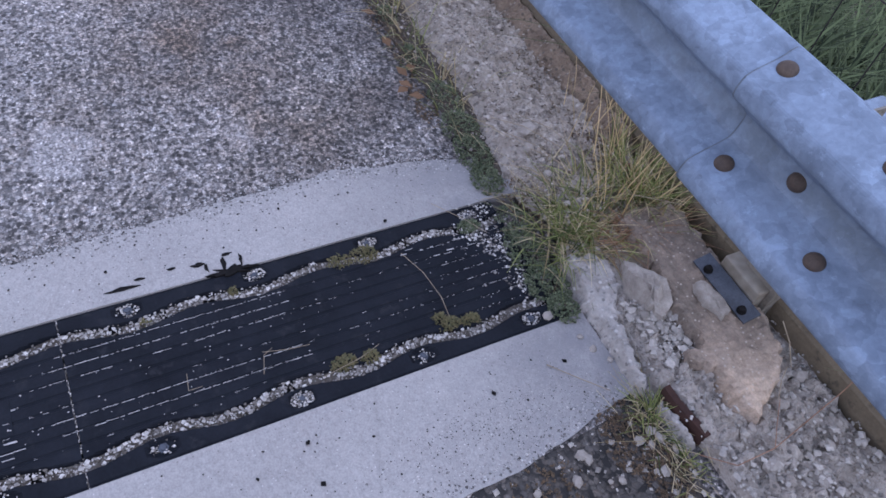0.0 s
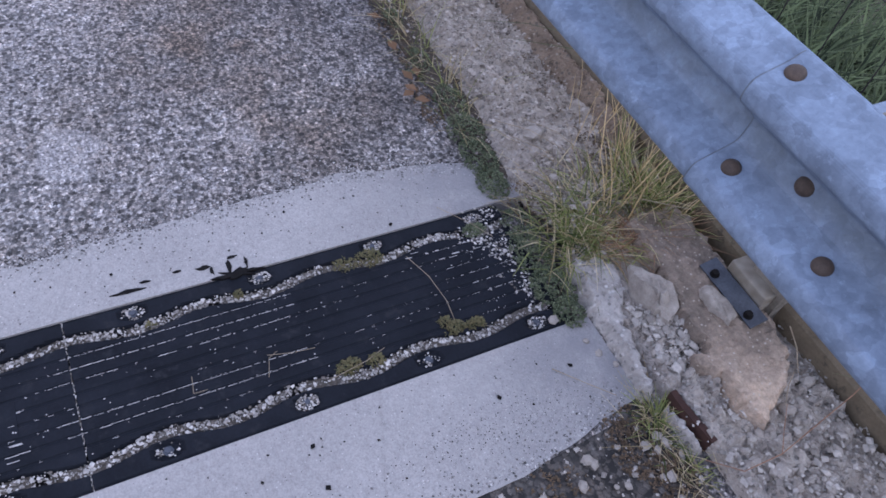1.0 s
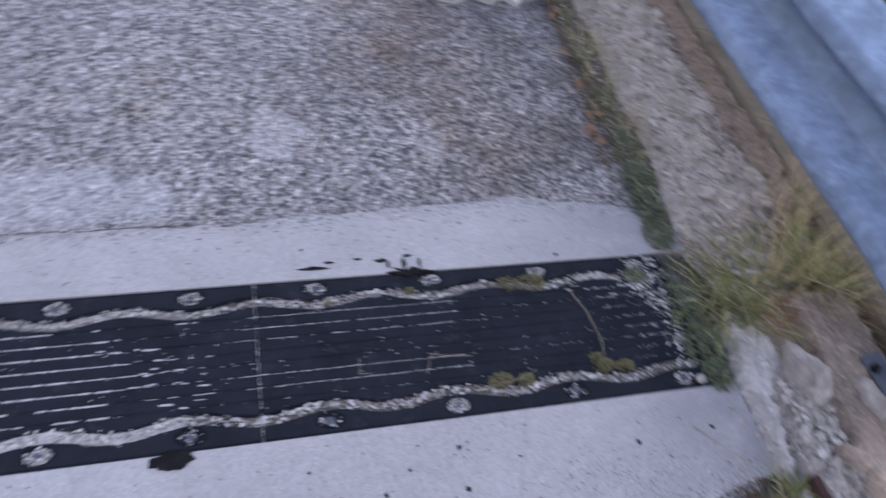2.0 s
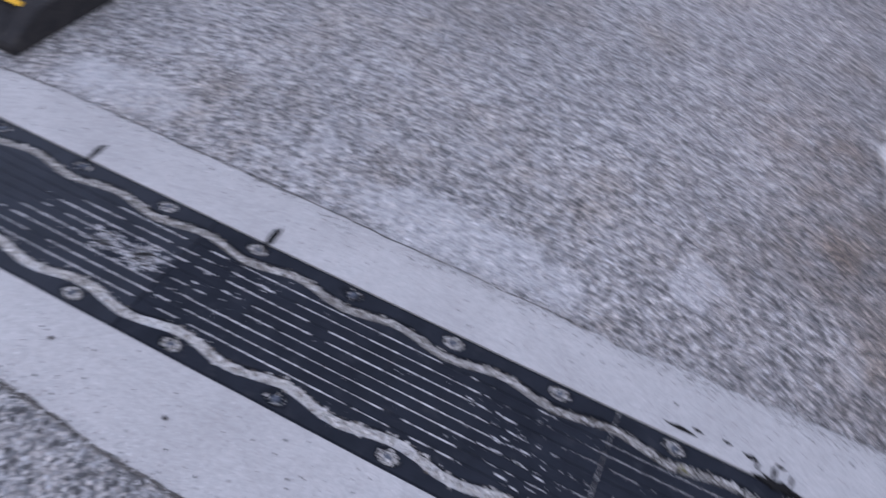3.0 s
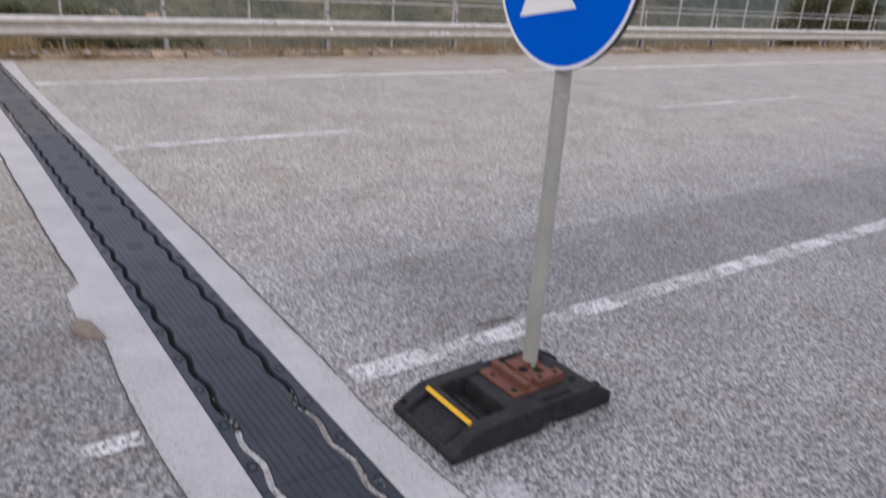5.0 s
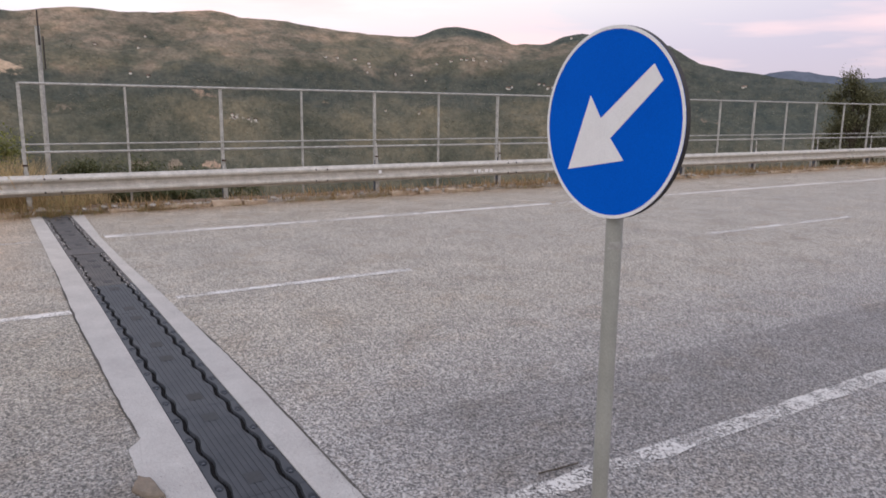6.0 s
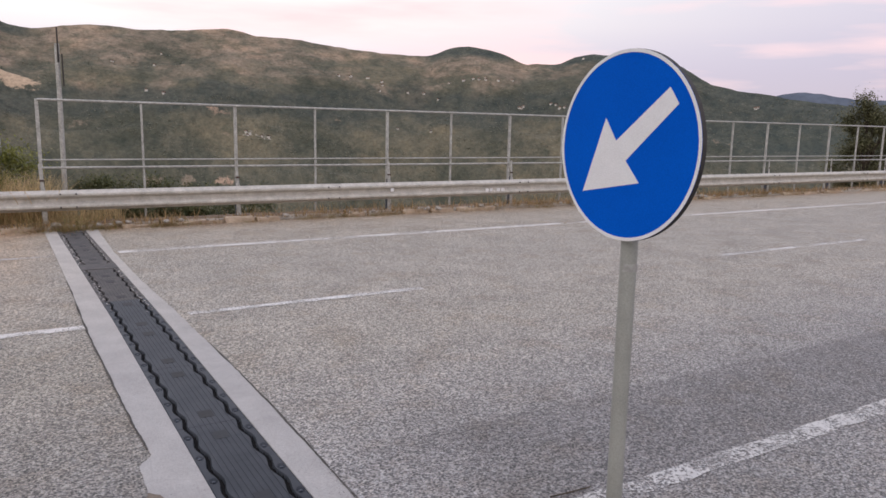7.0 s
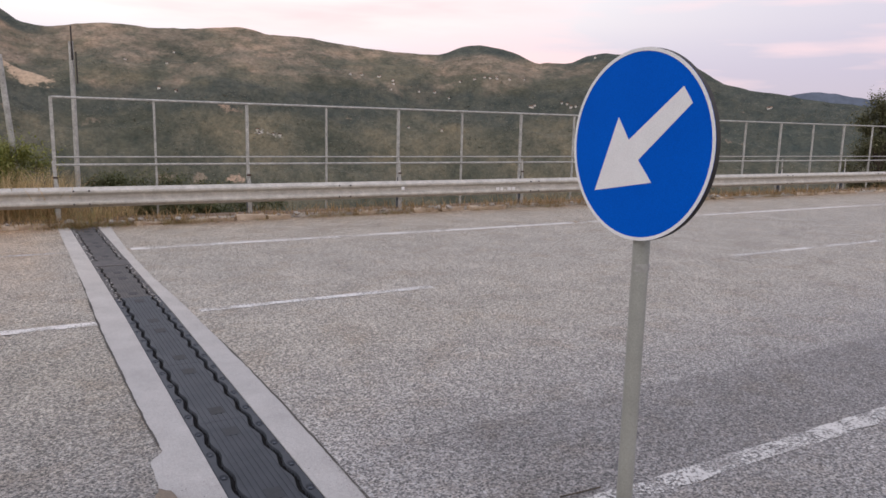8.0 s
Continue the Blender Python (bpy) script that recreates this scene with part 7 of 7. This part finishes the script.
def stalk(pts, r, label="thin dry straw lying across the joint", group="straws", mat=None):
    bm = bmesh.new()
    for a, b in zip(pts, pts[1:]):
        cylinder(bm, a, b, r * 0.62, r * 0.5, 6)
    return tagged(seated(part("dry_straw", bm, mat or STRAW), *pts[0][:2]), label, "straw", group)


stalk([(-0.06, 0.445, 0.012), (-0.13, 0.425, 0.022), (-0.20, 0.415, 0.020), (-0.25, 0.415, 0.004)], 0.0012)
stalk([(-0.40, 0.29, 0.006), (-0.46, 0.24, 0.012), (-0.50, 0.20, 0.010)], 0.0016)
stalk([(-0.18, 0.93, 0.006), (-0.215, 0.935, 0.006), (-0.215, 0.91, 0.005)], 0.0009)
stalk([(-0.23, 0.80, 0.004), (-0.20, 0.79, 0.02), (-0.185, 0.77, 0.01)], 0.0009)
stalk([(-0.20, 0.70, 0.004), (-0.20, 0.745, 0.012), (-0.185, 0.79, 0.006)], 0.001)
stalk([(-0.278, 0.70, 0.006), (-0.27, 0.62, 0.018), (-0.25, 0.575, 0.008)], 0.0012)
stalk([(0.05, 0.32, 0.01), (-0.03, 0.27, 0.02), (-0.07, 0.235, 0.008)], 0.0011)
stalk([(0.03, 0.22, 0.02), (0.0, 0.12, 0.045), (-0.02, 0.0, 0.07)], 0.0012)
stalk([(-0.690, -0.185, 0.13), (-0.696, -0.161, 0.12), (-0.709, -0.084, 0.09), (-0.726, 0.014, 0.07), (-0.723, 0.098, 0.06), (-0.676, 0.147, 0.05)], 0.0019, "reddish dry stem trailing over the rubble", "straws", STEM)
stalk([(-0.726, 0.014, 0.07), (-0.69, -0.02, 0.075), (-0.655, -0.05, 0.09)], 0.0015, "reddish dry stem trailing over the rubble", "straws", STEM)
stalk([(-0.529, -0.153, 0.12), (-0.565, -0.159, 0.09), (-0.604, -0.148, 0.06)], 0.002, "pale dry stem beside the kerb block")
stalk([(-0.60, -0.14, 0.06), (-0.62, -0.10, 0.07), (-0.65, -0.07, 0.06)], 0.0018, "pale dry stem beside the kerb block")
stalk([(0.0, -0.10, 0.05), (-0.12, -0.07, 0.10), (-0.20, -0.15, 0.12)], 0.0018)
for a, b, c in (((0.10, -0.02, 0.06), (0.17, 0.05, 0.085), (0.25, 0.10, 0.06)), ((0.02, 0.0, 0.06), (0.10, 0.06, 0.09), (0.19, 0.09, 0.06)), ((-0.02, 0.05, 0.06), (0.05, 0.10, 0.075), (0.11, 0.16, 0.05)), ((0.03, -0.06, 0.07), (0.13, 0.0, 0.10), (0.24, 0.03, 0.062)),
                ((0.38, 0.10, 0.06), (0.46, 0.12, 0.07), (0.55, 0.115, 0.055)), ((0.55, 0.16, 0.02), (0.64, 0.13, 0.06), (0.75, 0.12, 0.058)), ((0.70, 0.09, 0.06), (0.80, 0.125, 0.08), (0.92, 0.14, 0.04))):
    stalk([a, b, c], 0.0016, "thin grey straw lying over the kerb")
stalk([(0.25, 0.12, 0.05), (0.12, 0.07, 0.07), (0.0, -0.03, 0.06)], 0.0013)

stalk([(0.886, 3.678, 0.008), (0.96, 3.665, 0.011), (1.09, 3.656, 0.012)], 0.006, "brown twig lying on the asphalt beside the line", "", BARK)

# grass bank and wire fence behind the near rail
bm = bmesh.new()
xs = [-14 + 0.5 * k for k in range(70)]
ys = [-0.345, -0.8, -1.5, -2.6, -4.0, -7.0, -12, -20]
zs = [0.02, -0.12, -0.30, -0.7, -1.3, -3.0, -5.5, -9.5]
rows = [[bm.verts.new((x, y, z + 0.06 * noise.noise(Vector((x, y, 4))))) for y, z in zip(ys, zs)] for x in xs]
for a, b in zip(rows, rows[1:]):
    for k in range(len(ys) - 1):
        bm.faces.new((a[k], a[k + 1], b[k + 1], b[k]))
bmesh.ops.recalc_face_normals(bm, faces=bm.faces)
tagged(part("bank", bm, EARTH, smooth=True), "earth bank falling away behind the guard rail", "bank", kind="structure")
c = Cloud()
g = random.Random(71)
for _ in range(9000):
    x, y = (g.uniform(-2.2, 1.6) if g.random() < 0.36 else g.gauss(0, 5.5)), -0.42 - abs(g.gauss(0, 0.75))
    z = -0.02 - max(0, -y - 0.4) * 0.27
    h = g.uniform(0.16, 0.46)
    c.blade((x, y, z), h, g.uniform(0.005, 0.011), h * g.uniform(0.0, 0.5), g.uniform(0, 6.28), h * g.uniform(0.2, 1.0))
for _ in range(14000):
    x, y = (g.uniform(-2.2, 1.6) if g.random() < 0.36 else g.gauss(0, 5.5)), -0.45 - abs(g.gauss(0, 0.8))
    c.leaf((x, y, g.uniform(0.0, 0.28) - max(0, -y - 0.4) * 0.27), g.uniform(0.04, 0.11), g.uniform(0.005, 0.010), g.uniform(0, 6.28), g.uniform(-0.5, 0.6))
for _ in range(3600):
    x, y = g.uniform(-1.4, 0.9), g.uniform(-1.3, -0.42)
    h = g.uniform(0.22, 0.50)
    c.blade((x, y, -0.02 - max(0, -y - 0.4) * 0.27), h, g.uniform(0.011, 0.023), h * g.uniform(0.0, 0.4), g.uniform(3.3, 6.1), h * g.uniform(0.4, 1.2), 5)
tagged(new("bank_grass", c.mesh("bank_grass", LUSH)), "lush dark green grass on the bank", "grass", kind="stuff")
wire_fence = thing("wire_fence", (0, -0.42, 0), "dark wire fence behind the guard rail", "fence")
for k in range(26):
    x = -1.9 + 0.125 * k
    bm = bmesh.new()
    cylinder(bm, (x, -0.40, -0.05), (x, -0.40, 1.1), 0.0016, 0.0016, 5, False)
    local(part("wire", bm, WIRE), wire_fence)
for z in (0.35, 0.6, 0.85, 1.1):
    bm = bmesh.new()
    cylinder(bm, (-1.9, -0.402, z), (1.25, -0.402, z), 0.0016, 0.0016, 5, False)
    local(part("wire", bm, WIRE), wire_fence)
bm = bmesh.new()
box(bm, -0.40, -0.30, -0.47, -0.39, -0.1, 0.43, 0.006)
local(part("post", bm, ZINC), wire_fence)

# brown soil over the outer edge of the deck, under the far rail
bm = bmesh.new()
soil_rows = []
for i in range(420):
    x = -14 + 0.1 * i
    soil_rows.append([bm.verts.new((x, y + 0.02 * noise.noise(Vector((x * 3, y, 2))), z + 0.022 * noise.noise(Vector((x * 2.2, y * 5, 6))) + 0.012 * noise.noise(Vector((x * 9, y * 9, 1))))) for y, z in ((12.90, 0.03), (12.97, 0.058), (13.06, 0.066), (13.18, 0.062), (13.32, 0.055), (13.45, 0.04), (13.50, -0.12))])
for a, b in zip(soil_rows, soil_rows[1:]):
    for j in range(6):
        bm.faces.new((a[j], b[j], b[j + 1], a[j + 1]))
bmesh.ops.recalc_face_normals(bm, faces=bm.faces)
tagged(part("verge_soil", bm, plain("reddish_verge_soil", (0.25, 0.165, 0.105), (0.145, 0.105, 0.07), 3.5, 0.95, fine=45, depth=0.012, strength=1.0, c3=(0.34, 0.25, 0.17), specks=(30, (0.42, 0.36, 0.29)))), "reddish brown soil on the verge under the far rail", "soil", kind="structure")
# far verge: dry grass and pale stones along the kerb
c = Cloud()
g = random.Random(72)
for _ in range(14000):
    x = g.uniform(-6, 30)
    dens = 0.36 + 0.75 * noise.noise(Vector((x * 0.9, 3.3, 0)))
    if g.random() > dens:
        continue
    y = g.gauss(12.84, 0.06) if g.random() < 0.7 else g.uniform(13.0, 13.45)
    h = g.uniform(0.06, 0.19) * (1.0 if y < 13.0 else 1.35)
    c.blade((x, y, 0.04), h, g.uniform(0.006, 0.016), h * g.uniform(0, 0.6), g.uniform(0, 6.28), h * g.uniform(0.1, 0.8), 3)
straw = Cloud()
for _ in range(8000):
    x = g.uniform(-6, -0.3) if g.random() < 0.95 else g.uniform(-0.3, 0.6)
    y = g.uniform(13.15, 14.4)
    h = g.uniform(0.3, 0.92) * (1 if x < -0.3 else 0.5)
    straw.blade((x, y, 0.0), h, g.uniform(0.008, 0.016), h * g.uniform(0, 0.35), g.uniform(0, 6.28), h * g.uniform(0.1, 0.6), 3)
tagged(new("bank_straw", straw.mesh("bank_straw", GRASS_TALL)), "tall pale straw on the bank beside the bridge", "grass", kind="stuff")
tagged(new("verge_grass", c.mesh("verge_grass", GRASS_FAR)), "dry straw-coloured grass along the far kerb", "grass", kind="stuff")
g = random.Random(73)
for k in range(60):
    x = g.uniform(-3.5, 16)
    bm = bmesh.new()
    s = g.uniform(0.03, 0.08)
    stone(bm, (0, 0, 0), s, g, 0.6)
    ob = part("kerb_stone", bm, STONE)
    ob.location = (x, g.uniform(12.7, 12.87), 0.06 + s * 0.2)
    tagged(ob, "pale broken stone lying on the far kerb", "stone", "kerb stones")
x = -9.0
while x < 30:
    length = g.uniform(0.3, 0.95)
    if g.random() < 0.72 and not -0.5 < x < 0.35:
        bm = bmesh.new()
        bmesh.ops.create_grid(bm, x_segments=8, y_segments=3, size=0.5)
        high = g.uniform(0.03, 0.075)
        r = bmesh.ops.extrude_face_region(bm, geom=bm.faces[:])
        for v in [e for e in r["geom"] if isinstance(e, bmesh.types.BMVert)]:
            v.co.z = high
        for v in bm.verts:
            v.co = Vector((v.co.x * length, v.co.y * 0.17, v.co.z))
            if v.co.z > 0.01:
                v.co += Vector((noise.noise(v.co * 9 + Vector((x, 0, 0))) * 0.035, noise.noise(v.co * 8 + Vector((0, x, 0))) * 0.03, noise.noise(v.co * 7 + Vector((0, 0, x))) * 0.035))
        bmesh.ops.recalc_face_normals(bm, faces=bm.faces)
        ob = part("kerb_block", bm, KERB_PALE)
        ob.location = (x + length / 2, 12.82 + g.uniform(-0.03, 0.02), 0.0)
        tagged(ob, "pale broken kerb block at the far edge of the road", "kerb block", "far kerb blocks")
    x += length + g.uniform(0.02, 0.25)
tuft("verge_clump", [(-0.28, 12.60, 0.0, 170, 0.11, 0.20, 0.6), (-0.13, 12.78, 0.0, 260, 0.19, 0.35, 0.4), (-0.6, 12.9, 0.0, 160, 0.19, 0.28, 0.5), (0.5, 12.93, 0.0, 120, 0.24, 0.19, 0.5)], (("dry_grass", GRASS_FAR, 1.0), ("green_grass", GRASS_GREEN, 0.25)), 95, "straw-coloured grass growing over the end of the joint")
tuft("road_weed", [(6.90, 10.60, 0.0, 40, 0.09, 0.065, 1.2), (7.13, 10.58, 0.0, 30, 0.09, 0.045, 1.2)], (("dry_grass", GRASS_FAR, 1.0),), 96, "small dry weed growing on the edge line", "weed")
for k in range(60):
    x0 = g.uniform(-4, 26) if k > 12 else g.uniform(-3, 5)
    tuft("verge_clump", [(x0, 12.72 + g.uniform(-0.03, 0.05), 0.0, 60, 0.12, 0.09, 0.7), (x0 + 0.25, 12.77, 0.0, 45, 0.11, 0.11, 0.7)], (("dry_grass", GRASS_FAR, 1.0), ("green_grass", GRASS_GREEN, 0.15)), 100 + k, "dry brown weeds in front of the far kerb", "grass", "far kerb weeds")
SCRUB_LEAF = leaf_material("scrub_leaves", (0.07, 0.085, 0.035), (0.17, 0.17, 0.075))
bm = bmesh.new()
rows = []
for i in range(30):
    x = -0.9 + 0.5 * i
    rows.append([bm.verts.new((x, 13.7 + 0.5 * j, -0.15 - 0.13 * (x + 0.9) - 0.06 * j + 0.18 * noise.noise(Vector((x * 1.1, j * 0.6, 9))))) for j in range(10)])
for a, b in zip(rows, rows[1:]):
    for j in range(9):
        bm.faces.new((a[j], b[j], b[j + 1], a[j + 1]))
tagged(part("slope", bm, EARTH, smooth=True), "rough earth slope falling away behind the fence", "bank", kind="structure")
bm = bmesh.new()
box(bm, -14, -0.95, 13.5, 16.3, -3, 0.03)
tagged(part("abutment", bm, EARTH), "earth filled bank beside the end of the bridge", "bank", kind="structure")


def leafy(name, place, radius, height, count, mat, seed, label, category, size=0.08, trunk=0.08, root=-0.3):
    """A trunk with limbs, and a crown of many small leaves in uneven clumps."""
    g = random.Random(seed)
    ob = thing(name, place, label, category)
    bm = bmesh.new()
    cylinder(bm, (0, 0, root), (0.02, 0.03, height * 0.55), trunk, trunk * 0.55, 9)
    clumps = []
    for k in range(22):
        a, u = g.uniform(0, 6.28), g.uniform(0.35, 1.0)
        r = radius * g.uniform(0.2, 1.0) * (1.15 - 0.75 * abs(u - 0.55))
        tip = Vector((r * math.cos(a), r * math.sin(a), height * u))
        cylinder(bm, (0.02, 0.02, height * max(0.1, u - 0.35)), tip, trunk * 0.35, trunk * 0.08, 5)
        clumps.append((tip, radius * g.uniform(0.22, 0.42)))
    part("trunk", bm, BARK, ob)
    c = Cloud()
    for _ in range(count):
        tip, r = g.choice(clumps)
        d = Vector((g.gauss(0, 0.5), g.gauss(0, 0.5), g.gauss(0, 0.42))) * r
        c.leaf(tip + d, size * g.uniform(0.6, 1.3), size * 0.5 * g.uniform(0.7, 1.3), g.uniform(0, 6.28), g.uniform(-1.0, 0.8))
    p = new("crown", c.mesh("crown", mat))
    p.parent = ob
    return ob


leafy("bush", (-1.32, 15.0, 0.0), 0.88, 0.94, 26000, BUSH_LEAF, 81, "yellow-green bush behind the far guard rail", "bush", 0.055, 0.04)
for k, (x, y, z, r, h) in enumerate(((0.42, 15.2, -0.45, 0.5, 1.02), (1.16, 15.4, -0.55, 0.65, 1.04), (1.95, 15.7, -0.65, 0.56, 0.95), (3.05, 15.6, -0.8, 0.65, 0.93), (0.93, 14.1, -0.4, 0.33, 0.58), (1.67, 14.1, -0.5, 0.37, 0.58))):
    leafy("bush", (x, y, z), r, h, 4200, SCRUB_LEAF, 86 + k, "dull green scrub on the slope behind the fence", "bush", 0.06, 0.04)
leafy("bush", (-3.1, 14.8, 0.0), 1.2, 1.3, 14000, BUSH_LEAF, 82, "yellow-green bush on the bank", "bush", 0.06, 0.04)
leafy("tree", (47.4, 28.2, -4.3), 2.2, 8.5, 9500, TREE_LEAF, 83, "dark leafy tree behind the bridge fence", "tree", 0.2, 0.16, -22)
leafy("tree", (54.0, 29.0, -4.4), 2.6, 7.2, 9500, TREE_LEAF, 84, "dark leafy tree behind the bridge fence", "tree", 0.2, 0.16, -22)
leafy("tree", (50.6, 30.0, -4.4), 2.4, 6.0, 9500, TREE_LEAF, 85, "low dark leafy tree behind the bridge fence", "tree", 0.2, 0.16, -22)

# poles at the end of the bridge
mast = thing("service_pole", (-0.15, 14.3, 0), "tall thin grey metal pole behind the fence", "pole")
bm = bmesh.new()
cylinder(bm, (-0.16, 14.3, -2.5), (-0.133, 14.3, 2.65), 0.042, 0.034, 12)
local(part("shaft", bm, ZINC_DULL), mast)
bm = bmesh.new()
cylinder(bm, (-0.125, 14.26, 2.37), (-0.125, 14.26, 2.885), 0.014, 0.010, 6)
box(bm, -0.082, -0.064, 14.24, 14.27, 2.02, 2.50)
local(part("cable", bm, WIRE), mast)
mast = thing("service_pole", (-1.0, 14.8, 0), "leaning grey metal pole beside the bank", "pole")
bm = bmesh.new()
cylinder(bm, (-0.925, 14.8, 0.0), (-1.093, 14.8, 2.43), 0.046, 0.042, 12)
local(part("shaft", bm, ZINC_DULL), mast)

# scattered houses on the far hillsides
WALL = plain("white_house_wall", (0.80, 0.77, 0.72), (0.70, 0.66, 0.60), 0.4, 0.9, fine=3, depth=0.01)
ROOF = plain("clay_roof", (0.30, 0.15, 0.09), (0.22, 0.12, 0.08), 0.5, 0.9, fine=3, depth=0.02)
PANE = plain("dark_window", (0.03, 0.03, 0.035), (0.05, 0.05, 0.055), 0.6, 0.3)


def house(place, w, l, h, turn):
    ob = thing("house", place, "small white house with a clay roof on the hillside", "house", "hillside houses")
    ob.rotation_euler = (0, 0, turn)
    bm = bmesh.new()
    box(bm, -w / 2, w / 2, -l / 2, l / 2, -3, h)
    wall = part("wall", bm, WALL, ob)
    bm = bmesh.new()
    extrude_profile(bm, [(-w / 2 - 0.5, h), (0, h + w * 0.26), (w / 2 + 0.5, h)], lambda p, k: Vector((p[0], (-l / 2 - 0.5, l / 2 + 0.5)[k], p[1])))
    bmesh.ops.recalc_face_normals(bm, faces=bm.faces)
    part("roof", bm, ROOF, ob)
    for sx in (-1, 1):
        for k in (-1, 1):
            bm = bmesh.new()
            box(bm, sx * w / 2 - 0.06, sx * w / 2 + 0.06, k * l * 0.25 - 0.7, k * l * 0.25 + 0.7, 1.2, 3.0)
            part("window", bm, PANE, ob)
    return ob


g = random.Random(77)
for az, el, n in ((7.24, 4.0, 1), (10.5, 4.6, 1), (10.0, 3.72, 1), (11.1, 1.98, 2), (9.4, 1.96, 1), (23.1, 3.6, 1), (24.0, 3.44, 1), (25.3, 3.31, 1), (26.4, 3.09, 2), (26.2, 2.49, 1), (16.2, -0.75, 1), (17.2, -0.95, 2), (17.85, -1.14, 1), (29.2, 2.3, 2), (30.7, 2.0, 1), (32.3, 3.35, 2), (33.8, 3.5, 4), (35.9, 3.5, 2), (37, 1.4, 4), (39.5, 1.55, 4), (27.6, -0.3, 1), (30.2, -0.6, 1), (45.2, 1.1, 2), (54.5, 1.6, 2), (41.6, 5.2, 1)):
    for k in range(n):
        place, d = on_hill(az + g.uniform(-0.9, 0.9) * (n > 1), el + g.uniform(-0.12, 0.12))
        s = 0.42 * d / 1500
        house(place, g.uniform(7, 11) * max(0.3, s), g.uniform(8, 14) * max(0.3, s), g.uniform(4.5, 7) * max(0.3, s), g.uniform(0, 3.14))
